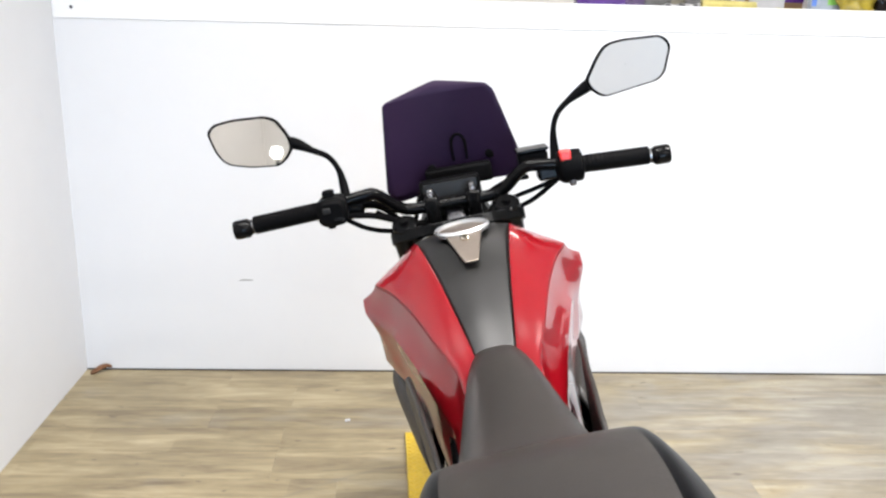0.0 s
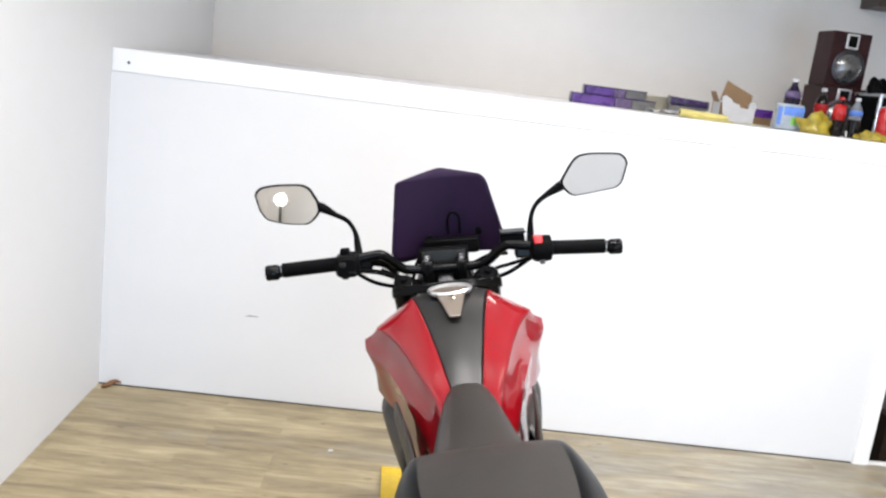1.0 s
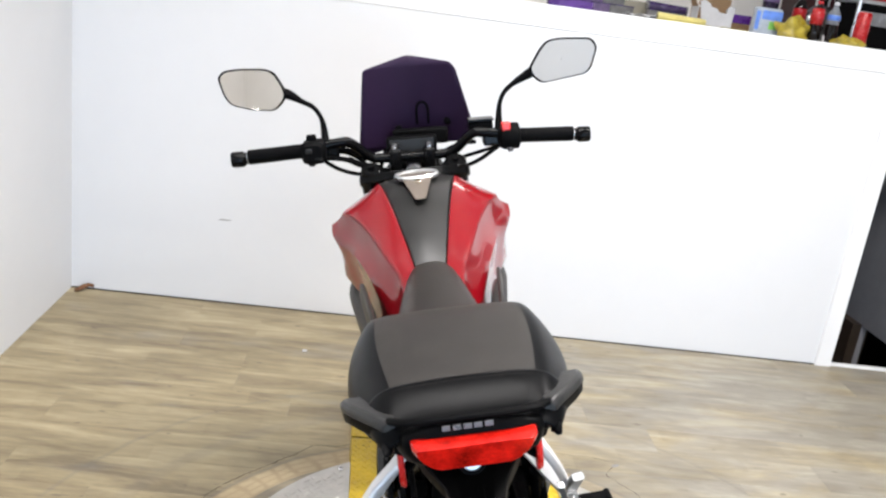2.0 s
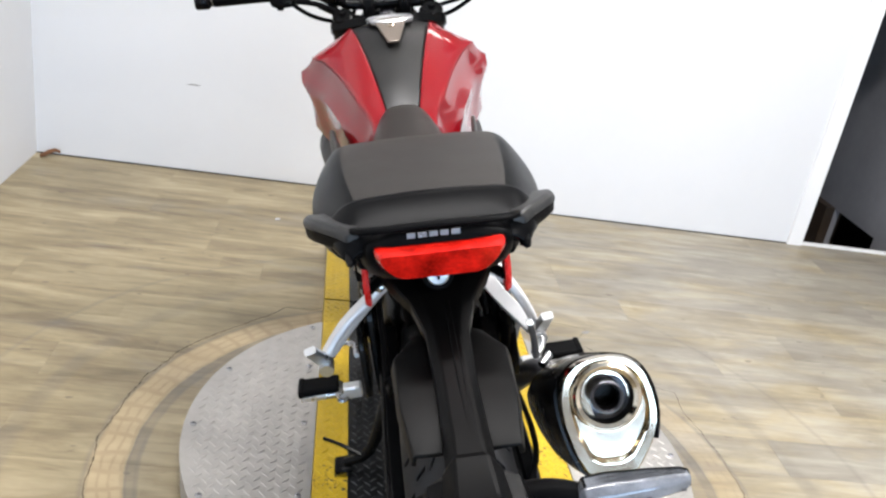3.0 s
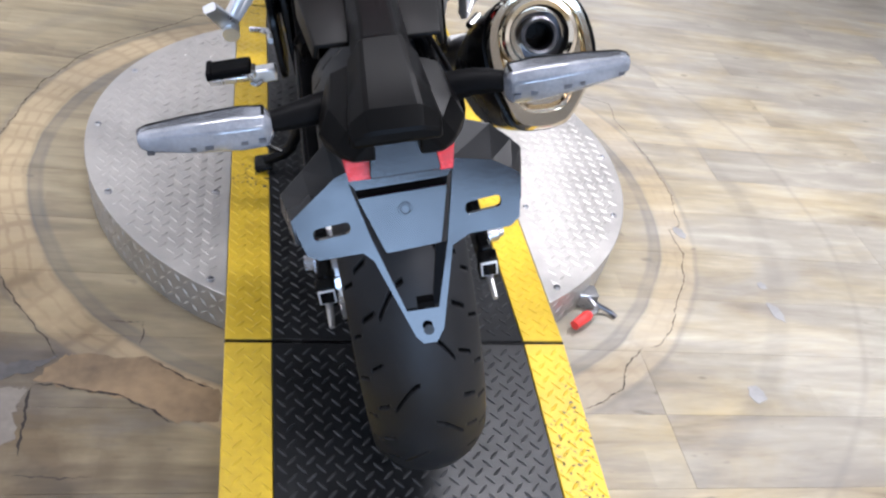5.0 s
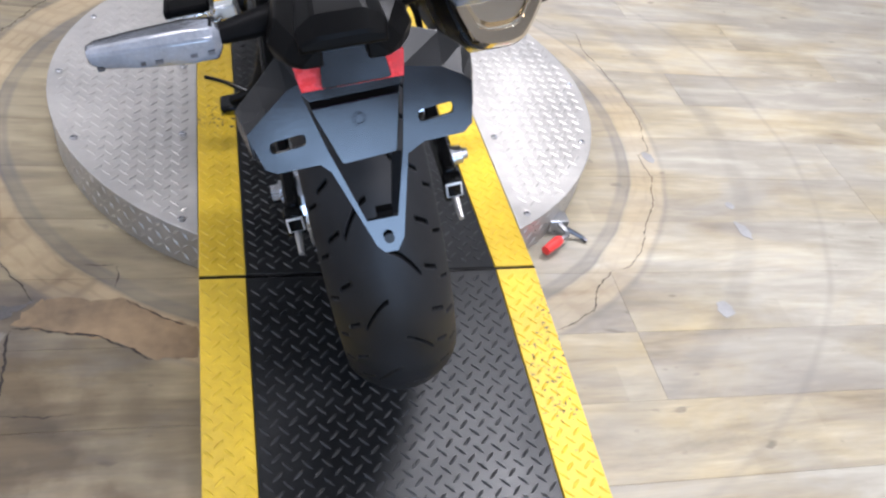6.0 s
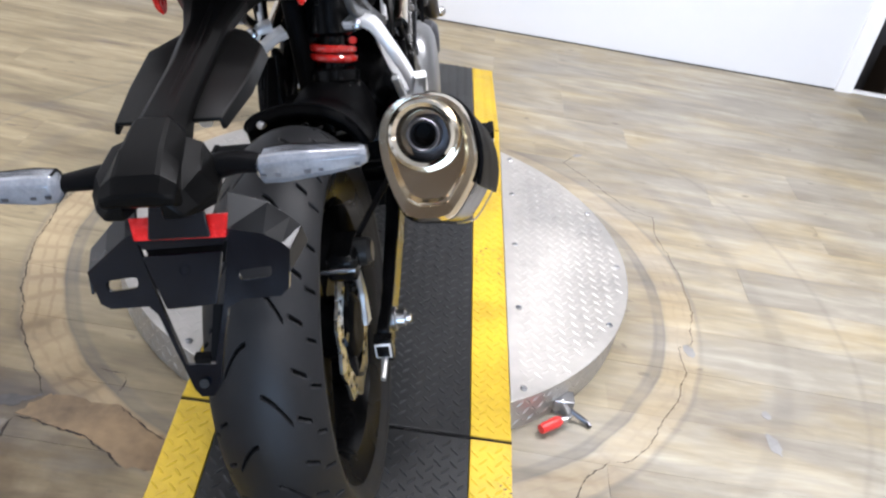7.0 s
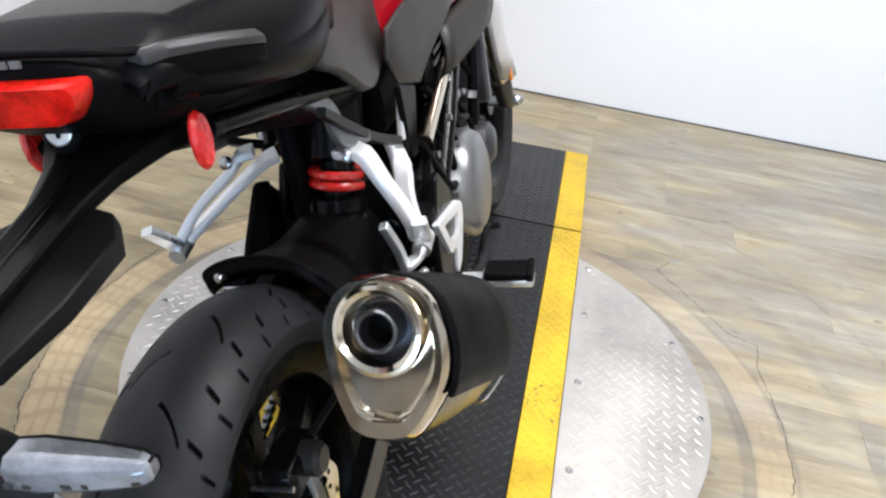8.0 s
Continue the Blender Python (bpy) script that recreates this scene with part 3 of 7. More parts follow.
def lozenges(area, pitch, z_of, size=(0.0125, 0.0030, 0.0016), inside=None):
    """Raised tread bars over x0, x1, y0, y1: leaning one way on the corners of a lattice, the other way on its centres."""
    x0, x1, y0, y1 = area
    verts, faces = [], []
    a, b, h = size
    nx, ny = int((x1 - x0) / pitch * 2), int((y1 - y0) / pitch * 2)
    mx, my = (x1 - x0 - (nx - 1) * pitch / 2) / 2, (y1 - y0 - (ny - 1) * pitch / 2) / 2
    for i in range(nx):
        for j in range(i % 2, ny, 2):
            cx, cy = x0 + mx + i * pitch / 2, y0 + my + j * pitch / 2
            if inside and not inside(cx, cy):
                continue
            t = radians(45 if i % 2 else -45)
            c, s = math.cos(t), math.sin(t)
            k = len(verts)
            for u, v, w in ((-a, 0, 0), (-a * 0.45, -b, 0), (a * 0.45, -b, 0), (a, 0, 0), (a * 0.45, b, 0), (-a * 0.45, b, 0), (-a * 0.6, 0, h), (a * 0.6, 0, h)):
                X, Y = cx + u * c - v * s, cy + u * s + v * c
                verts.append((X, Y, z_of(X, Y) + w))
            faces += [(k, k + 1, k + 6), (k + 1, k + 2, k + 7, k + 6), (k + 2, k + 3, k + 7), (k + 3, k + 4, k + 7), (k + 4, k + 5, k + 6, k + 7), (k + 5, k, k + 6)]
    return verts, faces


def tread(name, parent, mat, area, pitch, z_of, inside=None, size=(0.0125, 0.0030, 0.0016)):
    v, f = lozenges(area, pitch, z_of, size, inside)
    me = bpy.data.meshes.new(name)
    me.from_pydata(v, [], f)
    me.materials.append(mat)
    ob = new(name, me)
    ob.parent = parent
    ob["kind"] = "stuff"
    return ob


STRIP_X0, STRIP_X1, EDGE_W = -0.253, 0.317, 0.073
SEAM0, SEAM1, RAMP0, RAMP1, STRIP_Z = 0.092, 1.318, -0.62, 1.955, 0.084


def strip_segment(name, label, y0, y1, z0, z1):
    """One length of the drive-on strip: a black checker plate between two yellow edges."""
    t = thing(name, pose(0, 0, 0), label, "ramp", "drive-on strip")

    def slab(xa, xb, dz):
        bm = bmesh.new()
        v = [bm.verts.new(p) for p in ((xa, y0, z0 - 0.006 if z0 < 0.03 else 0), (xb, y0, z0 - 0.006 if z0 < 0.03 else 0), (xb, y1, z1 - 0.006 if z1 < 0.03 else 0), (xa, y1, z1 - 0.006 if z1 < 0.03 else 0),
                                       (xa, y0, z0 + dz), (xb, y0, z0 + dz), (xb, y1, z1 + dz), (xa, y1, z1 + dz))]
        for f in ((3, 2, 1, 0), (4, 5, 6, 7), (0, 1, 5, 4), (1, 2, 6, 5), (2, 3, 7, 6), (3, 0, 4, 7)):
            bm.faces.new([v[i] for i in f])
        return bm

    zf = lambda x, y: z0 + (z1 - z0) * (y - y0) / (y1 - y0)  # noqa: E731
    ia, ib = STRIP_X0 + EDGE_W, STRIP_X1 - EDGE_W
    part("centre_plate", slab(ia + 0.0005, ib - 0.0005, -0.001), BLACKPL, t, bevel=0.0015)
    part("edge_strip", slab(STRIP_X0, ia - 0.0005, 0), YELLOW, t, "yellow painted checker-plate edge", bevel=0.0015)
    part("edge_strip", slab(ib + 0.0005, STRIP_X1, 0), YELLOW, t, "yellow painted checker-plate edge", bevel=0.0015)
    tread("tread_pattern", t, BLACKBAR, (ia + 0.004, ib - 0.004, y0 + 0.006, y1 - 0.006), 0.0275, lambda x, y: zf(x, y) - 0.001, size=(0.0108, 0.0024, 0.0017))
    tread("tread_pattern", t, YELLOW, (STRIP_X0 + 0.002, ia - 0.002, y0 + 0.006, y1 - 0.006), 0.0275, zf, size=(0.0108, 0.0024, 0.0017))
    tread("tread_pattern", t, YELLOW, (ib + 0.002, STRIP_X1 - 0.002, y0 + 0.006, y1 - 0.006), 0.0275, zf, size=(0.0108, 0.0024, 0.0017))
    return t


def build_stand():
    table = thing("turntable", pose(DISC_X, DISC_Y, 0), "round aluminium checker-plate turntable with bolted halves", "turntable")
    half = (STRIP_X1 - STRIP_X0) / 2 + 0.001
    off = (STRIP_X1 + STRIP_X0) / 2 - DISC_X
    for side in (-1, 1):
        xs = off + side * half
        a0 = math.acos(max(-1, min(1, abs(xs) / DISC_R)))
        arc = [a0 * (2 * k / 40 - 1) for k in range(41)]
        outline = [(side * DISC_R * math.cos(a), DISC_R * math.sin(a)) for a in arc]
        if side < 0:
            outline.reverse()
        plate = part("top_plate", sheet(outline, 0.004, (0, 0, DISC_Z - 0.004), (1, 0, 0), (0, 1, 0)), TREADS, table, bevel=0.001)
        rim = bmesh.new()
        r = DISC_R - 0.004
        lo = [rim.verts.new((side * r * math.cos(a), r * math.sin(a), 0.0)) for a in arc]
        hi = [rim.verts.new((side * r * math.cos(a), r * math.sin(a), DISC_Z - 0.0045)) for a in arc]
        for i in range(40):
            rim.faces.new((lo[i], lo[i + 1], hi[i + 1], hi[i]))
        part("side_band", rim, TREADS, table)
        inside = (lambda s, q: lambda x, y: math.hypot(x, y) < DISC_R - 0.018 and s * (x - q) > 0.014)(side, xs)
        tread("tread_pattern", table, TREADS, (-DISC_R, DISC_R, -DISC_R, DISC_R), 0.0290, lambda x, y: DISC_Z, inside, (0.0112, 0.0024, 0.0013))
        # short bars on the side band
        v, f = [], []
        for i in range(64):
            a = a0 * (2 * (i + 0.5) / 64 - 1)
            for j, zc in enumerate((0.018, 0.042, 0.066)):
                t = radians(45 if (i + j) % 2 else -45)
                k = len(v)
                for du, dv, w in ((-0.011, 0, 0), (0, -0.003, 0), (0.011, 0, 0), (0, 0.003, 0), (0, 0, 0.002)):
                    uu, vv = du * math.cos(t) - dv * math.sin(t), du * math.sin(t) + dv * math.cos(t)
                    rr, aa = r + w, a + uu / r
                    v.append((side * rr * math.cos(aa), rr * math.sin(aa), zc + vv))
                f += [(k, k + 1, k + 4), (k + 1, k + 2, k + 4), (k + 2, k + 3, k + 4), (k + 3, k, k + 4)]
        me = bpy.data.meshes.new("side_tread")
        me.from_pydata(v, [], f)
        me.materials.append(TREADS)
        sb = new("side_tread", me)
        sb.parent, sb["kind"] = table, "stuff"
        # bolts along the rim and along the straight edge
        rb = DISC_R - 0.020
        spots = [(side * rb * math.cos(radians(a)), rb * math.sin(radians(a))) for a in (-24, 0, 24)]
        spots += [(xs + side * 0.026, y) for y in (-0.455, -0.21, 0.03, 0.265, 0.455)]
        head = lathe([(0, 0.0070), (0.002, 0.0070), (0.0035, 0.005), (0.0035, 0.003), (0.002, 0.0025)], (0, 0, 0), (0, 0, 1), 12)
        me = bpy.data.meshes.new("bolt")
        head.to_mesh(me)
        head.free()
        me.materials.append(STEEL)
        for x, y in spots:
            ob = new("bolt", me)
            ob.parent, ob.location = table, (x, y, DISC_Z)
    strip_segment("platform", "black and yellow checker-plate platform across the turntable", SEAM0 + 0.004, SEAM1 - 0.004, STRIP_Z, STRIP_Z)
    strip_segment("ramp", "black and yellow checker-plate drive-on ramp", RAMP0, SEAM0 - 0.004, 0.012, STRIP_Z)
    strip_segment("ramp", "black and yellow checker-plate drive-off ramp", SEAM1 + 0.004, RAMP1, STRIP_Z, 0.012)
    for y in (SEAM0, SEAM1):
        h = thing("hinge_rod", pose((STRIP_X0 + STRIP_X1) / 2, y, STRIP_Z), "thin dark steel hinge rod between strip and ramp", "hinge", "ramp hinges")
        part("rod", tube([(-0.285, 0, -0.004), (0.285, 0, -0.004)], 0.0032, 8, 0), BLACKMET, h)
    # red-handled lever at the foot of the table
    lv = thing("lever", pose(0.43, 0.215, 0.0), "small steel lock lever with a red rubber grip", "lever")
    part("grip", tube([(-0.040, -0.016, 0.018), (-0.010, 0.006, 0.020), (-0.002, 0.012, 0.020)], [0.0095, 0.011, 0.009], 12, 4), REDPL, lv, "red rubber grip")
    part("arm", tube([(-0.004, 0.010, 0.020), (0.018, 0.026, 0.022), (0.004, 0.062, 0.026)], 0.0055, 8, 4), STEEL, lv)
    part("latch", tube([(0.020, 0.040, 0.024), (0.052, 0.030, 0.010), (0.062, 0.020, 0.006)], 0.005, 8, 4), DARKST, lv)
    part("bracket", box(-0.012, 0.028, 0.050, 0.082, 0.0, 0.034), STEEL, lv, bevel=0.002)


# ---- the motorcycle ----
BIKE = pose(0.024, -0.010, 0.068, 0, -13.2, 0.3)
# tyre rubber made near-black, for the shade down in the grooves
GROOVE = material("shaded_groove_rubber", (0.002, 0.002, 0.002), 0.9, spec=0.04)


def tyre_mesh(name, centre, R, width, drop, bead, n=1400, m=150, pitches=15):
    """A tyre as a fine grid: a round tread with slanted grooves sunk into it, a sharp shoulder and a sidewall down to the bead."""
    sp = np.concatenate([np.linspace(-1.3, -1.0, 12, endpoint=False), np.linspace(-1, 1, m), np.linspace(1.0, 1.3, 13)[1:]])
    m = len(sp)
    th = np.linspace(0, 2 * np.pi, n, endpoint=False)
    A, T = np.meshgrid(sp, th)
    q = A * 0.80
    sink = np.zeros_like(q)
    P = 2 * np.pi / pitches
    for side in (-1, 1):
        s = q * side
        for q0, q1, off, fall, wide in ((0.05, 0.36, 0.0, 0.14, 0.0022), (0.40, 0.57, 0.22, 0.040, 0.0023), (0.40, 0.57, 0.74, 0.040, 0.0023), (0.60, 0.76, 0.02, 0.02, 0.0021), (0.60, 0.74, 0.50, 0.02, 0.0021)):
            c = T - off * P - (0.5 * P if side < 0 else 0) + fall * np.clip((s - q0) / (q1 - q0), 0, 1) ** (1.6 if q0 < 0.1 else 1.0)
            d = np.abs((c + P / 2) % P - P / 2) * R
            on = (s > q0) & (s < q1)
            sink = np.maximum(sink, np.where(on, np.clip((wide * 1.6 - d) / (wide * 0.9), 0, 1) * np.clip(np.minimum(s - q0, q1 - s) / 0.02, 0, 1), 0))
    a = np.clip(np.abs(A), 0, 1) * 1.05
    k = np.clip((np.abs(A) - 1) / 0.3, 0, 1)
    rr = R - drop * (1 - np.cos(a)) / (1 - math.cos(1.05)) - k * (R - drop - bead) - 0.0045 * sink
    X = np.sign(A) * (width / 2 * np.sin(a) / math.sin(1.05) + 0.0015 * np.sin(np.pi * np.minimum(k * 2.5, 1)) - 0.011 * k ** 1.4)
    pts = np.stack([centre[0] + X, centre[1] - rr * np.cos(T), centre[2] + rr * np.sin(T)], -1).reshape(-1, 3)
    i, j = np.meshgrid(np.arange(n), np.arange(m - 1), indexing="ij")
    nxt = (i + 1) % n
    F = np.stack([i * m + j, i * m + j + 1, nxt * m + j + 1, nxt * m + j], -1).reshape(-1, 4)
    # faces deep in a groove take the shaded rubber
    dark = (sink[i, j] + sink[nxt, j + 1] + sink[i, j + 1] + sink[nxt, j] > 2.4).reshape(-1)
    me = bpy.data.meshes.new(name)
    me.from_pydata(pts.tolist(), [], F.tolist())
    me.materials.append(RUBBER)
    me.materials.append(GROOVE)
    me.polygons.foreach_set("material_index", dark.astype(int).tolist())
    me.polygons.foreach_set("use_smooth", [True] * len(me.polygons))
    me.set_sharp_from_angle(angle=radians(24))
    return me


def spokes(bm, c, r0, r1, n, x, wide, thick):
    for k in range(n):
        for d in (-0.13, 0.13):
            a, b = 2 * math.pi * k / n + 0.24, 2 * math.pi * k / n + 0.24 + d
            p, q = Vector((0, math.cos(a), math.sin(a))), Vector((0, math.cos(b), math.sin(b)))
            s = p.cross(Vector((1, 0, 0)))
            rings = []
            for f, w in ((0, wide * 1.3), (0.5, wide * 0.8), (1, wide)):
                pt = Vector(c) + p * r0 * (1 - f) + q * (r0 * 0 + r1 * f) + Vector((x, 0, 0))
                rings.append([pt + s * u * w + Vector((v * thick, 0, 0)) for u, v in ((-0.5, -0.5), (0.5, -0.5), (0.5, 0.5), (-0.5, 0.5))])
            loft(rings, bm=bm)
    return bm


def ribbon(pts, widths, thick, across, n=5, bm=None):
    """A flat cast bar along a smooth line, its width laid along the given direction."""
    line = spline(pts, n) if n else [Vector(p) for p in pts]
    rings = []
    for i, p in enumerate(line):
        d = (line[min(i + 1, len(line) - 1)] - line[max(i - 1, 0)]).normalized()
        w = Vector(across)
        w = (w - d * w.dot(d)).normalized()
        q = d.cross(w)
        f = i / (len(line) - 1) * (len(widths) - 1)
        k = min(int(f), len(widths) - 2)
        h = (widths[k] * (1 - f + k) + widths[k + 1] * (f - k)) / 2
        rings.append([p + w * h * a + q * thick / 2 * b for a, b in ((-1, -0.6), (-0.85, -1), (0.85, -1), (1, -0.6), (1, 0.6), (0.85, 1), (-0.85, 1), (-1, 0.6))])
    return loft(rings, bm=bm)


def ellipse_ring(c, rx, rz, n=24, power=2.0, tilt=None):
    out = []
    for k in range(n):
        a = 2 * math.pi * k / n
        ca, sa = math.cos(a), math.sin(a)
        out.append(Vector((c[0] + rx * math.copysign(abs(ca) ** (2 / power), ca), c[1], c[2] + rz * math.copysign(abs(sa) ** (2 / power), sa))))
    return out


def build_bike():
    B = thing("motorcycle", BIKE, "red and black naked motorcycle leaning on its side stand", "motorcycle")
    P = lambda name, bm, mat, label="", parent=B, **k: part(name, bm, mat, parent, label, **k)  # noqa: E731

    # --- rear wheel ---
    C = (-0.0064, 0.0093, 0.2930)
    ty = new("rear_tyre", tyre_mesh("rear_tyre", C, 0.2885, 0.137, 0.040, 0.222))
    ty.parent = B
    ty["label"] = "wide grooved black rear tyre"
    prof = [(-0.064, 0.222), (-0.058, 0.226), (-0.052, 0.214), (-0.048, 0.196), (-0.030, 0.186), (0.030, 0.186), (0.048, 0.196), (0.052, 0.214), (0.058, 0.226), (0.064, 0.222),
            (0.060, 0.208), (0.050, 0.186), (0.030, 0.176), (-0.030, 0.176), (-0.050, 0.186), (-0.060, 0.208), (-0.064, 0.222)]
    prof = [(x * 0.90, r) for x, r in prof]
    rim = lathe(prof, C, (1, 0, 0), 72, cap=False)
    lathe([(-0.06, 0.02), (-0.06, 0.04), (-0.03, 0.045), (0.03, 0.045), (0.06, 0.04), (0.06, 0.02)], C, (1, 0, 0), 32, bm=rim)
    spokes(rim, C, 0.04, 0.182, 5, 0, 0.030, 0.034)
    P("hub_cover", lathe([(0.054, 0.047), (0.060, 0.046), (0.064, 0.040), (0.0645, 0.030), (0.062, 0.0)], C, (1, 0, 0), 32), BLACK, "black hub cover")
    P("rear_rim", rim, BLACKRIM, "black cast rear wheel rim")
    # brake disc with a wavy edge and holes
    disc, D = bmesh.new(), (0, 0, 0.303)
    ro = [0.103 + 0.004 * math.cos(10 * a) for a in (2 * math.pi * k / 120 for k in range(120))]
    rings = []
    for x, f in ((0.050, 0), (0.050, 1), (0.054, 1), (0.054, 0)):
        rings.append([Vector((x, (ro[k] if f else 0.070) * math.cos(2 * math.pi * k / 120), D[2] + (ro[k] if f else 0.070) * math.sin(2 * math.pi * k / 120))) for k in range(120)])
    rings.append(rings[0])
    loft(rings, cap=False, bm=disc)
    d = P("brake_disc", disc, GOLD, "perforated steel brake disc")
    # flat black dots stand in for the shaded holes
    holes = bmesh.new()
    for k in range(30):
        a = 2 * math.pi * k / 30
        r = (0.078, 0.086, 0.094)[k % 3]
        lathe([(0, 0.0034), (0.0006, 0.0034)], (0.0542, r * math.cos(a), D[2] + r * math.sin(a)), (1, 0, 0), 10, bm=holes)
    P("disc_drilling", holes, VOID, parent=d)["kind"] = "stuff"
    for k in range(5):
        a = 2 * math.pi * k / 5 + 0.3
        P("disc_carrier", tube([(0.046, 0.035 * math.cos(a), D[2] + 0.035 * math.sin(a)), (0.051, 0.074 * math.cos(a), D[2] + 0.074 * math.sin(a))], 0.008, 8, 0), BLACKMET, parent=d)
    cal = box(0.042, 0.084, -0.040, 0.034, 0.402, 0.440)
    P("brake_caliper", cal, BLACKMET, "black rear brake caliper", bevel=0.008)
    P("caliper_piston", lathe([(0, 0.019), (0.018, 0.019), (0.024, 0.014)], (0.076, 0.002, 0.424), (1, 0, 0), 20), GREYPL, "dull grey caliper cylinder")
    P("caliper_bracket", ribbon([(0.070, 0.010, 0.408), (0.070, 0.018, 0.372), (0.071, 0.020, 0.340), (0.072, 0.006, 0.300)], [0.020, 0.016, 0.018, 0.030], 0.008, (0, 1, 0)), ALU, "bright caliper mounting bracket")
    P("caliper_pin", tube([(0.036, -0.042, 0.424), (0.082, -0.042, 0.424)], 0.0035, 8, 0), STEEL)
    hose = tube([(0.082, 0.020, 0.440), (0.105, 0.07, 0.462), (0.112, 0.20, 0.44), (0.10, 0.36, 0.43)], 0.0045, 8)
    P("brake_hose", hose, BLACK)
    # --- swingarm, axle, chain ---
    for s in (-1, 1):
        rings = []
        for y, z, w, h in ((0.50, 0.405, 0.030, 0.070), (0.36, 0.385, 0.026, 0.062), (0.18, 0.345, 0.022, 0.052), (0.03, 0.314, 0.018, 0.046), (-0.052, 0.308, 0.018, 0.044)):
            x = s * (0.104 if y < 0.2 else 0.096)
            rings.append([Vector((x + u * w / 2, y, z + v * h / 2)) for u, v in ((-1, -1), (1, -1), (1, 1), (-1, 1))])
        arm = P("swingarm", loft(rings), BLACKMET, "black box-section swingarm", bevel=0.004)
        P("chain_adjuster", box(s * 0.104 - 0.0125, s * 0.104 + 0.0125, -0.070, -0.050, 0.291, 0.325), BLACKMET, "square black adjuster end", parent=arm, bevel=0.002)
        P("adjuster_frame", box(s * 0.104 - 0.0108, s * 0.104 + 0.0108, -0.0725, -0.0695, 0.299, 0.3215), SILVER, "pale square outline", parent=arm, bevel=0.001)
        P("adjuster_recess", box(s * 0.104 - 0.0085, s * 0.104 + 0.0085, -0.0735, -0.0715, 0.3015, 0.3190), BLACKMET, parent=arm)
        P("adjuster_bolt", tube([(s * 0.104, -0.068, 0.297), (s * 0.104, -0.104, 0.289)], [0.0050, 0.0036], 8, 0), DULLST, "bright adjuster bolt", parent=arm)
    P("swingarm_bridge", box(-0.095, 0.095, 0.37, 0.45, 0.36, 0.415), BLACKMET, bevel=0.01)
    P("axle_nut", lathe([(0, 0.017), (0.004, 0.017), (0.005, 0.013), (0.016, 0.012), (0.018, 0.008), (0.024, 0.007)], (0.113, -0.004, 0.311), (1, 0, 0), 18), STEEL, "steel rear axle nut")
    P("axle_nut", lathe([(0, 0.017), (0.004, 0.017), (0.005, 0.013), (0.016, 0.012)], (-0.113, -0.004, 0.311), (-1, 0, 0), 6), STEEL, "steel rear axle nut")
    P("rear_sprocket", lathe([(0, 0.055), (0, 0.078), (0.006, 0.078), (0.006, 0.055)], (-0.086, 0, 0.31), (1, 0, 0), 40), STEEL, "steel rear sprocket")
    chain = bmesh.new()
    for za, zb in ((0.386, 0.432), (0.234, 0.372)):
        for k in range(34):
            f = (k + 0.5) / 34
            y, z = 0.01 + 0.50 * f, za + (zb - za) * f
            box(-0.089 + (0.001 if k % 2 else -0.001), -0.078, y - 0.0065, y + 0.0065, z - 0.0055, z + 0.0055, chain)
    for k in range(20):
        a = radians(96 + 168 * (k + 0.5) / 20)
        y, z = 0.080 * math.cos(a), 0.308 + 0.080 * math.sin(a)
        x0 = -0.090 if k % 2 else -0.088
        q = box(x0, -0.077, -0.0065, 0.0065, -0.0055, 0.0055)
        bmesh.ops.transform(q, matrix=pose(0, y, z) @ Matrix.Rotation(a + math.pi / 2, 4, "X"), verts=q.verts)
        me = bpy.data.meshes.new("link")
        q.to_mesh(me)
        q.free()
        chain.from_mesh(me)
        bpy.data.meshes.remove(me)
    ch = P("chain", chain, STEEL, "oily steel drive chain")
    ch["kind"] = "stuff"
    P("chain_guard", sheet(rounded([(0.0, 0.0), (0.46, 0.045), (0.46, 0.075), (0.10, 0.050), (-0.03, 0.012)], 0.01), 0.030, (-0.100, 0.02, 0.385), (0, 1, 0), (0, 0, 1)), BLACK, "black plastic chain guard", bevel=0.003)

    # --- inner rear fender over the tyre ---
    # a scoop: its rear lip hangs over the tyre, wide and pointed at one end, and it narrows forward to the shock
    lip = ((-0.094, 0.186, 0.526), (-0.088, 0.176, 0.543), (-0.066, 0.176, 0.556), (-0.034, 0.178, 0.564), (0.000, 0.174, 0.567), (0.034, 0.170, 0.563), (0.062, 0.166, 0.550), (0.078, 0.172, 0.526), (0.088, 0.186, 0.494))
    nose = ((-0.066, 0.430, 0.440), (-0.062, 0.425, 0.474), (-0.052, 0.418, 0.500), (-0.030, 0.412, 0.520), (0.000, 0.410, 0.528), (0.028, 0.412, 0.520), (0.048, 0.418, 0.500), (0.060, 0.425, 0.474), (0.066, 0.430, 0.440))
    rows = []
    for f in (0.0, 0.03, 0.14, 0.32, 0.55, 0.78, 1.0):
        g = f * f * (3 - 2 * f)
        rows.append([Vector(a) * (1 - f) + Vector(b) * f + Vector(((b[0] - a[0]) * (g - f), 0, -0.020 * math.sin(math.pi * f) + (0.004 if f == 0 else 0))) for a, b in zip(lip, nose)])
    hug = P("inner_fender", patch(rows), BLACK, "black plastic inner rear fender", solid=0.004, subsurf=1)
    under = [[p + Vector((p.x * -0.06, d, -dz)) for p in rows[0]] for d, dz in ((0.002, 0.003), (0.000, 0.016), (0.012, 0.034))]
    P("fender_lip", patch(under), BLACK, "turned-down rear lip", parent=hug, solid=0.003)
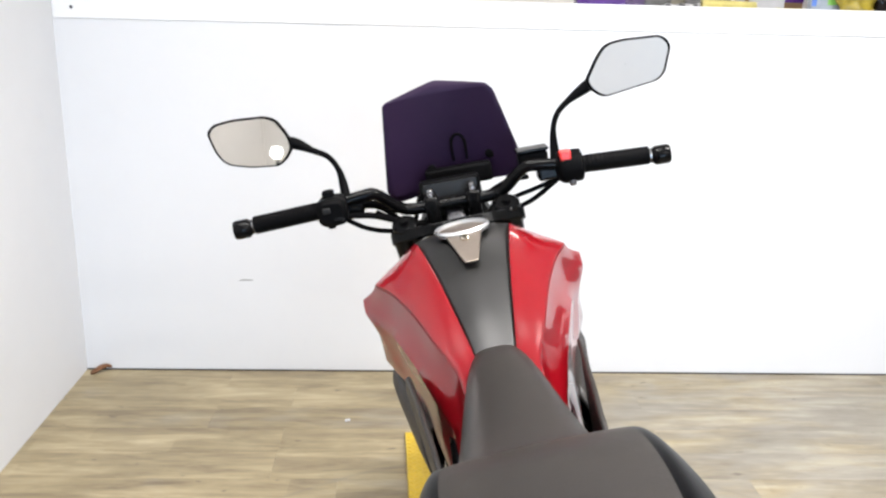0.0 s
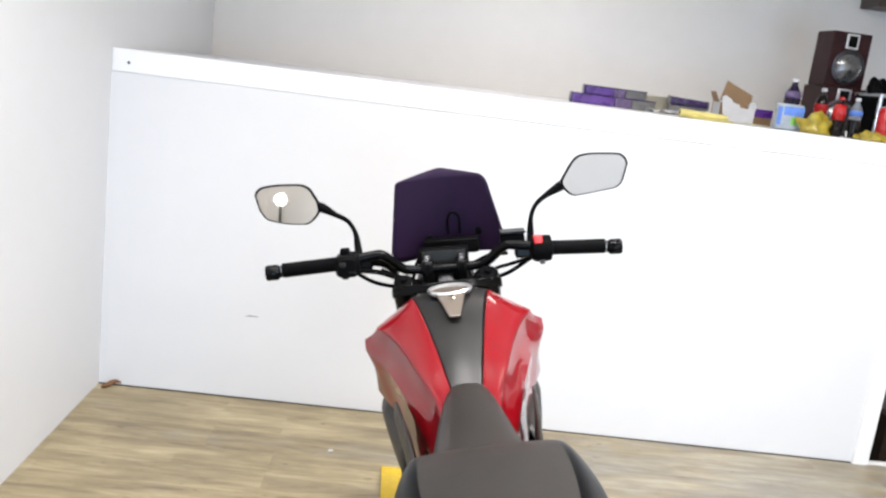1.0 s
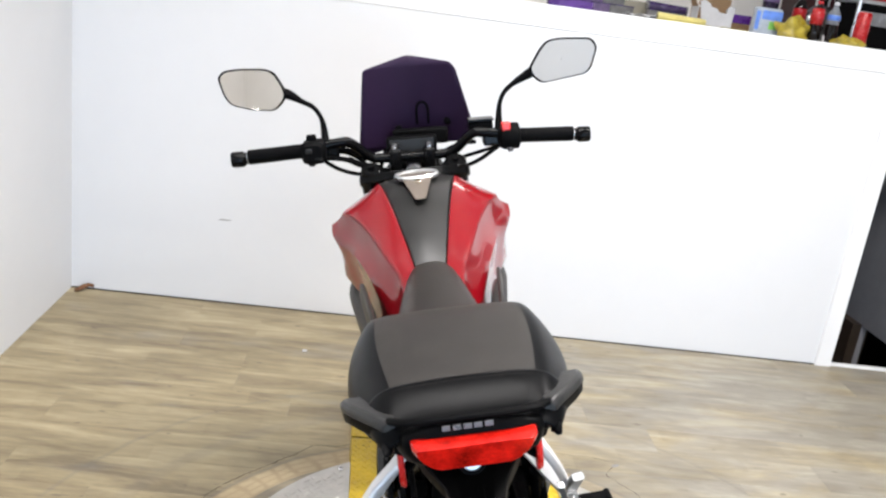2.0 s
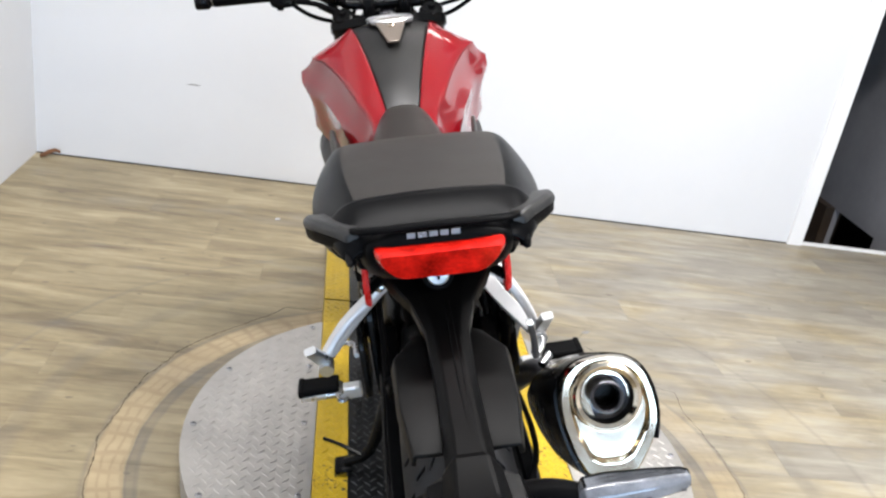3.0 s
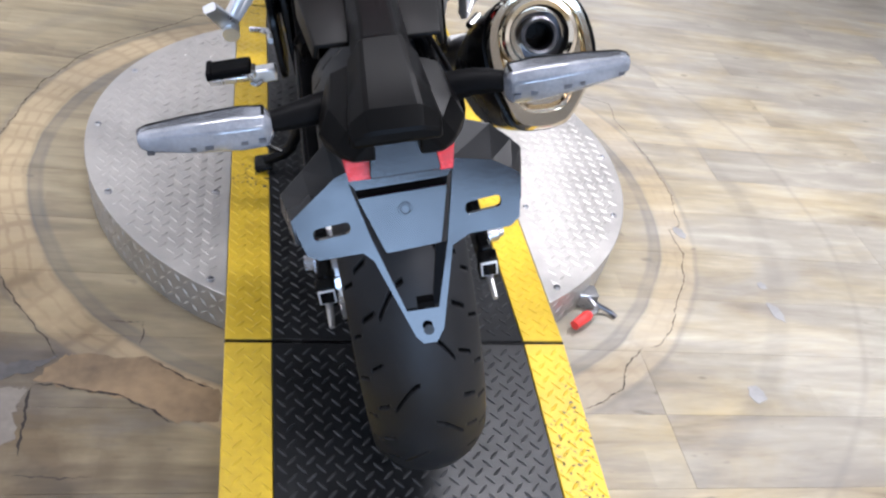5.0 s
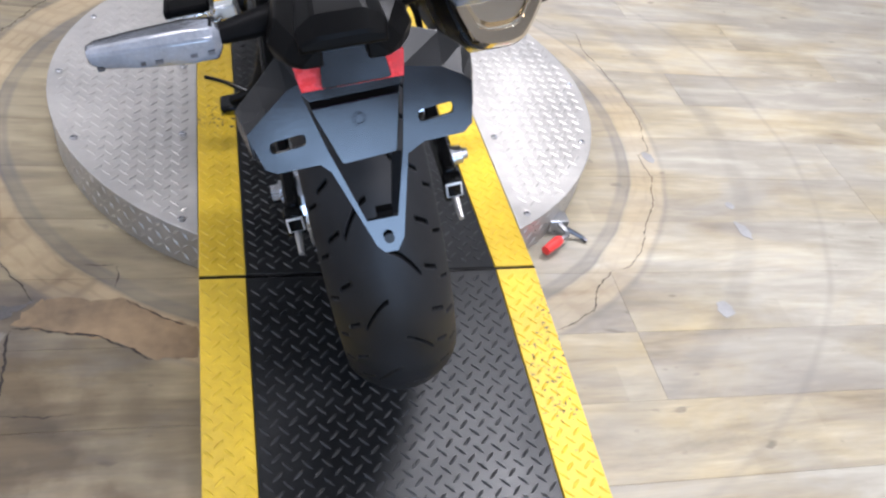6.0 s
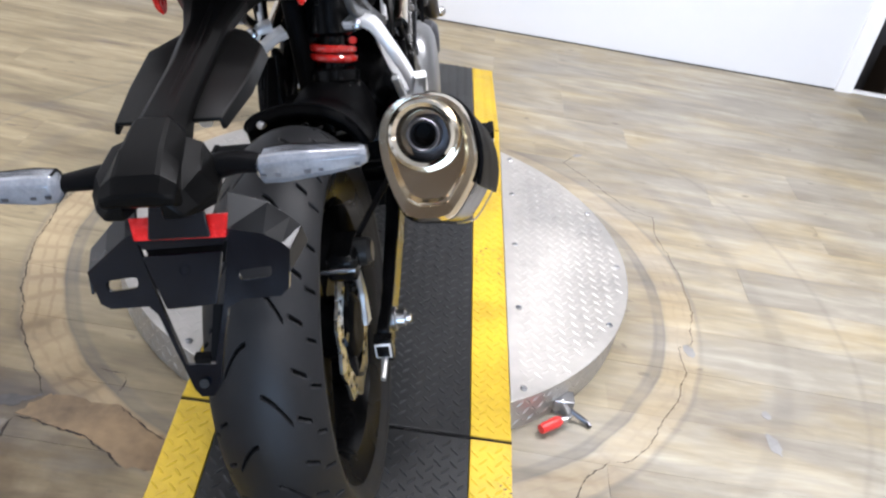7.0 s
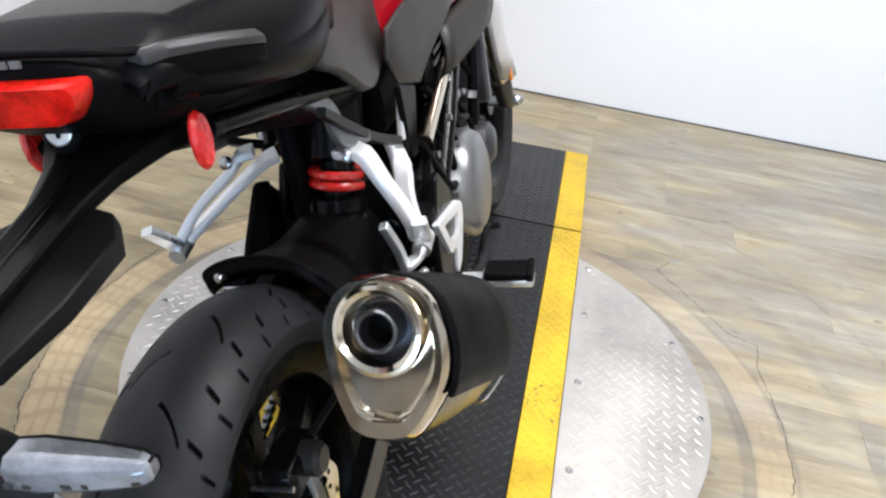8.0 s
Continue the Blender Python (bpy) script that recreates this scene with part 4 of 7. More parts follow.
    P("fender_blade", sheet(rounded([(0.0, 0.0), (0.10, 0.01), (0.16, 0.10), (0.12, 0.115), (0.05, 0.055)], 0.012), 0.008, (-0.094, 0.250, 0.455), (0, 1, 0), (0, 0, 1)), BLACK, "black upright blade beside the fender", parent=hug, bevel=0.002)
    # plain box added to fill the dark area beside the shock
    P("inner_guard", box(-0.052, -0.022, 0.38, 0.47, 0.43, 0.66), BLACK, "black filler box beside the shock", bevel=0.012)
    P("fender_bolt", lathe([(0, 0.006), (0.010, 0.006), (0.012, 0.004)], (-0.060, 0.178, 0.540), (-0.2, -1, 0.2), 10), STEEL)

    # --- shock absorber ---
    top, bot = Vector((0.024, 0.445, 0.660)), Vector((0.020, 0.375, 0.430))
    ax = (bot - top).normalized()
    u, w = axes_for(ax)
    coil = []
    for k in range(40):
        a = 2 * math.pi * k / 16
        coil.append(top + ax * (0.094 + 0.044 * k / 48) + (u * math.cos(a) + w * math.sin(a)) * 0.034)
    sh = P("shock_body", tube([top, bot], [0.022, 0.022], 16, 0), BLACKMET, "black shock absorber body")
    P("shock_spring", tube(coil, 0.0066, 8, 0), SPRING, "bright red coil spring", parent=sh)
    P("shock_collar", lathe([(0.136, 0.030), (0.139, 0.042), (0.156, 0.042), (0.159, 0.038), (0.194, 0.036), (0.198, 0.030), (0.24, 0.028)], top, ax, 24), BLACKMET, "notched black preload collar", parent=sh)
    for k in range(8):
        a = 2 * math.pi * k / 8
        c = top + ax * 0.170 + (u * math.cos(a) + w * math.sin(a)) * 0.0375
        P("collar_notch", box(c.x - 0.003, c.x + 0.003, c.y - 0.003, c.y + 0.003, c.z - 0.006, c.z + 0.006), STEEL, parent=sh)
    P("shock_collar", lathe([(-0.03, 0.020), (-0.025, 0.042), (0.080, 0.042), (0.086, 0.030)], top, ax, 24), BLACKMET, parent=sh)

    # --- muffler ---
    m0, m1 = Vector((0.196, -0.006, 0.570)), Vector((0.230, 0.335, 0.350))
    ax = (m1 - m0).normalized()
    fax = Vector((0.026, 0.341, -0.150)).normalized()
    right = Vector((1, 0, 0))
    right = (right - fax * right.dot(fax)).normalized()
    up = right.cross(fax) * 1.0
    if up.z < 0:
        up = -up
    shape = [(0.004, 0.082), (0.032, 0.078), (0.052, 0.060), (0.062, 0.030), (0.066, -0.004), (0.060, -0.034), (0.042, -0.066), (0.030, -0.083), (0.014, -0.088), (-0.014, -0.088), (-0.030, -0.080),
             (-0.045, -0.046), (-0.055, -0.004), (-0.057, 0.032), (-0.047, 0.060), (-0.028, 0.077)]
    shape = rounded(shape, 0.014, 3)

    def ring(along, f, dx=0, dz=0):
        return [m0 + ax * along + right * (x * f * 1.03 + dx) + up * (z * f * 0.96 + dz) for x, z in shape]

    def body(along, f):
        """A ring of the can, whose inner wall runs straight ahead beside the wheel while the outer one tapers."""
        shift = (ax * along).x
        return [m0 + ax * along + right * (x * f * 1.03 if x >= 0 else x * 1.03 * (0.45 + 0.55 * f) - shift) + up * z * f * 0.96 for x, z in shape]

    can = P("muffler", loft([body(0.030, 1.0), body(0.10, 1.0), body(0.22, 0.95), body(0.30, 0.82), body(0.36, 0.64), body(0.40, 0.44)]), BLACKMET, "black silencer can")
    P("end_cap", loft([ring(0.046, 0.985), ring(0.012, 0.985), ring(0.002, 0.93), ring(0.003, 0.80, 0.002, 0.004), ring(0.012, 0.73, 0.002, 0.008), ring(0.013, 0.40, 0.004, 0.02)], cap=False), CHROME, "polished steel end cap", parent=can)
    oc = m0 + up * 0.024 + right * 0.002
    ang = [math.atan2(z - 0.02, x) for x, z in shape]
    P("end_face", loft([ring(0.0135, 0.74, 0.002, 0.008), [oc + ax * 0.0135 + (right * math.cos(t) + up * math.sin(t)) * 0.036 for t in ang]], cap=False), CHROME, parent=can)
    P("outlet_ring", lathe([(0.016, 0.046), (0.000, 0.0455), (-0.005, 0.043), (-0.006, 0.039), (-0.003, 0.034), (0.004, 0.0315), (0.012, 0.0300), (0.022, 0.0290)], oc, fax, 40, cap=False), CHROME, "stepped chrome outlet ring", parent=can)
    P("outlet_groove", lathe([(0.020, 0.0295), (0.023, 0.0290), (0.023, 0.018), (0.020, 0.018)], oc, fax, 32, cap=False), DARKST, parent=can)
    P("outlet_pipe", lathe([(0.030, 0.0205), (0.000, 0.0215), (-0.006, 0.0210), (-0.008, 0.0190), (-0.006, 0.0165), (0.004, 0.0152), (0.050, 0.0150)], oc, fax, 32, cap=False), DARKST, "inner outlet pipe", parent=can)
    P("outlet_bore", lathe([(0.030, 0.0), (0.030, 0.0146), (0.012, 0.0149), (0.0115, 0.0144), (0.029, 0.0141)], oc, fax, 32, cap=False), VOID, parent=can)
    v_out = [(-0.047, -0.020), (-0.030, -0.060), (-0.014, -0.070), (0.016, -0.070), (0.034, -0.058), (0.053, -0.024), (0.046, -0.024), (0.029, -0.050), (0.013, -0.059), (-0.011, -0.059), (-0.024, -0.051), (-0.040, -0.018)]
    vb = bmesh.new()
    fa = [vb.verts.new(m0 + ax * 0.004 + right * x + up * z) for x, z in v_out]
    fb = [vb.verts.new(m0 + ax * 0.016 + right * x + up * z) for x, z in v_out]
    vb.faces.new(fa)
    for i in range(len(fa)):
        j = (i + 1) % len(fa)
        vb.faces.new((fa[i], fa[j], fb[j], fb[i]))
    P("end_rib", vb, CHROME, "raised polished rib", parent=can, bevel=0.002)
    shield = [[m0 + ax * a + right * (x * 1.09) + up * (z * 1.0) for x, z in ((0.004, 0.080), (0.033, 0.076), (0.053, 0.058), (0.063, 0.028), (0.067, -0.006), (0.060, -0.038))] for a in (0.020, 0.05, 0.12, 0.20, 0.26)]
    P("heat_shield", patch(shield), BLACK, "matt black heat shield", parent=can, solid=0.004, subsurf=1)
    P("clamp_band", loft([ring(0.262, 0.97), ring(0.268, 1.0), ring(0.280, 0.97)], cap=False), STEEL, "steel clamp band", parent=can)
    P("exhaust_pipe", tube([m0 + ax * 0.36, (0.19, 0.42, 0.36), (0.13, 0.55, 0.24), (0.06, 0.72, 0.17), (0.02, 0.92, 0.18), (0.02, 1.04, 0.30), (0.03, 1.03, 0.46), (0.03, 0.98, 0.56)], [0.024, 0.022, 0.02, 0.02, 0.019], 14), DARKST, "steel exhaust pipe")

    # --- tail: cowl, light, lock, grab rails ---
    rows = []
    for y, hw, zt, zb in ((0.30, 0.088, 0.80, 0.745), (0.20, 0.100, 0.835, 0.765), (0.08, 0.098, 0.853, 0.780), (0.0, 0.092, 0.866, 0.795), (-0.06, 0.084, 0.882, 0.815), (-0.092, 0.076, 0.890, 0.838), (-0.104, 0.070, 0.892, 0.845)):
        rows.append([Vector((s * hw * f, y, zb + (zt - zb) * g)) for s, f, g in ((-1, 0.55, 0), (-1, 0.9, 0.15), (-1, 1, 0.6), (-1, 0.93, 1), (1, 0.93, 1), (1, 1, 0.6), (1, 0.9, 0.15), (1, 0.55, 0))])
    cowl = P("tail_cowl", loft(rows), BLACK, "black plastic tail cowl", subsurf=1)
    rows = []
    for y, f in ((-0.090, 1.0), (-0.106, 1.0), (-0.120, 0.97), (-0.126, 0.90)):
        c = Vector((0, y, 0.865))
        rows.append([c + Vector((x * f, -0.010 * (z < 0) * 0, z * f)) for x, z in rounded([(-0.067, 0.012), (0.067, 0.012), (0.064, -0.004), (0.049, -0.022), (-0.049, -0.022), (-0.064, -0.004)], 0.010, 3)])
    for r in rows:
        for v in r:
            v.y += 0.35 * v.x * v.x * 10 - 0.55 * (0.865 - v.z)* -1
    P("tail_light", loft(rows), TAILRED, "glossy red tail light lens")
    for k, wd in enumerate((0.008, 0.0085, 0.0085, 0.008, 0.0085)):
        x = -0.031 + k * 0.0108
        P("maker_mark", box(x, x + wd, -0.1065, -0.1045, 0.8862, 0.8912), MARK, "small pale plain bar", parent=cowl)
    P("rear_trim", tube([(-0.086, -0.062, 0.881), (-0.06, -0.086, 0.889), (0, -0.094, 0.893), (0.06, -0.086, 0.889), (0.086, -0.062, 0.881)], 0.006, 10, flat=0.6), BLACK, parent=cowl)
    lock = P("seat_lock", lathe([(-0.010, 0.0175), (0.002, 0.0175), (0.004, 0.0150), (0.003, 0.0)], (-0.002, -0.060, 0.822), (0, -1, 0.30), 24), BLACK, "round black seat lock")
    P("lock_barrel", lathe([(0.0, 0.0115), (0.0055, 0.0115), (0.0065, 0.010), (0.0055, 0.0)], (-0.002, -0.060, 0.822), (0, -1, 0.30), 24), ALU, "chrome lock barrel", parent=lock)
    P("key_slot", box(-0.0032, -0.0008, -0.0680, -0.0640, 0.819, 0.829), VOID, parent=lock)
    for s in (-1, 1):
        rail = ((-0.070, 0.078, 0.092, 0.884), (-0.055, 0.079, 0.104, 0.885), (-0.020, 0.088, 0.127, 0.880), (0.006, 0.100, 0.139, 0.874), (0.026, 0.106, 0.142, 0.869))
        rows = [[Vector((s * x, y, z)) for x, z in ((xi, zt - 0.011), (xo, zt - 0.012), (xo - 0.001, zt - 0.005), (xo - 0.007, zt), (xi, zt - 0.001))] for y, xi, xo, zt in rail]
        gr = P("grab_rail", loft(rows), RAILG, "grey plastic grab rail", bevel=0.0015)
        rows = [[Vector((s * x, y, z)) for x, z in ((xi - 0.006, zt - 0.030), (xo - 0.010, zt - 0.031), (xo - 0.002, zt - 0.024), (xo - 0.0015, zt - 0.0115), (xi - 0.006, zt - 0.0105))] for y, xi, xo, zt in rail]
        P("rail_side", loft(rows), BLACK, "black underside of the rail", parent=gr, bevel=0.002)
        rows = [[Vector((s * x, y, z)) for x, z in ((0.070, 0.828), (xo, 0.830), (xo, zt), (0.070, zt))] for y, xo, zt in ((-0.050, 0.082, 0.856), (-0.010, 0.100, 0.850), (0.030, 0.104, 0.842))]
        P("rail_mount", loft(rows), BLACK, "black grab rail base", parent=gr, bevel=0.004)
        ob = P("side_reflector", lathe([(0, 0.004), (0, 0.025), (0.004, 0.0265), (0.010, 0.023), (0.011, 0.0)], (0, 0, 0), (1, 0, 0), 28), REFRED, "oval red side reflector")
        ob.scale, ob.location, ob.rotation_euler = (s * 0.7, 0.52, 1.0), (s * 0.076, -0.004, 0.788), (0, 0, 0)
        P("reflector_stay", tube([(s * 0.05, 0.03, 0.79), (s * 0.078, -0.004, 0.782)], 0.006, 8, 0), BLACK)

    # --- seats ---
    def seat_row(y, hw, zt, crown, drop, r=0.3):
        pts = []
        for t in (-1, -0.96, -0.86, -0.66, -0.33, 0, 0.33, 0.66, 0.86, 0.96, 1):
            k = abs(t)
            z = zt + crown * (1 - k ** 2.2) - (drop * max(0, (k - 0.62) / 0.38) ** 1.6)
            pts.append(Vector((hw * t, y, z)))
        return pts

    def slab_row(y, hw, ht, zt, zs, zb, grow=0.0):
        half = [(hw * 0.96, zb), (hw + grow, zs - 0.012), (hw * 0.985 + grow, zs), ((hw + ht) / 2 + grow, (zs + zt) / 2 + 0.006 + grow), (ht + 0.006, zt - 0.001 + grow), (ht * 0.6, zt + 0.002 + grow)]
        return [Vector((-x, y, z)) for x, z in half] + [Vector((0, y, zt + 0.003 + grow))] + [Vector((x, y, z)) for x, z in reversed(half)]

    slab = ((0.296, 0.100, 0.080, 0.822, 0.812, 0.79), (0.284, 0.110, 0.088, 0.846, 0.834, 0.80), (0.256, 0.119, 0.094, 0.874, 0.853, 0.81), (0.20, 0.132, 0.098, 0.889, 0.856, 0.815), (0.14, 0.140, 0.097, 0.893, 0.852, 0.815), (0.08, 0.137, 0.092, 0.895, 0.854, 0.82),
            (0.02, 0.126, 0.084, 0.896, 0.860, 0.832), (-0.022, 0.115, 0.078, 0.896, 0.868, 0.845))
    tail = ((-0.014, 0.117, 0.079, 0.8955, 0.867, 0.842), (-0.028, 0.113, 0.077, 0.8945, 0.869, 0.845), (-0.056, 0.104, 0.068, 0.884, 0.872, 0.852), (-0.074, 0.096, 0.062, 0.874, 0.866, 0.855), (-0.080, 0.090, 0.058, 0.862, 0.858, 0.852))
    ps = P("pillion_seat", patch([slab_row(*r) for r in slab]), VINYL, "dark grey-brown vinyl pillion seat", subsurf=2, solid=0.010)
    ps.data.materials.append(VINYLD)
    for q in ps.data.polygons:
        if q.index % 12 in (0, 1, 2, 3, 8, 9, 10, 11):
            q.material_index = 1
    P("seat_rear_roll", patch([slab_row(*r, 0.0012) for r in tail]), VINYLD, "glossy black rolled rear edge of the seat", parent=ps, subsurf=2, solid=0.010)
    for s in (-1, 1):
        P("seat_side_skirt", patch([[Vector((s * x, y, z)) for x, z in ((hw + 0.001, za), (hw + 0.002, (za + zb) / 2), (hw - 0.012, zb))] for y, hw, za, zb in ((0.245, 0.116, 0.842, 0.79), (0.19, 0.134, 0.836, 0.79), (0.14, 0.139, 0.834, 0.795), (0.07, 0.135, 0.838, 0.81), (0.0, 0.120, 0.852, 0.825), (-0.05, 0.104, 0.866, 0.84))]), VINYLD, "black seat side skirt", parent=ps, subsurf=1, solid=0.005)
    rows = [seat_row(y, hw, z, c, d) for y, hw, z, c, d in (
        (0.662, 0.030, 0.790, 0.006, 0.03), (0.648, 0.046, 0.805, 0.010, 0.06), (0.60, 0.066, 0.808, 0.014, 0.09), (0.52, 0.084, 0.799, 0.016, 0.10), (0.44, 0.100, 0.792, 0.016, 0.10), (0.36, 0.117, 0.794, 0.016, 0.095),
        (0.30, 0.127, 0.808, 0.016, 0.09), (0.265, 0.129, 0.826, 0.014, 0.085), (0.235, 0.122, 0.846, 0.012, 0.08), (0.20, 0.116, 0.85, 0.01, 0.07))]
    P("rider_seat", patch(rows), VINYL, "dark grey vinyl rider seat", subsurf=2, solid=0.012)
    for s in (-1, 1):
        P("seat_skirt", patch([[Vector((s * x, y, z)) for x, z in ((a, za), (a + 0.003, (za + zb) / 2), (a - 0.014, zb))] for y, a, za, zb in
                               ((0.62, 0.064, 0.735, 0.705), (0.52, 0.077, 0.712, 0.685), (0.44, 0.088, 0.705, 0.685), (0.38, 0.098, 0.708, 0.695))]), VINYL, "grey seat side panel", subsurf=1, solid=0.006)

    rows = []
    for y, hw, zt, zb in ((0.02, 0.058, 0.80, 0.768), (0.12, 0.070, 0.80, 0.738), (0.22, 0.078, 0.79, 0.706), (0.32, 0.082, 0.765, 0.672), (0.42, 0.080, 0.74, 0.648), (0.47, 0.070, 0.73, 0.64)):
        rows.append([Vector((x * hw, y, zb + (zt - zb) * g)) for x, g in ((-0.6, 0), (-0.95, 0.25), (-1, 0.6), (-0.9, 1), (0.9, 1), (1, 0.6), (0.95, 0.25), (0.6, 0))])
    P("undertray", loft(rows), BLACK, "black plastic undertray below the seat", bevel=0.004)

    # --- tank cover and shrouds ---
    rows = []
    for y, hw, z, c in ((1.03, 0.086, 0.872, 0.010), (0.985, 0.090, 0.897, 0.014), (0.90, 0.078, 0.902, 0.016), (0.80, 0.060, 0.880, 0.014), (0.70, 0.042, 0.842, 0.010), (0.64, 0.030, 0.808, 0.006), (0.625, 0.028, 0.795, 0.004)):
        rows.append([Vector((hw * t, y, z + c * (1 - t * t))) for t in (-1, -0.5, 0, 0.5, 1)])
    P("tank_cover", patch(rows), SATIN, "satin black tank top cover", subsurf=2, solid=0.01)
    P("fuel_cap_ring", lathe([(0, 0.047), (0.006, 0.049), (0.010, 0.046), (0.008, 0.041), (0.002, 0.040)], (0.0, 0.920, 0.914), (0, 0.05, 1), 40, cap=False), ALU, "brushed fuel cap ring")
    cap = P("fuel_cap", lathe([(0.0, 0.041), (0.004, 0.040), (0.006, 0.034), (0.006, 0.0)], (0.0, 0.920, 0.914), (0, 0.05, 1), 40), CAPM, "brushed dark fuel filler cap")
    P("cap_latch", sheet(rounded([(-0.032, 0.0), (0.032, 0.0), (0.011, -0.105), (-0.011, -0.105)], 0.006), 0.004, (0.0, 0.890, 0.9190), (1, 0, 0), (0, 1, 0.215)), CAPM, "tapered satin panel below the filler", parent=cap, bevel=0.0015)
    P("cap_bolt", lathe([(0, 0.008), (0.003, 0.008), (0.005, 0.006), (0.005, 0.003), (0.002, 0.003)], (0.0, 0.862, 0.9165), (0, -0.2, 1), 16), CHROME, "chrome lock barrel", parent=cap)
    for s in (-1, 1):
        S = lambda pts: [Vector((s * x, y, z)) for x, y, z in pts]  # noqa: E731
        # crisp, nearly flat panels: a smooth run from front to rear, straight across
        inner = spline(S(((0.088, 0.984, 0.886), (0.087, 0.955, 0.900), (0.079, 0.900, 0.909), (0.061, 0.800, 0.887), (0.043, 0.700, 0.847), (0.031, 0.638, 0.811), (0.026, 0.585, 0.790))), 5)
        crease = spline(S(((0.167, 0.884, 0.864), (0.156, 0.862, 0.865), (0.137, 0.824, 0.862), (0.110, 0.757, 0.847), (0.084, 0.676, 0.824), (0.062, 0.620, 0.799), (0.056, 0.570, 0.782))), 5)
        lobe = spline(S(((0.196, 0.930, 0.828), (0.193, 0.906, 0.804), (0.160, 0.840, 0.795), (0.132, 0.752, 0.782), (0.104, 0.666, 0.755), (0.084, 0.600, 0.730), (0.082, 0.548, 0.712))), 5)
        lower = spline(S(((0.180, 0.915, 0.712), (0.164, 0.875, 0.702), (0.143, 0.822, 0.693), (0.124, 0.745, 0.686), (0.112, 0.668, 0.672), (0.100, 0.592, 0.660), (0.094, 0.540, 0.655))), 5)
        top_rows = [[a.lerp(b, k) + Vector((0, 0, 0.010 * k * (1 - k))) for k in (0, 0.2, 0.4, 0.6, 0.8, 1)] for a, b in zip(inner, crease)]
        P("tank_panel", patch(top_rows), RED, "glossy red upper tank panel", solid=0.006, bevel=0.002)
        low_rows = []
        for a, b, d in zip(crease, lobe, lower):
            a = a + Vector((0, 0, -0.003))
            turn = Vector((-s * 0.010, 0, -0.004)) + a
            low_rows.append([turn, a] + [a.lerp(b, k) - Vector((s * 0.018 * k * (1 - k), 0, 0)) for k in (0.25, 0.5, 0.75)] + [b] + [b.lerp(d, k) - Vector((s * 0.020 * k * (1 - k), 0, 0)) for k in (0.25, 0.5, 0.75)] + [d])
        P("side_panel", patch(low_rows), RED, "glossy red side tank panel", solid=0.006, bevel=0.002)
        # grey lower cover and radiator shroud
        P("side_cover", patch([S(r) for r in (
            [(0.168, 0.938, 0.692), (0.184, 0.930, 0.664), (0.172, 0.915, 0.620)],
            [(0.150, 0.868, 0.688), (0.172, 0.856, 0.658), (0.162, 0.840, 0.612)],
            [(0.132, 0.790, 0.684), (0.154, 0.775, 0.652), (0.148, 0.760, 0.602)],
            [(0.118, 0.715, 0.674), (0.140, 0.700, 0.644), (0.134, 0.690, 0.600)])]), VINYL, "dark grey radiator shroud", subsurf=1, solid=0.006)
        cover = [S(r) for r in (
            [(0.112, 0.462, 0.742), (0.112, 0.448, 0.704), (0.114, 0.474, 0.662)],
            [(0.116, 0.510, 0.752), (0.118, 0.500, 0.700), (0.117, 0.520, 0.646)],
            [(0.122, 0.560, 0.760), (0.125, 0.560, 0.700), (0.120, 0.566, 0.632)],
            [(0.128, 0.620, 0.762), (0.131, 0.625, 0.705), (0.124, 0.624, 0.652)],
            [(0.136, 0.690, 0.762), (0.140, 0.695, 0.715), (0.136, 0.696, 0.682)],
            [(0.142, 0.740, 0.752), (0.146, 0.744, 0.725), (0.144, 0.742, 0.704)])]
        P("side_panel_cover", patch(cover), VINYL, "dark grey side cover below the tank", solid=0.008, bevel=0.003, smooth=60)
        P("frame_cover", sheet(rounded([(0.467, 0.664), (0.548, 0.634), (0.512, 0.540), (0.484, 0.546)], 0.006), 0.010 * s, (s * 0.106, 0, 0), (0, 1, 0), (0, 0, 1)), FLAPPL, "narrow grey frame cover", bevel=0.002)
        P("cover_strip", ribbon(S([(0.106, 0.474, 0.580), (0.106, 0.496, 0.654)]), [0.014, 0.014], 0.010, (0, 1, 0), 0), SILVER, "narrow silver strip", bevel=0.002)

    # --- tail tidy: stem, flaps, lamp box, plate bracket, indicators ---
    rows = []
    for y, z, hw, h in ((0.02, 0.815, 0.066, 0.034), (-0.022, 0.808, 0.054, 0.026), (-0.060, 0.796, 0.034, 0.021), (-0.105, 0.785, 0.023, 0.019), (-0.18, 0.772, 0.0205, 0.021), (-0.250, 0.764, 0.021, 0.026),
                        (-0.280, 0.760, 0.0225, 0.040), (-0.284, 0.763, 0.0255, 0.045), (-0.322, 0.753, 0.030, 0.046), (-0.346, 0.741, 0.033, 0.030), (-0.358, 0.729, 0.031, 0.010)):
        rows.append([Vector((x * hw, y, z + g * h)) for x, g in ((-1, -1), (-1, -0.35), (-0.62, -0.04), (-0.5, 0), (0.5, 0), (0.62, -0.04), (1, -0.35), (1, -1))])
    stem = P("tail_stem", loft(rows), BLACK, "black plastic tail stem", bevel=0.0018, seg=1, smooth=12)
    stem.data.materials[0] = STEMPL
    P("stem_ridge", tube([(0.004, -0.07, 0.7935), (0.004, -0.16, 0.7755), (0.004, -0.255, 0.762)], [0.003, 0.0035, 0.003], 8, 3, flat=0.5), STEMPL, parent=stem)
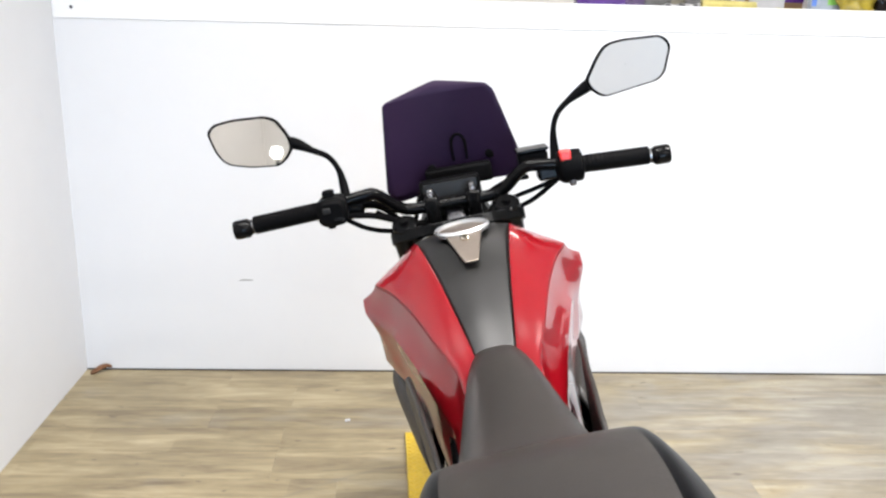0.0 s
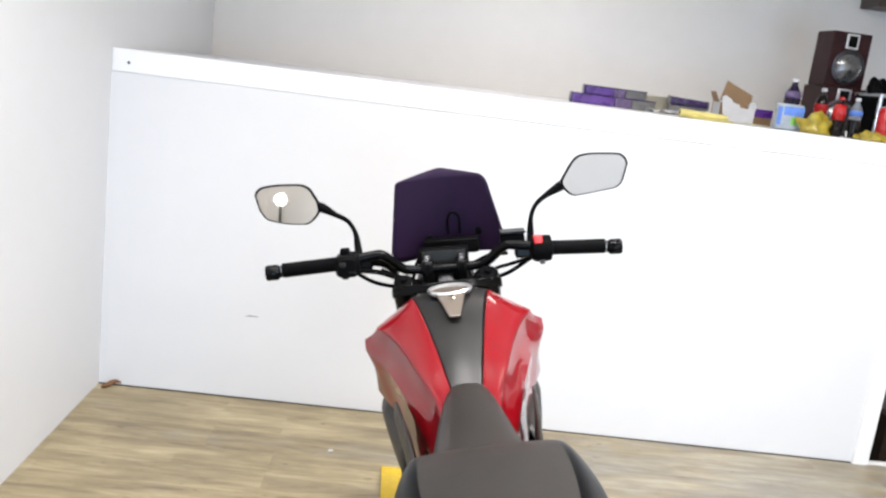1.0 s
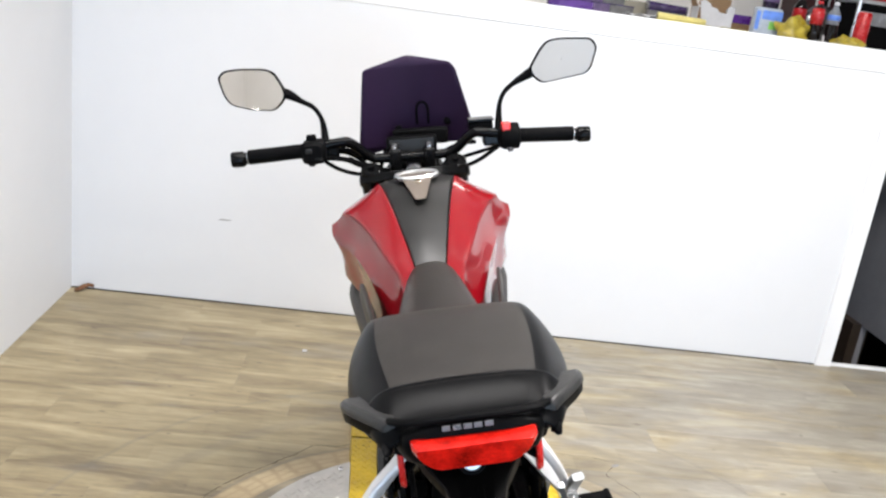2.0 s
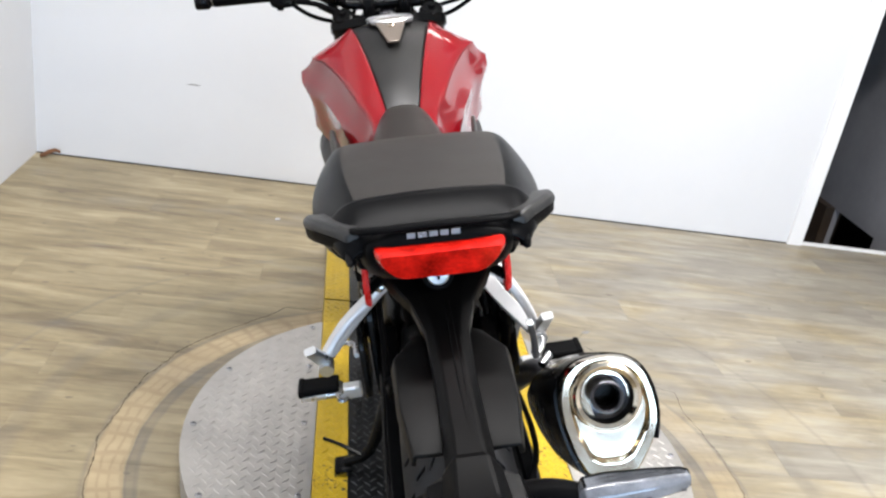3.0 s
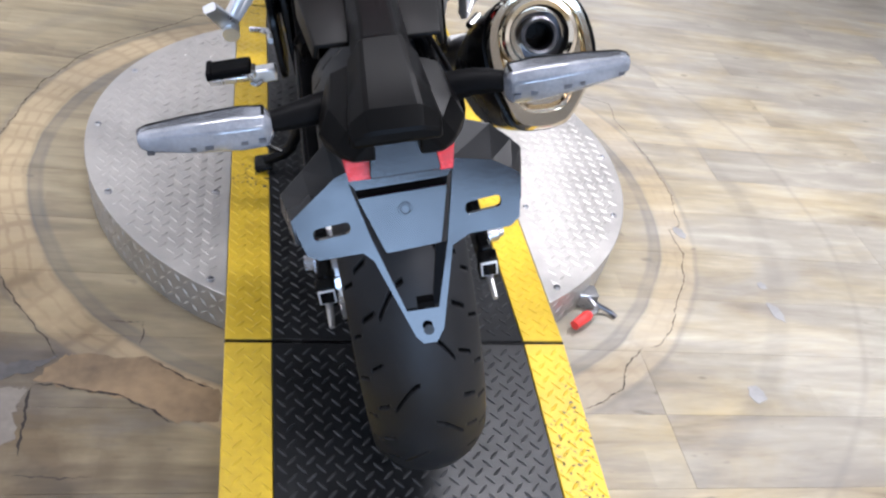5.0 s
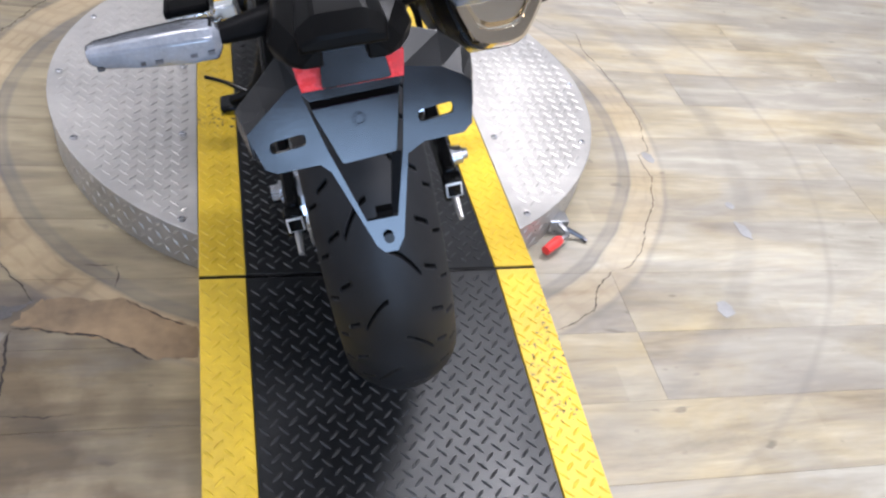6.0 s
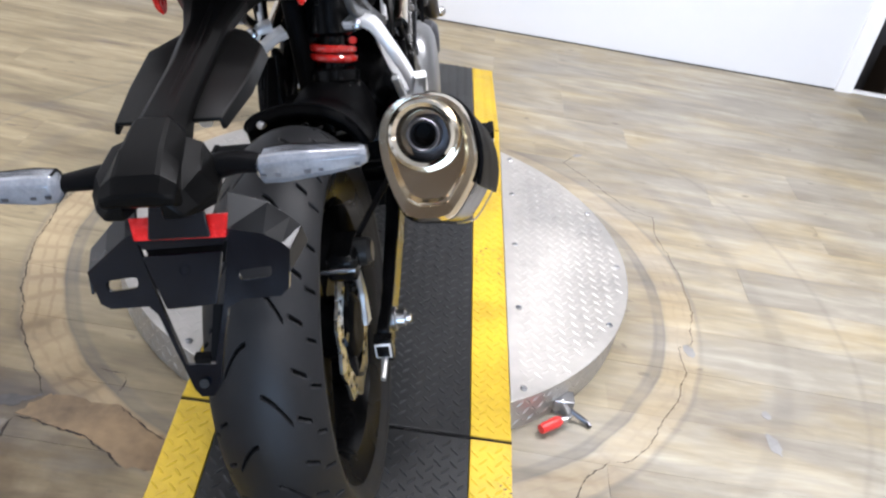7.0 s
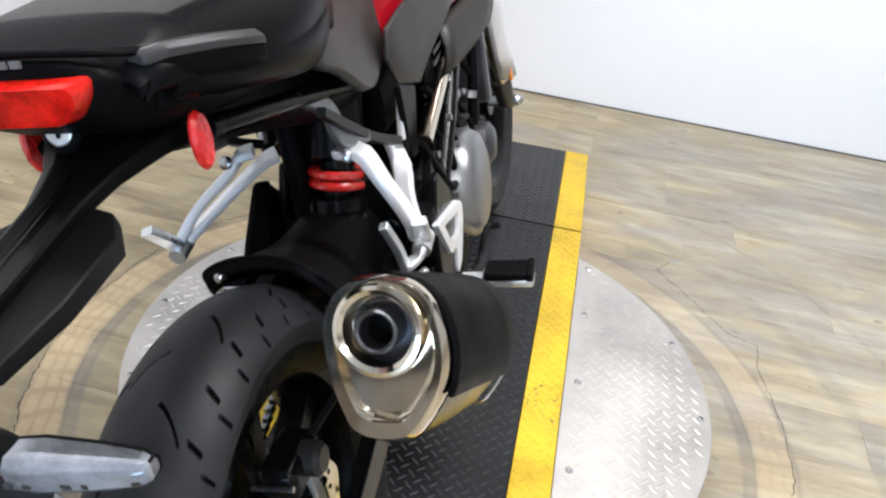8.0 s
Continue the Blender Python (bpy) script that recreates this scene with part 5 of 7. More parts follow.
    for s in (-1, 1):
        fl = [[Vector((s * x, y, z)) for x, z in r] for y, r in (
            (-0.085, ((0.012, 0.772), (0.036, 0.764), (0.040, 0.752))),
            (-0.120, ((0.014, 0.766), (0.058, 0.761), (0.062, 0.746))),
            (-0.190, ((0.016, 0.755), (0.056, 0.752), (0.060, 0.738))),
            (-0.256, ((0.022, 0.746), (0.048, 0.746), (0.051, 0.735))))]
        pod = [[Vector((s * x, y, z)) for x, z in ((0.016, zb), (xo - 0.004, zb), (xo, (zb + zt) / 2 - 0.004), (xo - 0.010, zt), (0.016, zt + 0.010))] for y, xo, zt, zb in ((-0.276, 0.034, 0.738, 0.712), (-0.290, 0.051, 0.739, 0.698), (-0.322, 0.054, 0.731, 0.697), (-0.342, 0.044, 0.724, 0.700), (-0.354, 0.034, 0.716, 0.704))]
        P("stem_pod", loft(pod), STEMPL, "faceted black side pod", parent=stem, bevel=0.0015, seg=1, smooth=12)
        P("mud_flap", patch(fl), FLAPPL, "black plastic mud flap", parent=stem, solid=0.005, bevel=0.0015)
    u, v = Vector((1, 0, 0)), Vector((0, 0.43, 1)).normalized()
    o = Vector((0.004, -0.300, 0.664))
    outline = [(-0.041, -0.004), (-0.052, -0.008), (-0.091, -0.038), (-0.082, -0.068), (-0.073, -0.073), (-0.038, -0.072), (-0.030, -0.080), (-0.004, -0.152), (0.002, -0.159), (0.013, -0.159), (0.020, -0.148), (0.035, -0.076), (0.050, -0.068), (0.084, -0.067), (0.092, -0.060), (0.096, -0.025), (0.089, -0.019), (0.073, -0.010), (0.040, -0.004)]
    hole = [(-0.042, -0.013), (-0.0365, -0.020), (0.0365, -0.018), (0.0415, -0.011), (0.031, -0.073), (0.018, -0.128), (-0.009, -0.128), (-0.0295, -0.062)]
    bm = bmesh.new()
    vs = [bm.verts.new(o + u * x + v * y) for x, y in outline]
    es = [bm.edges.new((vs[i], vs[(i + 1) % len(vs)])) for i in range(len(vs))]
    hs = [bm.verts.new(o + u * x + v * y) for x, y in hole]
    es += [bm.edges.new((hs[i], hs[(i + 1) % len(hs)])) for i in range(len(hs))]
    for cx, cy in ((-0.060, -0.051), (0.063, -0.046)):
        sl = [bm.verts.new(o + u * (cx + x) + v * (cy + y)) for x, y in rounded([(-0.015, -0.006), (0.015, -0.003), (0.015, 0.007), (-0.015, 0.004)], 0.004, 2)]
        es += [bm.edges.new((sl[i], sl[(i + 1) % len(sl)])) for i in range(len(sl))]
    bmesh.ops.triangle_fill(bm, use_beauty=True, use_dissolve=True, edges=es)
    plate = P("plate_bracket", bm, PLATEB, "dark slate plate bracket with slots", solid=0.006, smooth=0)
    tongue = P("bracket_tongue", sheet(rounded([(-0.0375, -0.0255), (0.0360, -0.0235), (0.0265, -0.072), (-0.020, -0.075)], 0.003), 0.004, o + Vector((0, 0.0005, 0)), u, v), PLATEB, "slate plate tongue", parent=plate, bevel=0.001)
    P("tongue_dimple", lathe([(0, 0.006), (0.0012, 0.0055), (0.0012, 0.004), (0.0004, 0.0035)], o + v * -0.038 + Vector((0, -0.0035, 0)), (0, -1, 0.43), 16), PLATEB, parent=tongue)
    P("bracket_stop", box(o.x + 0.000, o.x + 0.014, -0.352, -0.344, 0.548, 0.556), BLACK, parent=plate)
    # black sheet added so that the bracket's top slot stays dark
    P("slot_backing", sheet([(-0.042, -0.004), (0.042, -0.004), (0.034, -0.040), (-0.034, -0.042)], 0.004, o + Vector((0, 0.012, 0)), u, v), BLACK, "black backing behind the bracket", parent=plate)
    P("window_liner", sheet([(0.0215, -0.074), (0.0300, -0.074), (0.0180, -0.127), (0.0130, -0.127)], 0.003, o + Vector((0, 0.004, 0)), u, v), BLACK, parent=plate)
    P("bracket_hole", lathe([(0, 0.0045), (0.0008, 0.0045)], o + u * 0.007 + v * -0.143 + Vector((0, -0.0048, 0)), (0, -1, 0.43), 14), GREYPL, parent=plate)
    P("rear_reflector", sheet([(-0.041, -0.010), (0.041, -0.010), (0.044, 0.011), (-0.044, 0.010)], 0.005, o + Vector((0, -0.0015, 0.000)), u, v), REFRED, "red rear reflector behind the bracket", parent=plate)
    P("box_face", sheet(rounded([(-0.025, -0.0045), (0.031, -0.0040), (0.026, 0.030), (-0.021, 0.030)], 0.003), 0.004, o + Vector((0, -0.012, 0)), u, v), PLATEB, "slate lamp cover", parent=plate, bevel=0.001)
    for s in (-1, 1):
        edge = ((0.040, -0.005), (0.073, -0.011), (0.089, -0.020), (0.0955, -0.026)) if s > 0 else ((-0.041, -0.005), (-0.052, -0.009), (-0.072, -0.024), (-0.0905, -0.039))
        fold = ((0.002, 0.020, 0.028), (0.003, 0.024, 0.020), (0.005, 0.027, 0.012), (0.007, 0.030, 0.007))
        near = [o + u * x + v * y for x, y in edge]
        far = [p + Vector((s * dx, dy, dz)) for p, (dx, dy, dz) in zip(near, fold)]
        tip = [near[-1] + v * -0.020 + Vector((s * -0.001, 0, 0)), far[-1] + Vector((s * 0.002, 0.004, -0.020))]
        P("bracket_wing", patch([near + tip[:1], far + tip[1:]]), WINGPL, "satin grey folded side wing", parent=plate, solid=0.003, bevel=0.0008, smooth=0)
        dz = 0.009 if s > 0 else 0.0
        st = P("indicator_stalk", tube([(s * 0.036, -0.285, 0.712), (s * 0.066, -0.293, 0.712 + dz), (s * 0.096, -0.301, 0.712 + dz)], [0.016, 0.013, 0.009], 10, 3, flat=0.75), BLACK, "black rubber indicator stalk")
        x0, x1 = s * 0.086, s * 0.180
        rows = []
        for f, hy, hz, lift in ((0.0, 0.006, 0.007, 0), (0.05, 0.013, 0.013, 0), (0.25, 0.0145, 0.0138, 0.0005), (0.65, 0.012, 0.0115, 0.0012), (0.93, 0.0090, 0.0086, 0.0022), (1.0, 0.0062, 0.0058, 0.003)):
            c = Vector((x0 + (x1 - x0) * f, -0.304 - 0.004 * f, 0.712 + dz + lift + (0.006 * f if s > 0 else 0.002 * f)))
            rows.append([c + Vector((0, hy * a, hz * b)) for a, b in ((-1, -0.4), (-0.55, -1), (0.7, -1), (1, -0.5), (1, 0.5), (0.6, 1), (-0.55, 1), (-1, 0.6))])
        ind = P("indicator", loft(rows), LENS, "clear-lensed slim indicator", bevel=0.0015)
        P("indicator_back", loft([[Vector((p.x, max(p.y, c0), p.z)) + Vector((0, 0.0012, 0)) for p in r] for r, c0 in zip(rows, (-0.308, -0.310, -0.310, -0.311, -0.311, -0.311))]), BLACK, "black indicator back shell", parent=ind)
        for f, wd in ((0.08, 0.0026), (0.22, 0.0030), (0.48, 0.0030), (0.60, 0.0020), (0.92, 0.0024)):
            c = Vector((x0 + (x1 - x0) * f, -0.3182 - 0.001 * f + 0.0075 * max(0, f - 0.5), 0.7095 + dz + 0.008 * f * (s > 0)))
            P("indicator_clip", box(c.x - wd, c.x + wd, c.y - 0.001, c.y + 0.002, c.z - 0.0015, c.z + 0.0015), DARKST, parent=ind)

    # --- pillion hangers, rider pegs, heel guards, side stand ---
    for s in (-1, 1):
        out = (lambda x: x + max(0, x - 0.115) * 0.6 - (0.010 if 0.08 < x < 0.115 else 0)) if s < 0 else (lambda x: x)
        S = lambda pts: [Vector((s * out(x), y, z)) for x, y, z in pts]  # noqa: E731
        bar = [(0.062, 0.322, 0.630), (0.098, 0.300, 0.634), (0.122, 0.284, 0.606), (0.144, 0.284, 0.560), (0.156, 0.290, 0.518)]
        stay = [(0.078, 0.480, 0.575), (0.096, 0.452, 0.545), (0.122, 0.365, 0.532), (0.150, 0.297, 0.520)]
        if s < 0:
            bar = [(0.058, 0.330, 0.634), (0.088, 0.323, 0.630), (0.100, 0.318, 0.612), (0.134, 0.308, 0.568), (0.158, 0.298, 0.522)]
            stay = [(0.056, 0.390, 0.602), (0.088, 0.378, 0.594), (0.128, 0.344, 0.552), (0.158, 0.306, 0.514)]
        hg = P("pillion_hanger", ribbon(S(bar), [0.027, 0.030, 0.026, 0.024, 0.024], 0.013, (0, 1, 0.1), 3), SILVER, "silver cast pillion peg hanger")
        P("hanger_brace", ribbon(S(stay), [0.030, 0.028, 0.024, 0.024], 0.012, (0, 1, 0.3), 3), SILVER, parent=hg)
        P("pillion_peg", ribbon(S([(0.158, 0.290, 0.520), (0.162, 0.274, 0.540), (0.167, 0.256, 0.562)]), [0.024, 0.022, 0.019], 0.012, (1, 0.2, 0), 3), ALU, "folded aluminium pillion peg", parent=hg)
        if s > 0:
            P("peg_bracket", ribbon([Vector(q) for q in ((0.134, 0.222, 0.576), (0.141, 0.238, 0.535), (0.143, 0.248, 0.500))], [0.012, 0.014, 0.016], 0.010, (0, 1, 0.2), 3), ALU, "bright peg bracket", parent=hg, bevel=0.001)
            P("peg_bracket", ribbon([Vector(q) for q in ((0.143, 0.248, 0.503), (0.155, 0.268, 0.506), (0.160, 0.284, 0.514))], [0.016, 0.014, 0.014], 0.009, (0, 1, 0.2), 3), ALU, parent=hg, bevel=0.001)
            P("peg_spring", tube([(0.150, 0.240, 0.486), (0.166, 0.258, 0.490)], 0.007, 10, 0), STEEL, parent=hg)
        P("peg_pivot", lathe([(-0.016, 0.012), (0.016, 0.012)], S([(0.157, 0.292, 0.512)])[0], (0, 1, 0.2), 14), ALU, parent=hg)
        P("hanger_bolt", lathe([(0, 0.009), (0.006, 0.009), (0.008, 0.006)], S([(0.080, 0.296, 0.634)])[0], (0.2 * s, -1, 0.3), 12), STEEL, parent=hg)
        pg = P("rider_peg_mount", box(*sorted((s * 0.150, s * 0.196)), 0.458, 0.482, 0.325, 0.350), ALU, "aluminium rider peg mount", bevel=0.004)
        tip = 0.264
        P("rider_peg", box(*sorted((s * 0.190, s * (tip - 0.004))), 0.448, 0.492, 0.350, 0.364), BLACK, "black rubber-topped rider peg", parent=pg, bevel=0.004)
        P("peg_base", box(*sorted((s * 0.188, s * tip)), 0.452, 0.488, 0.336, 0.3495), BRIGHT, parent=pg, bevel=0.004)
        P("peg_hinge", lathe([(-0.013, 0.009), (0.013, 0.009)], (s * 0.192, 0.470, 0.346), (0, 1, 0), 12), STEEL, "steel peg hinge pin", parent=pg)
        P("peg_spring", tube([(s * 0.176, 0.452, 0.334), (s * 0.186, 0.452, 0.328), (s * 0.196, 0.452, 0.334)], 0.0035, 8, 3), STEEL, parent=pg)
        P("peg_tip", box(*sorted((s * (tip - 0.010), s * (tip + 0.001))), 0.446, 0.494, 0.3495, 0.3655), BLACK, parent=pg, bevel=0.003)
        P("peg_plate", sheet(rounded([(-0.06, -0.05), (0.05, -0.06), (0.07, 0.06), (0.0, 0.13), (-0.05, 0.06)], 0.02), 0.012 * s, (s * 0.128, 0.47, 0.40), (0, 1, 0), (0, 0, 1)), BLACKMET, "black foot peg plate", bevel=0.003)
        gb = bmesh.new()
        outer = rounded([(0.400, 0.482), (0.540, 0.450), (0.566, 0.432), (0.560, 0.402), (0.520, 0.350), (0.488, 0.346), (0.498, 0.392), (0.462, 0.398)], 0.010, 3)
        inner = rounded([(0.438, 0.460), (0.534, 0.432), (0.520, 0.405), (0.472, 0.414)], 0.008, 3)
        es = []
        for ring_pts in (outer, inner):
            vs = [gb.verts.new((s * 0.162, y, z)) for y, z in ring_pts]
            es += [gb.edges.new((vs[i], vs[(i + 1) % len(vs)])) for i in range(len(vs))]
        bmesh.ops.triangle_fill(gb, use_beauty=True, use_dissolve=True, edges=es)
        if s < 0:
            gb.free()
            continue
        P("heel_guard", gb, SILVER, "silver triangular heel guard", solid=0.010, bevel=0.002, smooth=0)
    P("brake_pedal", tube([(0.168, 0.47, 0.33), (0.176, 0.58, 0.31), (0.178, 0.66, 0.33), (0.200, 0.67, 0.333)], 0.006, 8), BLACKMET, "black brake pedal")
    P("master_cylinder", tube([(0.140, 0.42, 0.50), (0.142, 0.44, 0.40)], [0.014, 0.014], 12, 0), BLACKMET)
    P("gear_lever", tube([(-0.160, 0.60, 0.33), (-0.168, 0.66, 0.32), (-0.200, 0.67, 0.325)], 0.006, 8), STEEL)
    stand = P("side_stand", tube([(-0.115, 0.56, 0.24), (-0.165, 0.565, 0.12), (-0.222, 0.57, 0.094)], [0.013, 0.011, 0.010], 10, 3), BLACKMET, "black steel side stand")
    P("stand_foot", box(-0.246, -0.208, 0.552, 0.600, 0.078, 0.092), BLACKMET, parent=stand, bevel=0.006)
    P("stand_tang", tube([(-0.185, 0.565, 0.11), (-0.225, 0.590, 0.125), (-0.262, 0.615, 0.130)], [0.006, 0.004, 0.004], 8, 3), BLACKMET, parent=stand)

    # --- chassis and engine ---
    for s in (-1, 1):
        S = lambda pts: [Vector((s * x, y, z)) for x, y, z in pts]  # noqa: E731
        P("frame_tube", tube(S([(0.035, 1.06, 0.80), (0.105, 0.88, 0.70), (0.118, 0.70, 0.56), (0.112, 0.52, 0.42)]), 0.016, 12), BLACKMET, "black frame tube")
        P("frame_tube", tube(S([(0.040, 1.06, 0.70), (0.098, 0.93, 0.636), (0.118, 0.51, 0.556)]), 0.0125, 12), CHROME, "bare steel frame tube")
        P("subframe_tube", tube(S([(0.080, 0.66, 0.70), (0.085, 0.45, 0.69), (0.080, 0.25, 0.735), (0.060, 0.04, 0.78)]), 0.011, 10), BLACKMET, "black subframe tube")
        P("frame_casting", ribbon(S([(0.066, 0.150, 0.758), (0.074, 0.224, 0.738), (0.080, 0.280, 0.702), (0.086, 0.296, 0.664), (0.098, 0.350, 0.640)]), [0.012, 0.020, 0.026, 0.030, 0.016], 0.012, (0, 0.7, 0.7)), CAST, "grey cast seat frame bracket", bevel=0.002)
        P("subframe_stay", ribbon(S([(0.105, 0.46, 0.585), (0.098, 0.36, 0.635), (0.088, 0.24, 0.715)]), [0.014, 0.013, 0.012], 0.012, (0, 0.6, 1)), GREYPL, "dark grey subframe stay")
        P("pivot_plate", sheet(rounded([(-0.05, -0.09), (0.05, -0.10), (0.06, 0.06), (0.0, 0.14), (-0.04, 0.08)], 0.02), 0.014 * s, (s * 0.108, 0.52, 0.40), (0, 1, 0), (0, 0, 1)), BLACKMET, "black swingarm pivot plate", bevel=0.003)
    P("crankcase", loft([ellipse_ring((0.0, y, z), hw, hh, 24, 3.2) for y, z, hw, hh in ((0.50, 0.36, 0.075, 0.08), (0.56, 0.345, 0.100, 0.115), (0.70, 0.335, 0.108, 0.125), (0.84, 0.340, 0.098, 0.115), (0.92, 0.36, 0.07, 0.08))]), BLACKMET, "black engine crankcase", bevel=0.004)
    cc = P("clutch_cover", lathe([(0, 0.100), (0.022, 0.098), (0.040, 0.088), (0.048, 0.070), (0.048, 0.0)], (0.106, 0.72, 0.385), (1, 0, 0), 40), CAST, "dull cast clutch cover")
    for k in range(7):
        a = 2 * math.pi * k / 7 + 0.2
        P("cover_bolt", lathe([(0, 0.006), (0.006, 0.006), (0.007, 0.004)], (0.122, 0.72 + 0.095 * math.cos(a), 0.385 + 0.095 * math.sin(a)), (1, 0, 0), 8), STEEL, parent=cc)
    P("water_pump", lathe([(0, 0.042), (0.024, 0.040), (0.034, 0.028), (0.036, 0.0)], (0.120, 0.86, 0.400), (1, 0, 0), 24), DARKST, "dark metallic water pump cover")
    P("alternator_cover", lathe([(0, 0.085), (0.030, 0.080), (0.040, 0.060), (0.042, 0.0)], (-0.106, 0.76, 0.345), (-1, 0, 0), 32), BLACKMET, "black alternator cover")
    cyl = P("cylinder", box(-0.066, 0.066, 0.735, 0.905, 0.45, 0.612), BLACKMET, "black finned cylinder")
    for k in range(9):
        y, z = 0.775 + 0.018 * k * 0.55, 0.455 + 0.018 * k
        P("cooling_fin", box(-0.078, 0.078, y - 0.055, y + 0.075, z - 0.005, z + 0.005), BLACKMET, parent=cyl, bevel=0.001)
    P("cylinder_head", box(-0.085, 0.085, 0.79, 0.95, 0.615, 0.700), BLACKMET, "black cylinder head", bevel=0.012)
    P("radiator", box(-0.125, 0.125, 1.02, 1.05, 0.42, 0.68), DARKST, "dark radiator core", bevel=0.006)
    P("air_box", loft([ellipse_ring((0, y, z), hw, hh, 20, 3.5) for y, z, hw, hh in ((0.50, 0.62, 0.070, 0.06), (0.62, 0.64, 0.080, 0.085), (0.74, 0.67, 0.085, 0.09), (0.86, 0.74, 0.08, 0.07))]), BLACK, "black air box")
    P("battery_box", box(-0.060, 0.060, 0.50, 0.58, 0.58, 0.70), BLACK, bevel=0.01)
    for k, pts in enumerate(([(0.09, 0.98, 0.66), (0.125, 0.90, 0.58), (0.118, 0.86, 0.44)], [(0.10, 0.62, 0.60), (0.125, 0.70, 0.52), (0.120, 0.80, 0.48)], [(-0.09, 0.98, 0.62), (-0.12, 0.88, 0.55), (-0.10, 0.80, 0.45)], [(0.115, 0.50, 0.56), (0.128, 0.58, 0.45), (0.12, 0.66, 0.42)])):
        P("hose", tube(pts, 0.010 if k in (0, 2) else 0.006, 10), BLACK, "black rubber hose")
    # hoses, clamps, bolts and wiring round the engine
    rng = random.Random(12)
    for s in (-1, 1):
        for k in range(9):
            y, z = 0.56 + 0.045 * k, 0.40 + 0.19 * rng.random()
            P("engine_bolt", lathe([(0, 0.0065), (0.007, 0.0065), (0.009, 0.004)], (s * (0.112 + 0.010 * rng.random()), y, z), (s, 0, 0), 8), STEEL)
        for k in range(6):
            y, z = 0.58 + 0.06 * k, 0.44 + 0.12 * rng.random()
            P("wiring", tube([(s * 0.10, y - 0.03, z + 0.08), (s * 0.122, y, z + 0.03 * rng.random()), (s * 0.118, y + 0.05 * rng.random(), z - 0.06), (s * 0.105, y + 0.06, z - 0.10)], 0.0035 + 0.003 * rng.random(), 7, 4), BLACK, "black wiring and hose run")
        P("hose_clamp", lathe([(-0.006, 0.014), (0.006, 0.014)], (s * 0.118, 0.86, 0.50), (0.2, 0.3, 1), 16), STEEL, "bright hose clamp")
        P("hose_clamp", lathe([(-0.005, 0.013), (0.005, 0.013)], (s * 0.120, 0.72, 0.55), (0.2, 1, 0.2), 16), STEEL, "bright hose clamp")
        P("throttle_body", lathe([(-0.03, 0.026), (-0.026, 0.030), (0.026, 0.030), (0.03, 0.026)], (s * 0.070, 0.68, 0.60), (s, 0, 0), 20), BLACKMET)
    P("brake_light_switch", tube([(0.128, 0.56, 0.42), (0.132, 0.58, 0.36)], 0.008, 10, 0), BLACK)
    P("belly_pan", loft([ellipse_ring((0.0, y, z), hw, hh, 20, 3) for y, z, hw, hh in ((0.55, 0.20, 0.06, 0.03), (0.72, 0.19, 0.085, 0.05), (0.88, 0.21, 0.08, 0.05), (0.97, 0.25, 0.05, 0.03))]), BLACK, "black belly pan")

    # --- front wheel, fork ---
    fork_top, axle = Vector((0, 1.055, 0.905)), Vector((0, 1.358, 0.300))
    FW = (0, 1.358, 0.300)
    steer = Matrix.Translation(fork_top) @ pose(0, 0, 0, 0, 0, -2.2) @ Matrix.Translation(-fork_top)

    def PS(name, bm, mat, label="", parent=B, **k):
        bm.transform(steer)
        return part(name, bm, mat, parent, label, **k)

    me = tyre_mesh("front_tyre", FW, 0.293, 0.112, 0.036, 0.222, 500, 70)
    me.transform(steer)
    ob = new("front_tyre", me)
    ob.parent, ob["label"] = B, "grooved black front tyre"
    prof = [(-0.046, 0.222), (-0.040, 0.226), (-0.036, 0.205), (-0.02, 0.192), (0.02, 0.192), (0.036, 0.205), (0.040, 0.226), (0.046, 0.222), (0.040, 0.200), (0.02, 0.182), (-0.02, 0.182), (-0.040, 0.2), (-0.046, 0.222)]
    rim = lathe(prof, FW, (1, 0, 0), 60, cap=False)
    lathe([(-0.05, 0.02), (-0.05, 0.035), (0.05, 0.035), (0.05, 0.02)], FW, (1, 0, 0), 24, bm=rim)
    spokes(rim, FW, 0.03, 0.186, 5, 0, 0.026, 0.028)
    PS("front_rim", rim, BLACKMET, "black cast front rim")
    PS("front_disc", lathe([(0, 0.095), (0, 0.148), (0.005, 0.148), (0.005, 0.095)], (-0.075, FW[1], FW[2]), (1, 0, 0), 48), GOLD, "steel front brake disc")
    fd = (axle - fork_top).normalized()
    for s in (-1, 1):
        a, b = fork_top + Vector((s * 0.098, 0, 0)), axle + Vector((s * 0.098, -0.045, 0.02))
        mid = a.lerp(b, 0.62)
        fk = PS("fork_leg", tube([a, mid], [0.027, 0.027], 20, 0), BLACKMET, "black upper fork tube")
        PS("fork_slider", tube([mid, a.lerp(b, 0.92)], [0.0205, 0.0205], 18, 0), CHROME, "bright fork slider", parent=fk)
        PS("fork_foot", tube([a.lerp(b, 0.90), b, b + Vector((0, 0.045, -0.022))], [0.024, 0.022, 0.018], 14, 0), DARKST, "dark fork foot", parent=fk)
        PS("fork_cap", lathe([(0, 0.024), (0.010, 0.024), (0.014, 0.020), (0.014, 0.008), (0.020, 0.007)], a, -fd, 20), BLACKMET, "black fork top cap", parent=fk)
        PS("fork_guard", patch([[a.lerp(b, f) + Vector((s * 0.030 * c, -0.030 * d, 0)) for c, d in ((0.2, 1.1), (0.9, 0.9), (1.25, 0.1))] for f in (0.42, 0.65, 0.88)]), SILVER, "silver fork guard", parent=fk, solid=0.003, subsurf=1)
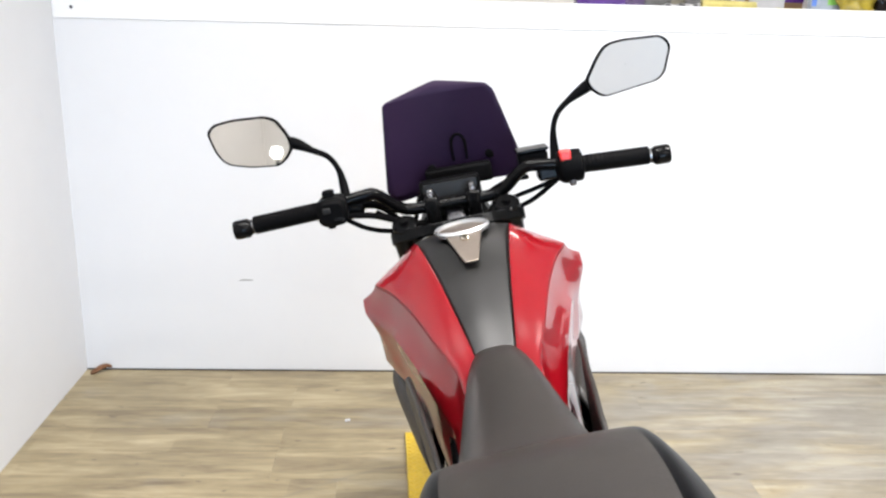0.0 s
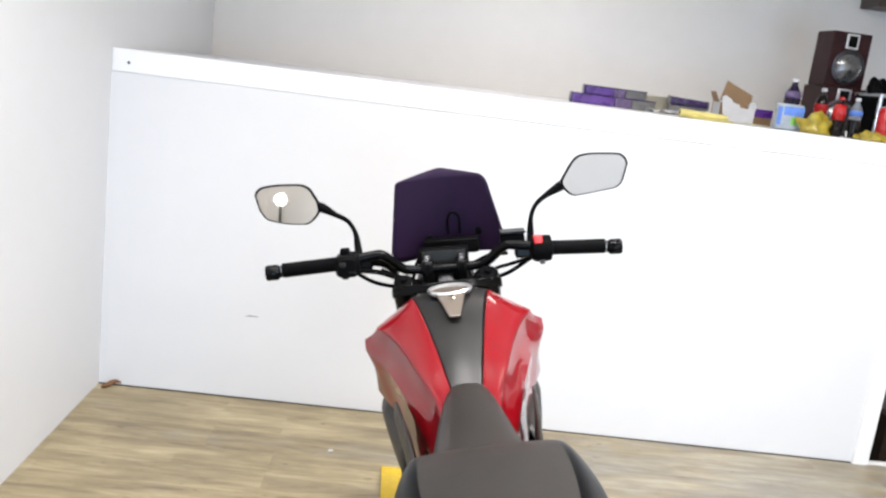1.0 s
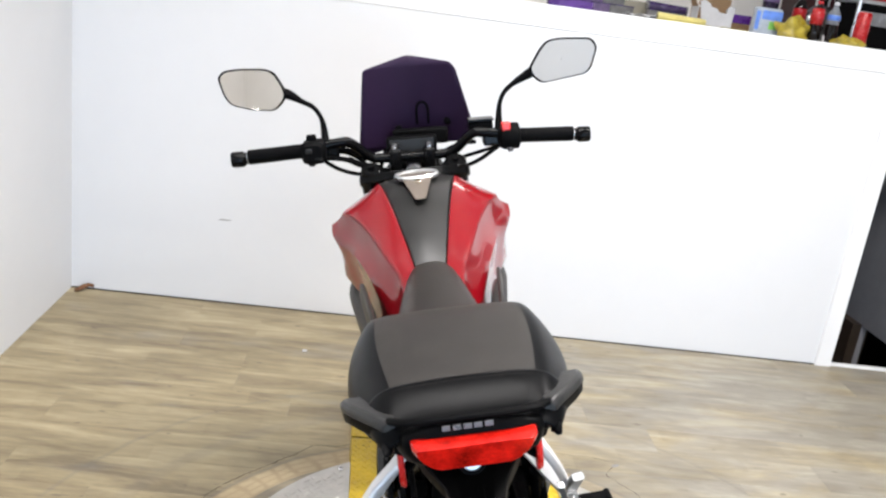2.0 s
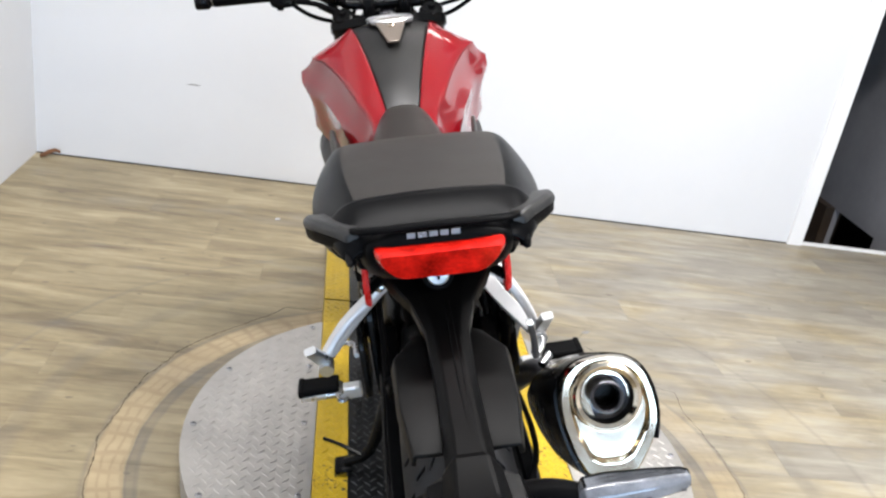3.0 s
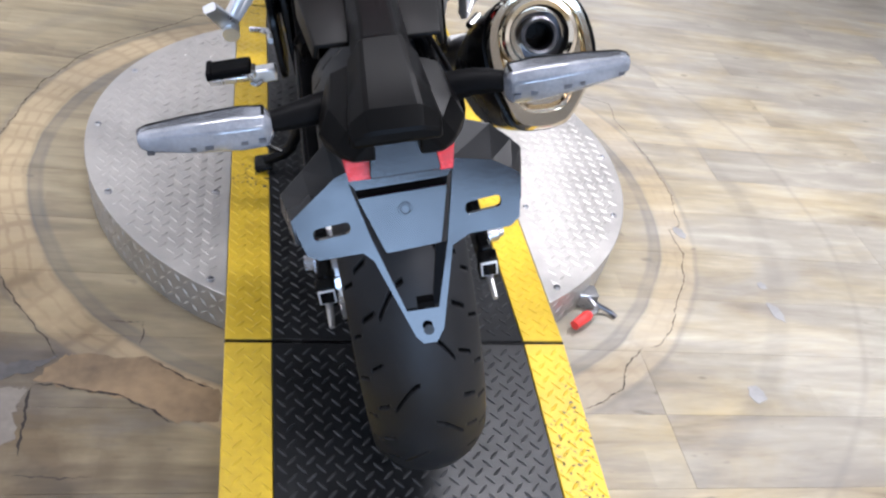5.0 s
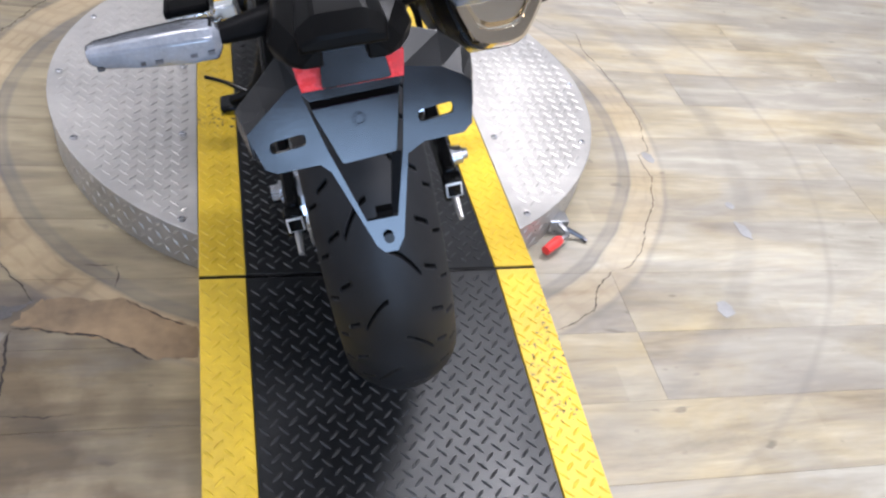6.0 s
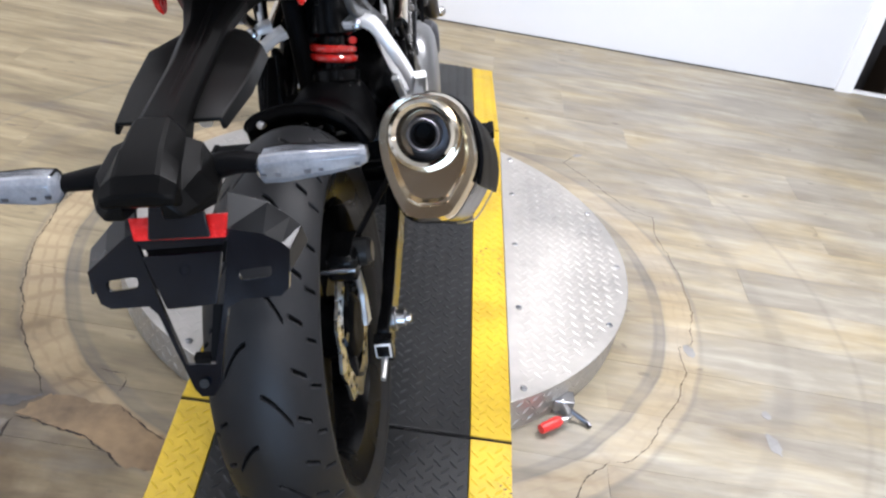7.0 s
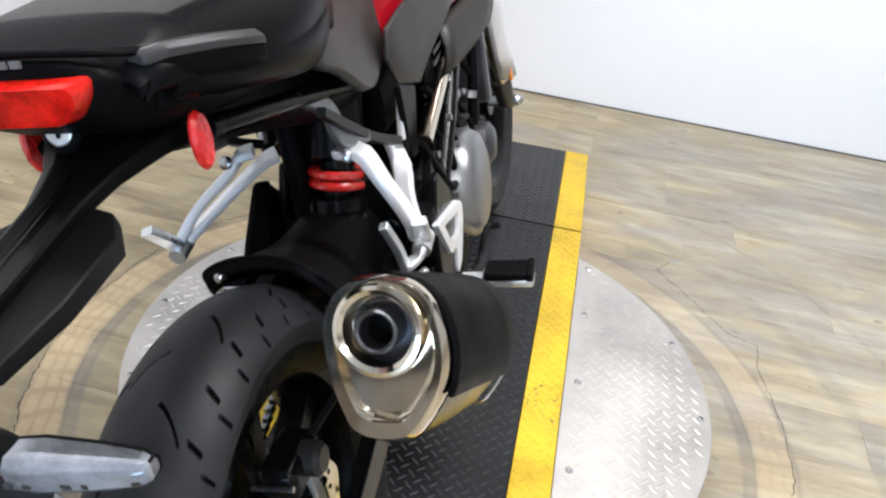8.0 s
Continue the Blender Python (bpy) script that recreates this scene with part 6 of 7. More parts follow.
        PS("side_marker", box(s * 0.128 - 0.004, s * 0.128 + 0.004, 1.252, 1.272, 0.385, 0.425), AMBER, "amber side reflector", bevel=0.003)
    PS("front_axle", lathe([(-0.130, 0.009), (-0.12, 0.014), (0.12, 0.014), (0.128, 0.011), (0.132, 0.006)], FW, (1, 0, 0), 14), STEEL, "steel front axle")
    rows = []
    for ang in (35, 55, 75, 95, 115, 132):
        t = radians(ang)
        r = 0.312
        c = Vector((0, FW[1] - r * math.cos(t), FW[2] + r * math.sin(t)))
        dn = Vector((0, math.cos(t), -math.sin(t)))
        rows.append([c + Vector((x, 0, 0)) + dn * k for x, k in ((-0.068, 0.05), (-0.060, 0.015), (-0.03, 0), (0.03, 0), (0.060, 0.015), (0.068, 0.05))])
    PS("front_fender", patch(rows), BLACK, "black front fender", solid=0.004, subsurf=1)
    PS("top_yoke", sheet(rounded([(-0.130, -0.020), (-0.060, -0.050), (0.060, -0.050), (0.130, -0.020), (0.128, 0.028), (0.04, 0.034), (-0.04, 0.034), (-0.128, 0.028)], 0.02), 0.022, fork_top + Vector((0, 0, -0.030)), (1, 0, 0), (0, 1, -0.4)), BLACKMET, "black top fork yoke", bevel=0.003)
    PS("stem_nut", lathe([(0, 0.017), (0.010, 0.017), (0.012, 0.010)], fork_top + Vector((0, -0.012, -0.004)), -fd, 6), STEEL, "steel stem nut")
    PS("ignition_barrel", lathe([(0, 0.018), (0.016, 0.017), (0.018, 0.0)], fork_top + Vector((0, 0.045, -0.01)), -fd, 20), DARKST, "ignition switch")
    PS("lower_yoke", box(-0.125, 0.125, 1.10, 1.16, 0.72, 0.755), BLACKMET, bevel=0.01)
    PS("headlight", lathe([(0, 0.05), (0.02, 0.078), (0.06, 0.084), (0.085, 0.070), (0.09, 0.0)], (0, 1.185, 0.835), (0, 1, -0.1), 32), BLACK, "round black headlight shell")

    # --- bars and everything on them ---
    bar_c = Vector((0.0, 1.045, 0.957))
    H = Matrix.Translation(bar_c) @ pose(0, 0, 0, 0, 1.9, -2.2)

    def PB(name, bm, mat, label="", parent=B, **k):
        bm.transform(H)
        return part(name, bm, mat, parent, label, **k)

    PB("handlebar", tube([(-0.395, 0.0, 0.002), (-0.25, 0.008, 0.010), (-0.165, 0.014, 0.019), (-0.140, 0.020, 0.016), (-0.105, 0.040, -0.018), (-0.080, 0.048, -0.030), (0, 0.050, -0.032), (0.080, 0.048, -0.030), (0.105, 0.040, -0.018), (0.140, 0.020, 0.016), (0.165, 0.014, 0.019), (0.25, 0.008, 0.010), (0.395, 0, 0.002)], 0.0115, 14, 5), BLACKMET, "black tubular handlebar")
    for s in (-1, 1):
        g = PB("grip", lathe([(0, 0.014), (0.002, 0.017), (0.122, 0.0165), (0.128, 0.019), (0.130, 0.0)], (s * 0.372, 0.0015, 0.003), (-s, 0.06, 0.03), 20), BLACK, "black rubber grip")
        ribs = bmesh.new()
        for k in range(14):
            lathe([(0, 0.0166), (0.0018, 0.0173), (0.0036, 0.0166)], (s * (0.364 - 0.008 * k), 0.002 + 0.0005 * k, 0.003 + 0.0003 * k), (-s, 0.06, 0.03), 16, cap=False, bm=ribs)
        PB("grip_ribbing", ribs, BLACK, parent=g)
        PB("bar_end", lathe([(0, 0.0), (0, 0.016), (0.004, 0.018), (0.026, 0.018), (0.030, 0.015), (0.033, 0.012), (0.036, 0.013)], (s * 0.409, 0, 0.0), (-s, 0.03, 0.01), 20), BLACKMET, "black bar-end weight")
        PB("bar_end_ring", lathe([(0, 0.0125), (0.004, 0.0125)], (s * 0.3745, 0.001, 0.002), (-s, 0.03, 0.01), 18), STEEL)
        cl = PB("bar_clamp", box(s * 0.040 - 0.014, s * 0.040 + 0.014, 0.028, 0.072, -0.066, -0.010), BLACKMET, "black handlebar clamp", bevel=0.008)
        for dy in (0.036, 0.064):
            PB("clamp_bolt", lathe([(0, 0.0065), (0.006, 0.0065), (0.008, 0.004)], (s * 0.040, dy, -0.010), (0, 0, 1), 10), STEEL, parent=cl)
        # levers
        PB("lever_blade", tube([(s * 0.185, 0.040, 0.000), (s * 0.24, 0.062, -0.006), (s * 0.30, 0.060, -0.010), (s * 0.375, 0.052, -0.014)], [0.008, 0.006, 0.006, 0.008], 8, 4, flat=0.7), BLACKMET if s > 0 else ALU, "hand lever")
        PB("lever_perch", box(*sorted((s * 0.165, s * 0.205)), 0.010, 0.048, -0.014, 0.016), BLACKMET, bevel=0.006)
        # mirrors
        yy = lambda x: 0.058 - (abs(x) - 0.28) * 0.55  # noqa: E731
        ol = [(-0.412, 0.186), (-0.401, 0.198), (-0.370, 0.200), (-0.315, 0.193), (-0.297, 0.182), (-0.281, 0.147), (-0.279, 0.124), (-0.291, 0.108), (-0.307, 0.097), (-0.355, 0.107), (-0.393, 0.123), (-0.405, 0.146)]
        orr = [(0.282, 0.149), (0.304, 0.190), (0.321, 0.212), (0.349, 0.217), (0.413, 0.215), (0.425, 0.197), (0.412, 0.150), (0.400, 0.137), (0.308, 0.116), (0.290, 0.132)]
        out = rounded(ol if s < 0 else orr, 0.014, 4)
        cx, cz = sum(p[0] for p in out) / len(out), sum(p[1] for p in out) / len(out)
        shell = [[Vector((cx + (x - cx) * f, yy(cx + (x - cx) * f) + d, cz + (z - cz) * f)) for x, z in out] for f, d in ((0.965, -0.0015), (1.0, 0.0), (1.01, 0.008), (0.93, 0.022), (0.70, 0.034), (0.30, 0.040))]
        mr = PB("mirror_shell", loft(shell), BLACK, "black mirror housing", bevel=0.0)
        glass = [[Vector((cx + (x - cx) * f, yy(cx + (x - cx) * f) - 0.0025, cz + (z - cz) * f)) for x, z in out] for f in (0.935, 0.01)]
        PB("mirror_glass", loft(glass, cap=False), MIRROR, "clean mirror glass", parent=mr, smooth=0)
        if s < 0:
            st = [(-0.305, 0.070, 0.140), (-0.274, 0.072, 0.129), (-0.245, 0.066, 0.112), (-0.218, 0.060, 0.096), (-0.203, 0.056, 0.070), (-0.199, 0.050, 0.040), (-0.197, 0.034, 0.012)]
        else:
            st = [(0.312, 0.066, 0.152), (0.282, 0.070, 0.137), (0.245, 0.064, 0.118), (0.222, 0.056, 0.100), (0.210, 0.050, 0.074), (0.206, 0.044, 0.040), (0.203, 0.030, 0.012)]
        PB("mirror_stem", tube(st, [0.013, 0.0115, 0.0062, 0.0055, 0.0055, 0.0085, 0.010], 12, 5), BLACK, "black mirror stem", parent=mr)
        PB("mirror_nut", lathe([(0, 0.010), (0.012, 0.010)], (st[-1][0], st[-1][1], 0.006), (0, 0, 1), 6), DARKST, parent=mr)
    sl = PB("left_switchgear", box(-0.246, -0.196, -0.024, 0.024, -0.016, 0.030), BLACK, "black left switch housing", bevel=0.009)
    PB("switch_button", box(-0.238, -0.222, -0.032, -0.022, 0.006, 0.018), GREYPL, "grey rocker switch", parent=sl, bevel=0.003)
    PB("switch_button", box(-0.222, -0.200, -0.030, -0.022, -0.012, 0.000), GREYPL, "grey horn button", parent=sl, bevel=0.003)
    PB("switch_button", lathe([(0, 0.008), (0.010, 0.007), (0.011, 0)], (-0.228, -0.010, -0.016), (0, -0.3, -1), 14), BLACK, parent=sl)
    sr = PB("right_switchgear", lathe([(0, 0.018), (0.004, 0.030), (0.036, 0.031), (0.046, 0.027), (0.054, 0.0)], (0.250, 0.006, 0.008), (-1, 0, 0), 24), BLACK, "black right switch housing", bevel=0.003)
    PB("kill_switch", box(0.206, 0.226, -0.020, 0.004, 0.024, 0.042), REDPL, "red engine stop switch", parent=sr, bevel=0.003)
    PB("start_button", lathe([(0, 0.007), (0.008, 0.006), (0.009, 0)], (0.224, -0.014, -0.016), (0, -0.5, -1), 12), DARKST, parent=sr)
    PB("switch_body", loft([ellipse_ring((-0.221, y, 0.006), hx, hz, 16, 3.5) for y, hx, hz in ((-0.030, 0.020, 0.018), (-0.022, 0.028, 0.026), (0.022, 0.028, 0.026), (0.030, 0.02, 0.018))]), BLACK, parent=sl)
    PB("switch_tab", box(-0.236, -0.214, -0.008, 0.012, 0.026, 0.044), BLACK, parent=sl, bevel=0.004)
    PB("clutch_perch", tube([(-0.205, 0.020, 0.010), (-0.170, 0.040, 0.002), (-0.130, 0.050, -0.014), (-0.105, 0.048, -0.030)], [0.014, 0.013, 0.009, 0.006], 10, 4), BLACKMET, "black clutch lever perch")
    PB("cable_boot", tube([(-0.150, 0.058, -0.030), (-0.120, 0.066, -0.048), (-0.080, 0.064, -0.060)], [0.008, 0.007, 0.006], 10, 4), BLACK, "rubber cable boot")
    for k, pts in enumerate(([(-0.215, 0.02, -0.012), (-0.17, 0.02, -0.044), (-0.12, 0.03, -0.062), (-0.06, 0.07, -0.075)], [(0.15, 0.06, -0.01), (0.11, 0.095, -0.02), (0.06, 0.11, -0.045), (0.0, 0.105, -0.07)], [(0.20, 0.03, -0.02), (0.15, 0.05, -0.055), (0.09, 0.08, -0.08), (0.02, 0.08, -0.10)], [(-0.075, 0.05, -0.05), (-0.06, 0.10, -0.02), (-0.03, 0.13, -0.03), (0.02, 0.13, -0.06)])):
        PB("control_cable", tube(pts, 0.0048, 8), BLACK, "black control cable")
    PB("meter_stay", box(-0.050, 0.062, 0.070, 0.128, -0.072, -0.046), BLACKMET, "black instrument stay", bevel=0.006)
    rs = PB("fluid_reservoir", box(0.135, 0.192, 0.034, 0.072, 0.012, 0.040), BLACK, "black brake fluid reservoir", bevel=0.006)
    PB("reservoir_lid", box(0.133, 0.194, 0.032, 0.074, 0.0405, 0.046), BLACKMET, parent=rs, bevel=0.002)
    PB("brake_line", tube([(0.150, 0.050, 0.012), (0.120, 0.075, -0.005), (0.085, 0.090, -0.050), (0.04, 0.09, -0.12)], 0.005, 8), BLACK, "black brake line")
    PB("clutch_cable", tube([(-0.185, 0.040, 0.000), (-0.14, 0.060, -0.020), (-0.10, 0.030, -0.045), (-0.04, 0.05, -0.10)], 0.0045, 8), BLACK, "black clutch cable")
    PB("throttle_cable", tube([(0.215, 0.016, -0.012), (0.16, 0.030, -0.028), (0.10, 0.050, -0.050), (0.05, 0.07, -0.10)], 0.0045, 8), BLACK, "black throttle cable")
    PB("wiring_loom", tube([(-0.20, 0.0, -0.010), (-0.15, 0.006, -0.020), (-0.09, 0.030, -0.050), (0.0, 0.06, -0.075)], 0.006, 8), BLACK)
    meter = PB("instrument", box(-0.060, 0.060, 0.078, 0.108, -0.045, 0.010), BLACK, "black instrument pod", bevel=0.008)
    PB("meter_face", box(-0.052, 0.052, 0.0765, 0.079, -0.035, 0.004), SATIN, parent=meter)
    # windscreen: a smoked sheet leaning back, with a moulded loop at its foot
    sc = [(-0.106, 0.158), (-0.100, 0.164), (-0.004, 0.189), (0.006, 0.190), (0.103, 0.170), (0.111, 0.164), (0.119, 0.152), (0.162, -0.012), (0.156, -0.018), (0.142, -0.030), (-0.106, -0.048), (-0.118, -0.038), (-0.130, -0.020)]
    bm = bmesh.new()
    bm.faces.new([bm.verts.new((x, 0, z)) for x, z in rounded(sc, 0.007, 3)])
    for k in range(21):
        bmesh.ops.bisect_plane(bm, geom=bm.verts[:] + bm.edges[:] + bm.faces[:], plane_co=(-0.1286 + 0.0143 * k, 0, 0), plane_no=(1, 0, 0))
    for k in range(10):
        bmesh.ops.bisect_plane(bm, geom=bm.verts[:] + bm.edges[:] + bm.faces[:], plane_co=(0, 0, -0.03 + 0.0213 * k), plane_no=(0, 0, 1))
    for q in bm.verts:
        q.co.y = 0.225 - 0.22 * q.co.z - 2.2 * (q.co.x - 0.01) ** 2
    PB("windscreen", bm, SCREEN, "dark smoked purple-tinted windscreen", solid=0.003)
    PB("screen_loop", tube([(0.018, 0.206, 0.018), (0.018, 0.197, 0.056), (0.026, 0.193, 0.072), (0.038, 0.192, 0.072), (0.046, 0.196, 0.056), (0.046, 0.205, 0.018)], 0.003, 8, 4), BLACK, "moulded loop on the screen foot")
    PB("screen_bracket", box(-0.046, 0.092, 0.176, 0.206, -0.03, 0.010), BLACK, bevel=0.006)
    for x, z in ((-0.030, 0.008), (0.094, 0.022)):
        PB("screen_bolt", lathe([(0, 0.010), (0.008, 0.010), (0.010, 0.006)], (x, 0.208, z), (0, -1, 0), 14), BLACK, "black screen bolt")
    # the lower half of the machine stands a little more upright than the tail
    fix = Matrix.Translation((0, 0, 0.85)) @ pose(0, 0, 0, 0, -2.06, 0) @ Matrix.Translation((0, 0, -0.85))
    low = ("rear_tyre rear_rim hub_cover brake_disc disc_drilling disc_carrier brake_caliper caliper_piston caliper_bracket caliper_pin brake_hose swingarm swingarm_bridge chain chain_adjuster "
           "peg_hinge peg_tip adjuster_frame adjuster_recess peg_bracket peg_spring adjuster_bolt axle_nut rear_sprocket chain_guard inner_fender fender_lip fender_blade fender_bolt inner_guard pillion_hanger hanger_brace pillion_peg peg_pivot hanger_bolt rider_peg_mount rider_peg "
           "peg_base peg_plate gear_lever side_stand stand_foot stand_tang frame_tube pivot_plate crankcase clutch_cover cover_bolt water_pump alternator_cover cylinder cooling_fin cylinder_head radiator "
           "air_box battery_box hose engine_bolt wiring hose_clamp throttle_body brake_light_switch belly_pan front_tyre front_rim front_disc fork_leg fork_slider fork_foot fork_guard side_marker front_axle front_fender").split()
    for ob in B.children_recursive:
        if ob.name.split(".")[0] in low:
            ob.data.transform(fix)
    return B


FLOOR = build_room()
build_lights()
build_stand()
build_bike()


# ---- floor damage ----
CRACK = material("crack_shadow", (0.035, 0.030, 0.028), 0.9, spec=0.1)
PATCHG = material("bared_screed", (0.25, 0.245, 0.24), 0.8, 0, 0.2, 18, bump=0.3)


def crack(points, wide, seed, label):
    """A thin broken line in the floor, from x, y points."""
    rng = random.Random(seed)
    line = [Vector((x, y, 0)) for x, y in points]
    fine = []
    for p, q in zip(line, line[1:]):
        n = max(1, int((q - p).length / 0.006))
        fine += [p.lerp(q, k / n) for k in range(n)]
    bm = bmesh.new()
    rows, drift = [], 0.0
    for i, p in enumerate(fine):
        d = fine[min(i + 1, len(fine) - 1)] - fine[max(i - 1, 0)]
        s = Vector((-d.y, d.x, 0)).normalized()
        drift = drift * 0.8 + rng.uniform(-0.0022, 0.0022)
        w = 0.72 * wide * rng.uniform(0.2, 1.0) * min(1, i / 4, (len(fine) - 1 - i) / 4 + 0.05)
        c = p + s * drift
        rows.append((bm.verts.new((*(c - s * w).xy, 0.0009)), bm.verts.new((*(c + s * w).xy, 0.0009))))
    for a, b in zip(rows, rows[1:]):
        bm.faces.new((a[0], b[0], b[1], a[1]))
    ob = part("floor_crack", bm, CRACK, None, smooth=0)
    return tagged(ob, label, "floor crack", "cracks in the floor", "structure")


def polar(rows):
    return [(DISC_X + r * math.cos(radians(a)), DISC_Y + r * math.sin(radians(a))) for a, r in rows]


def build_cracks():
    ringed = "dark broken crack curving round the turntable in the planks"
    crack(polar([(104, 0.775), (114, 0.781), (119, 0.812), (132, 0.776), (145, 0.784), (158, 0.774), (176, 0.763), (188, 0.759), (200, 0.759), (212, 0.763), (219, 0.763), (226, 0.78)]), 0.0022, 1, ringed)
    crack(polar([(66, 0.84), (58, 0.895), (53, 0.918)]), 0.0014, 2, ringed)
    crack(polar([(53, 0.918), (53, 0.825), (44, 0.80), (33, 0.794), (29, 0.840), (24, 0.79), (9, 0.767), (359, 0.757), (349, 0.740), (347, 0.714), (344, 0.718), (341, 0.738), (333, 0.738), (320, 0.743), (315, 0.741), (313, 0.722)]), 0.0017, 3, ringed)
    crack(polar([(313, 0.722), (307, 0.722), (303, 0.750), (299, 0.752), (295, 0.748)]), 0.0023, 4, ringed)
    torn = "dark torn edge of a lifted floor plank"
    crack([(-0.538, 0.074), (-0.500, 0.072), (-0.460, 0.062), (-0.420, 0.056), (-0.392, 0.045), (-0.350, 0.016), (-0.318, -0.004)], 0.0036, 5, torn)
    crack([(-0.538, 0.074), (-0.536, 0.0), (-0.534, -0.065)], 0.0042, 6, torn)
    crack([(-0.450, 0.214), (-0.410, 0.216), (-0.386, 0.214)], 0.0024, 7, torn)
    crack([(-0.386, 0.214), (-0.384, 0.150)], 0.0024, 8, torn)
    crack([(-0.372, 0.131), (-0.311, 0.086), (-0.258, 0.061)], 0.0028, 9, torn)
    crack([(-0.54, -0.09), (-0.47, -0.10), (-0.42, -0.095)], 0.0016, 10, torn)
    for k, (x, y, sx, sy, t) in enumerate(((0.872, 0.262, 0.014, 0.030, 8), (0.880, 0.345, 0.011, 0.012, 0), (0.715, 0.040, 0.020, 0.024, -30), (0.752, 0.520, 0.014, 0.022, 5), (0.58, 1.405, 0.02, 0.008, 25))):
        rng = random.Random(40 + k)
        ring = []
        for i in range(14):
            a = 2 * math.pi * i / 14
            f = rng.uniform(0.75, 1.1)
            ring.append((sx * f * math.cos(a), sy * f * math.sin(a)))
        ob = part("floor_chip", sheet(ring, 0.0008, (0, 0, 0.0004), (1, 0, 0), (0, 1, 0)), PATCHG, None, smooth=0)
        ob.matrix_world = pose(x, y, 0, 0, 0, t)
        tagged(ob, "pale grey chip where the plank surface is worn away", "floor chip", "chips in the floor", "structure")


def torn_patch(points, mat, label, seed):
    """A ragged thin layer on the floor, where the plank above it has gone."""
    rng = random.Random(seed)
    ring = []
    for i, (x, y) in enumerate(points):
        x1, y1 = points[(i + 1) % len(points)]
        for k in range(6):
            f = k / 6
            ring.append((x + (x1 - x) * f + rng.uniform(-0.004, 0.004), y + (y1 - y) * f + rng.uniform(-0.004, 0.004)))
    ob = part("floor_patch", sheet(ring, 0.0005, (0, 0, 0.0003), (1, 0, 0), (0, 1, 0)), mat, None, smooth=0)
    tagged(ob, label, "floor patch", "torn floor", "structure")


BACKING = material("tan_plank_backing", (0.160, 0.106, 0.055), 0.60, 0, 0.55, 6, bump=0.4)
SCREED = material("pale_screed", (0.155, 0.135, 0.115), 0.85, 0, 0.35, 9, bump=0.35)
GLUE = material("dark_glue_stain", (0.060, 0.056, 0.055), 0.7, 0, 0.5, 14, bump=0.4)
torn_patch([(-0.536, 0.083), (-0.508, 0.131), (-0.488, 0.140), (-0.427, 0.132), (-0.378, 0.131), (-0.311, 0.086), (-0.258, 0.061), (-0.256, 0.002), (-0.320, -0.004), (-0.392, 0.045), (-0.460, 0.062)], BACKING, "bare tan backing where planks are torn away", 3)
torn_patch([(-0.70, 0.040), (-0.62, 0.060), (-0.560, 0.070), (-0.545, 0.066), (-0.552, 0.02), (-0.54, -0.03), (-0.62, -0.06), (-0.72, -0.04)], SCREED, "pale bare screed beside the torn planks", 4)
torn_patch([(-0.66, 0.085), (-0.584, 0.085), (-0.540, 0.105), (-0.507, 0.132), (-0.560, 0.124), (-0.590, 0.118), (-0.66, 0.125)], GLUE, "dark glue stain at the torn plank edge", 5)
build_cracks()

# ---- clutter on the ledge ----
PURPLE = material("purple_film", (0.095, 0.026, 0.25), 0.30, 0, 0.4, 14, coat=0.3)
FADED = material("thin_purple_film", (0.13, 0.085, 0.20), 0.28, 0, 0.5, 16, coat=0.3)
PURPLED = material("dark_purple_film", (0.032, 0.014, 0.085), 0.28, 0, 0.5, 24, coat=0.4)
PACK = material("pale_blue_pack", (0.36, 0.41, 0.48), 0.35, 0, 0.3, 18)
CLEAR = material("cloudy_clear_plastic", (0.17, 0.168, 0.172), 0.25, 0, 0.4, 18, coat=0.3)
CREAM = material("cream_card", (0.30, 0.275, 0.215), 0.6, 0, 0.2, 16)
YPAPER = material("yellow_paper", (0.60, 0.53, 0.19), 0.55, 0, 0.2, 22, bump=0.3)
YBAG = material("yellow_plastic_bag", (0.34, 0.26, 0.022), 0.4, 0, 0.5, 26, bump=0.4, coat=0.3)
WPAPER = material("white_card", (0.52, 0.52, 0.53), 0.6, 0, 0.1, 12)
KRAFT = material("brown_cardboard", (0.27, 0.165, 0.085), 0.8, 0, 0.15, 16, bump=0.2)
BURG = material("burgundy_wood_veneer", (0.028, 0.0075, 0.009), 0.45, 0, 0.4, 12, spec=0.2)
CONE = material("grey_speaker_cone", (0.20, 0.20, 0.20), 0.30, 0.8, 0.2, 20)
COLA = material("dark_cola", (0.005, 0.003, 0.003), 0.15, 0, 0.2, 10, spec=0.3)
GRAPE = material("dark_purple_drink", (0.012, 0.006, 0.022), 0.15, 0, 0.2, 10, spec=0.4)
PET = material("clear_bottle", (0.26, 0.28, 0.31), 0.12, 0, 0.25, 14, coat=0.4, trans=0.4)
LBLUE = material("blue_label", (0.10, 0.22, 0.62), 0.35, 0, 0.3, 30)
LGREEN = material("green_label", (0.25, 0.60, 0.12), 0.4, 0, 0.2, 30)
LRED = material("red_label", (0.42, 0.012, 0.014), 0.3, 0, 0.2, 30)
SCUFF = material("grey_scuff", (0.33, 0.33, 0.33), 0.7, 0, 0.5, 40)
LEAF = material("dry_leaf", (0.20, 0.09, 0.04), 0.8, 0, 0.4, 40)


def on_ledge(x, y, z=0.0, turn=0.0):
    return ROOM @ pose(x, y, LEDGE_Z + z - 0.002, 0, 0, turn)


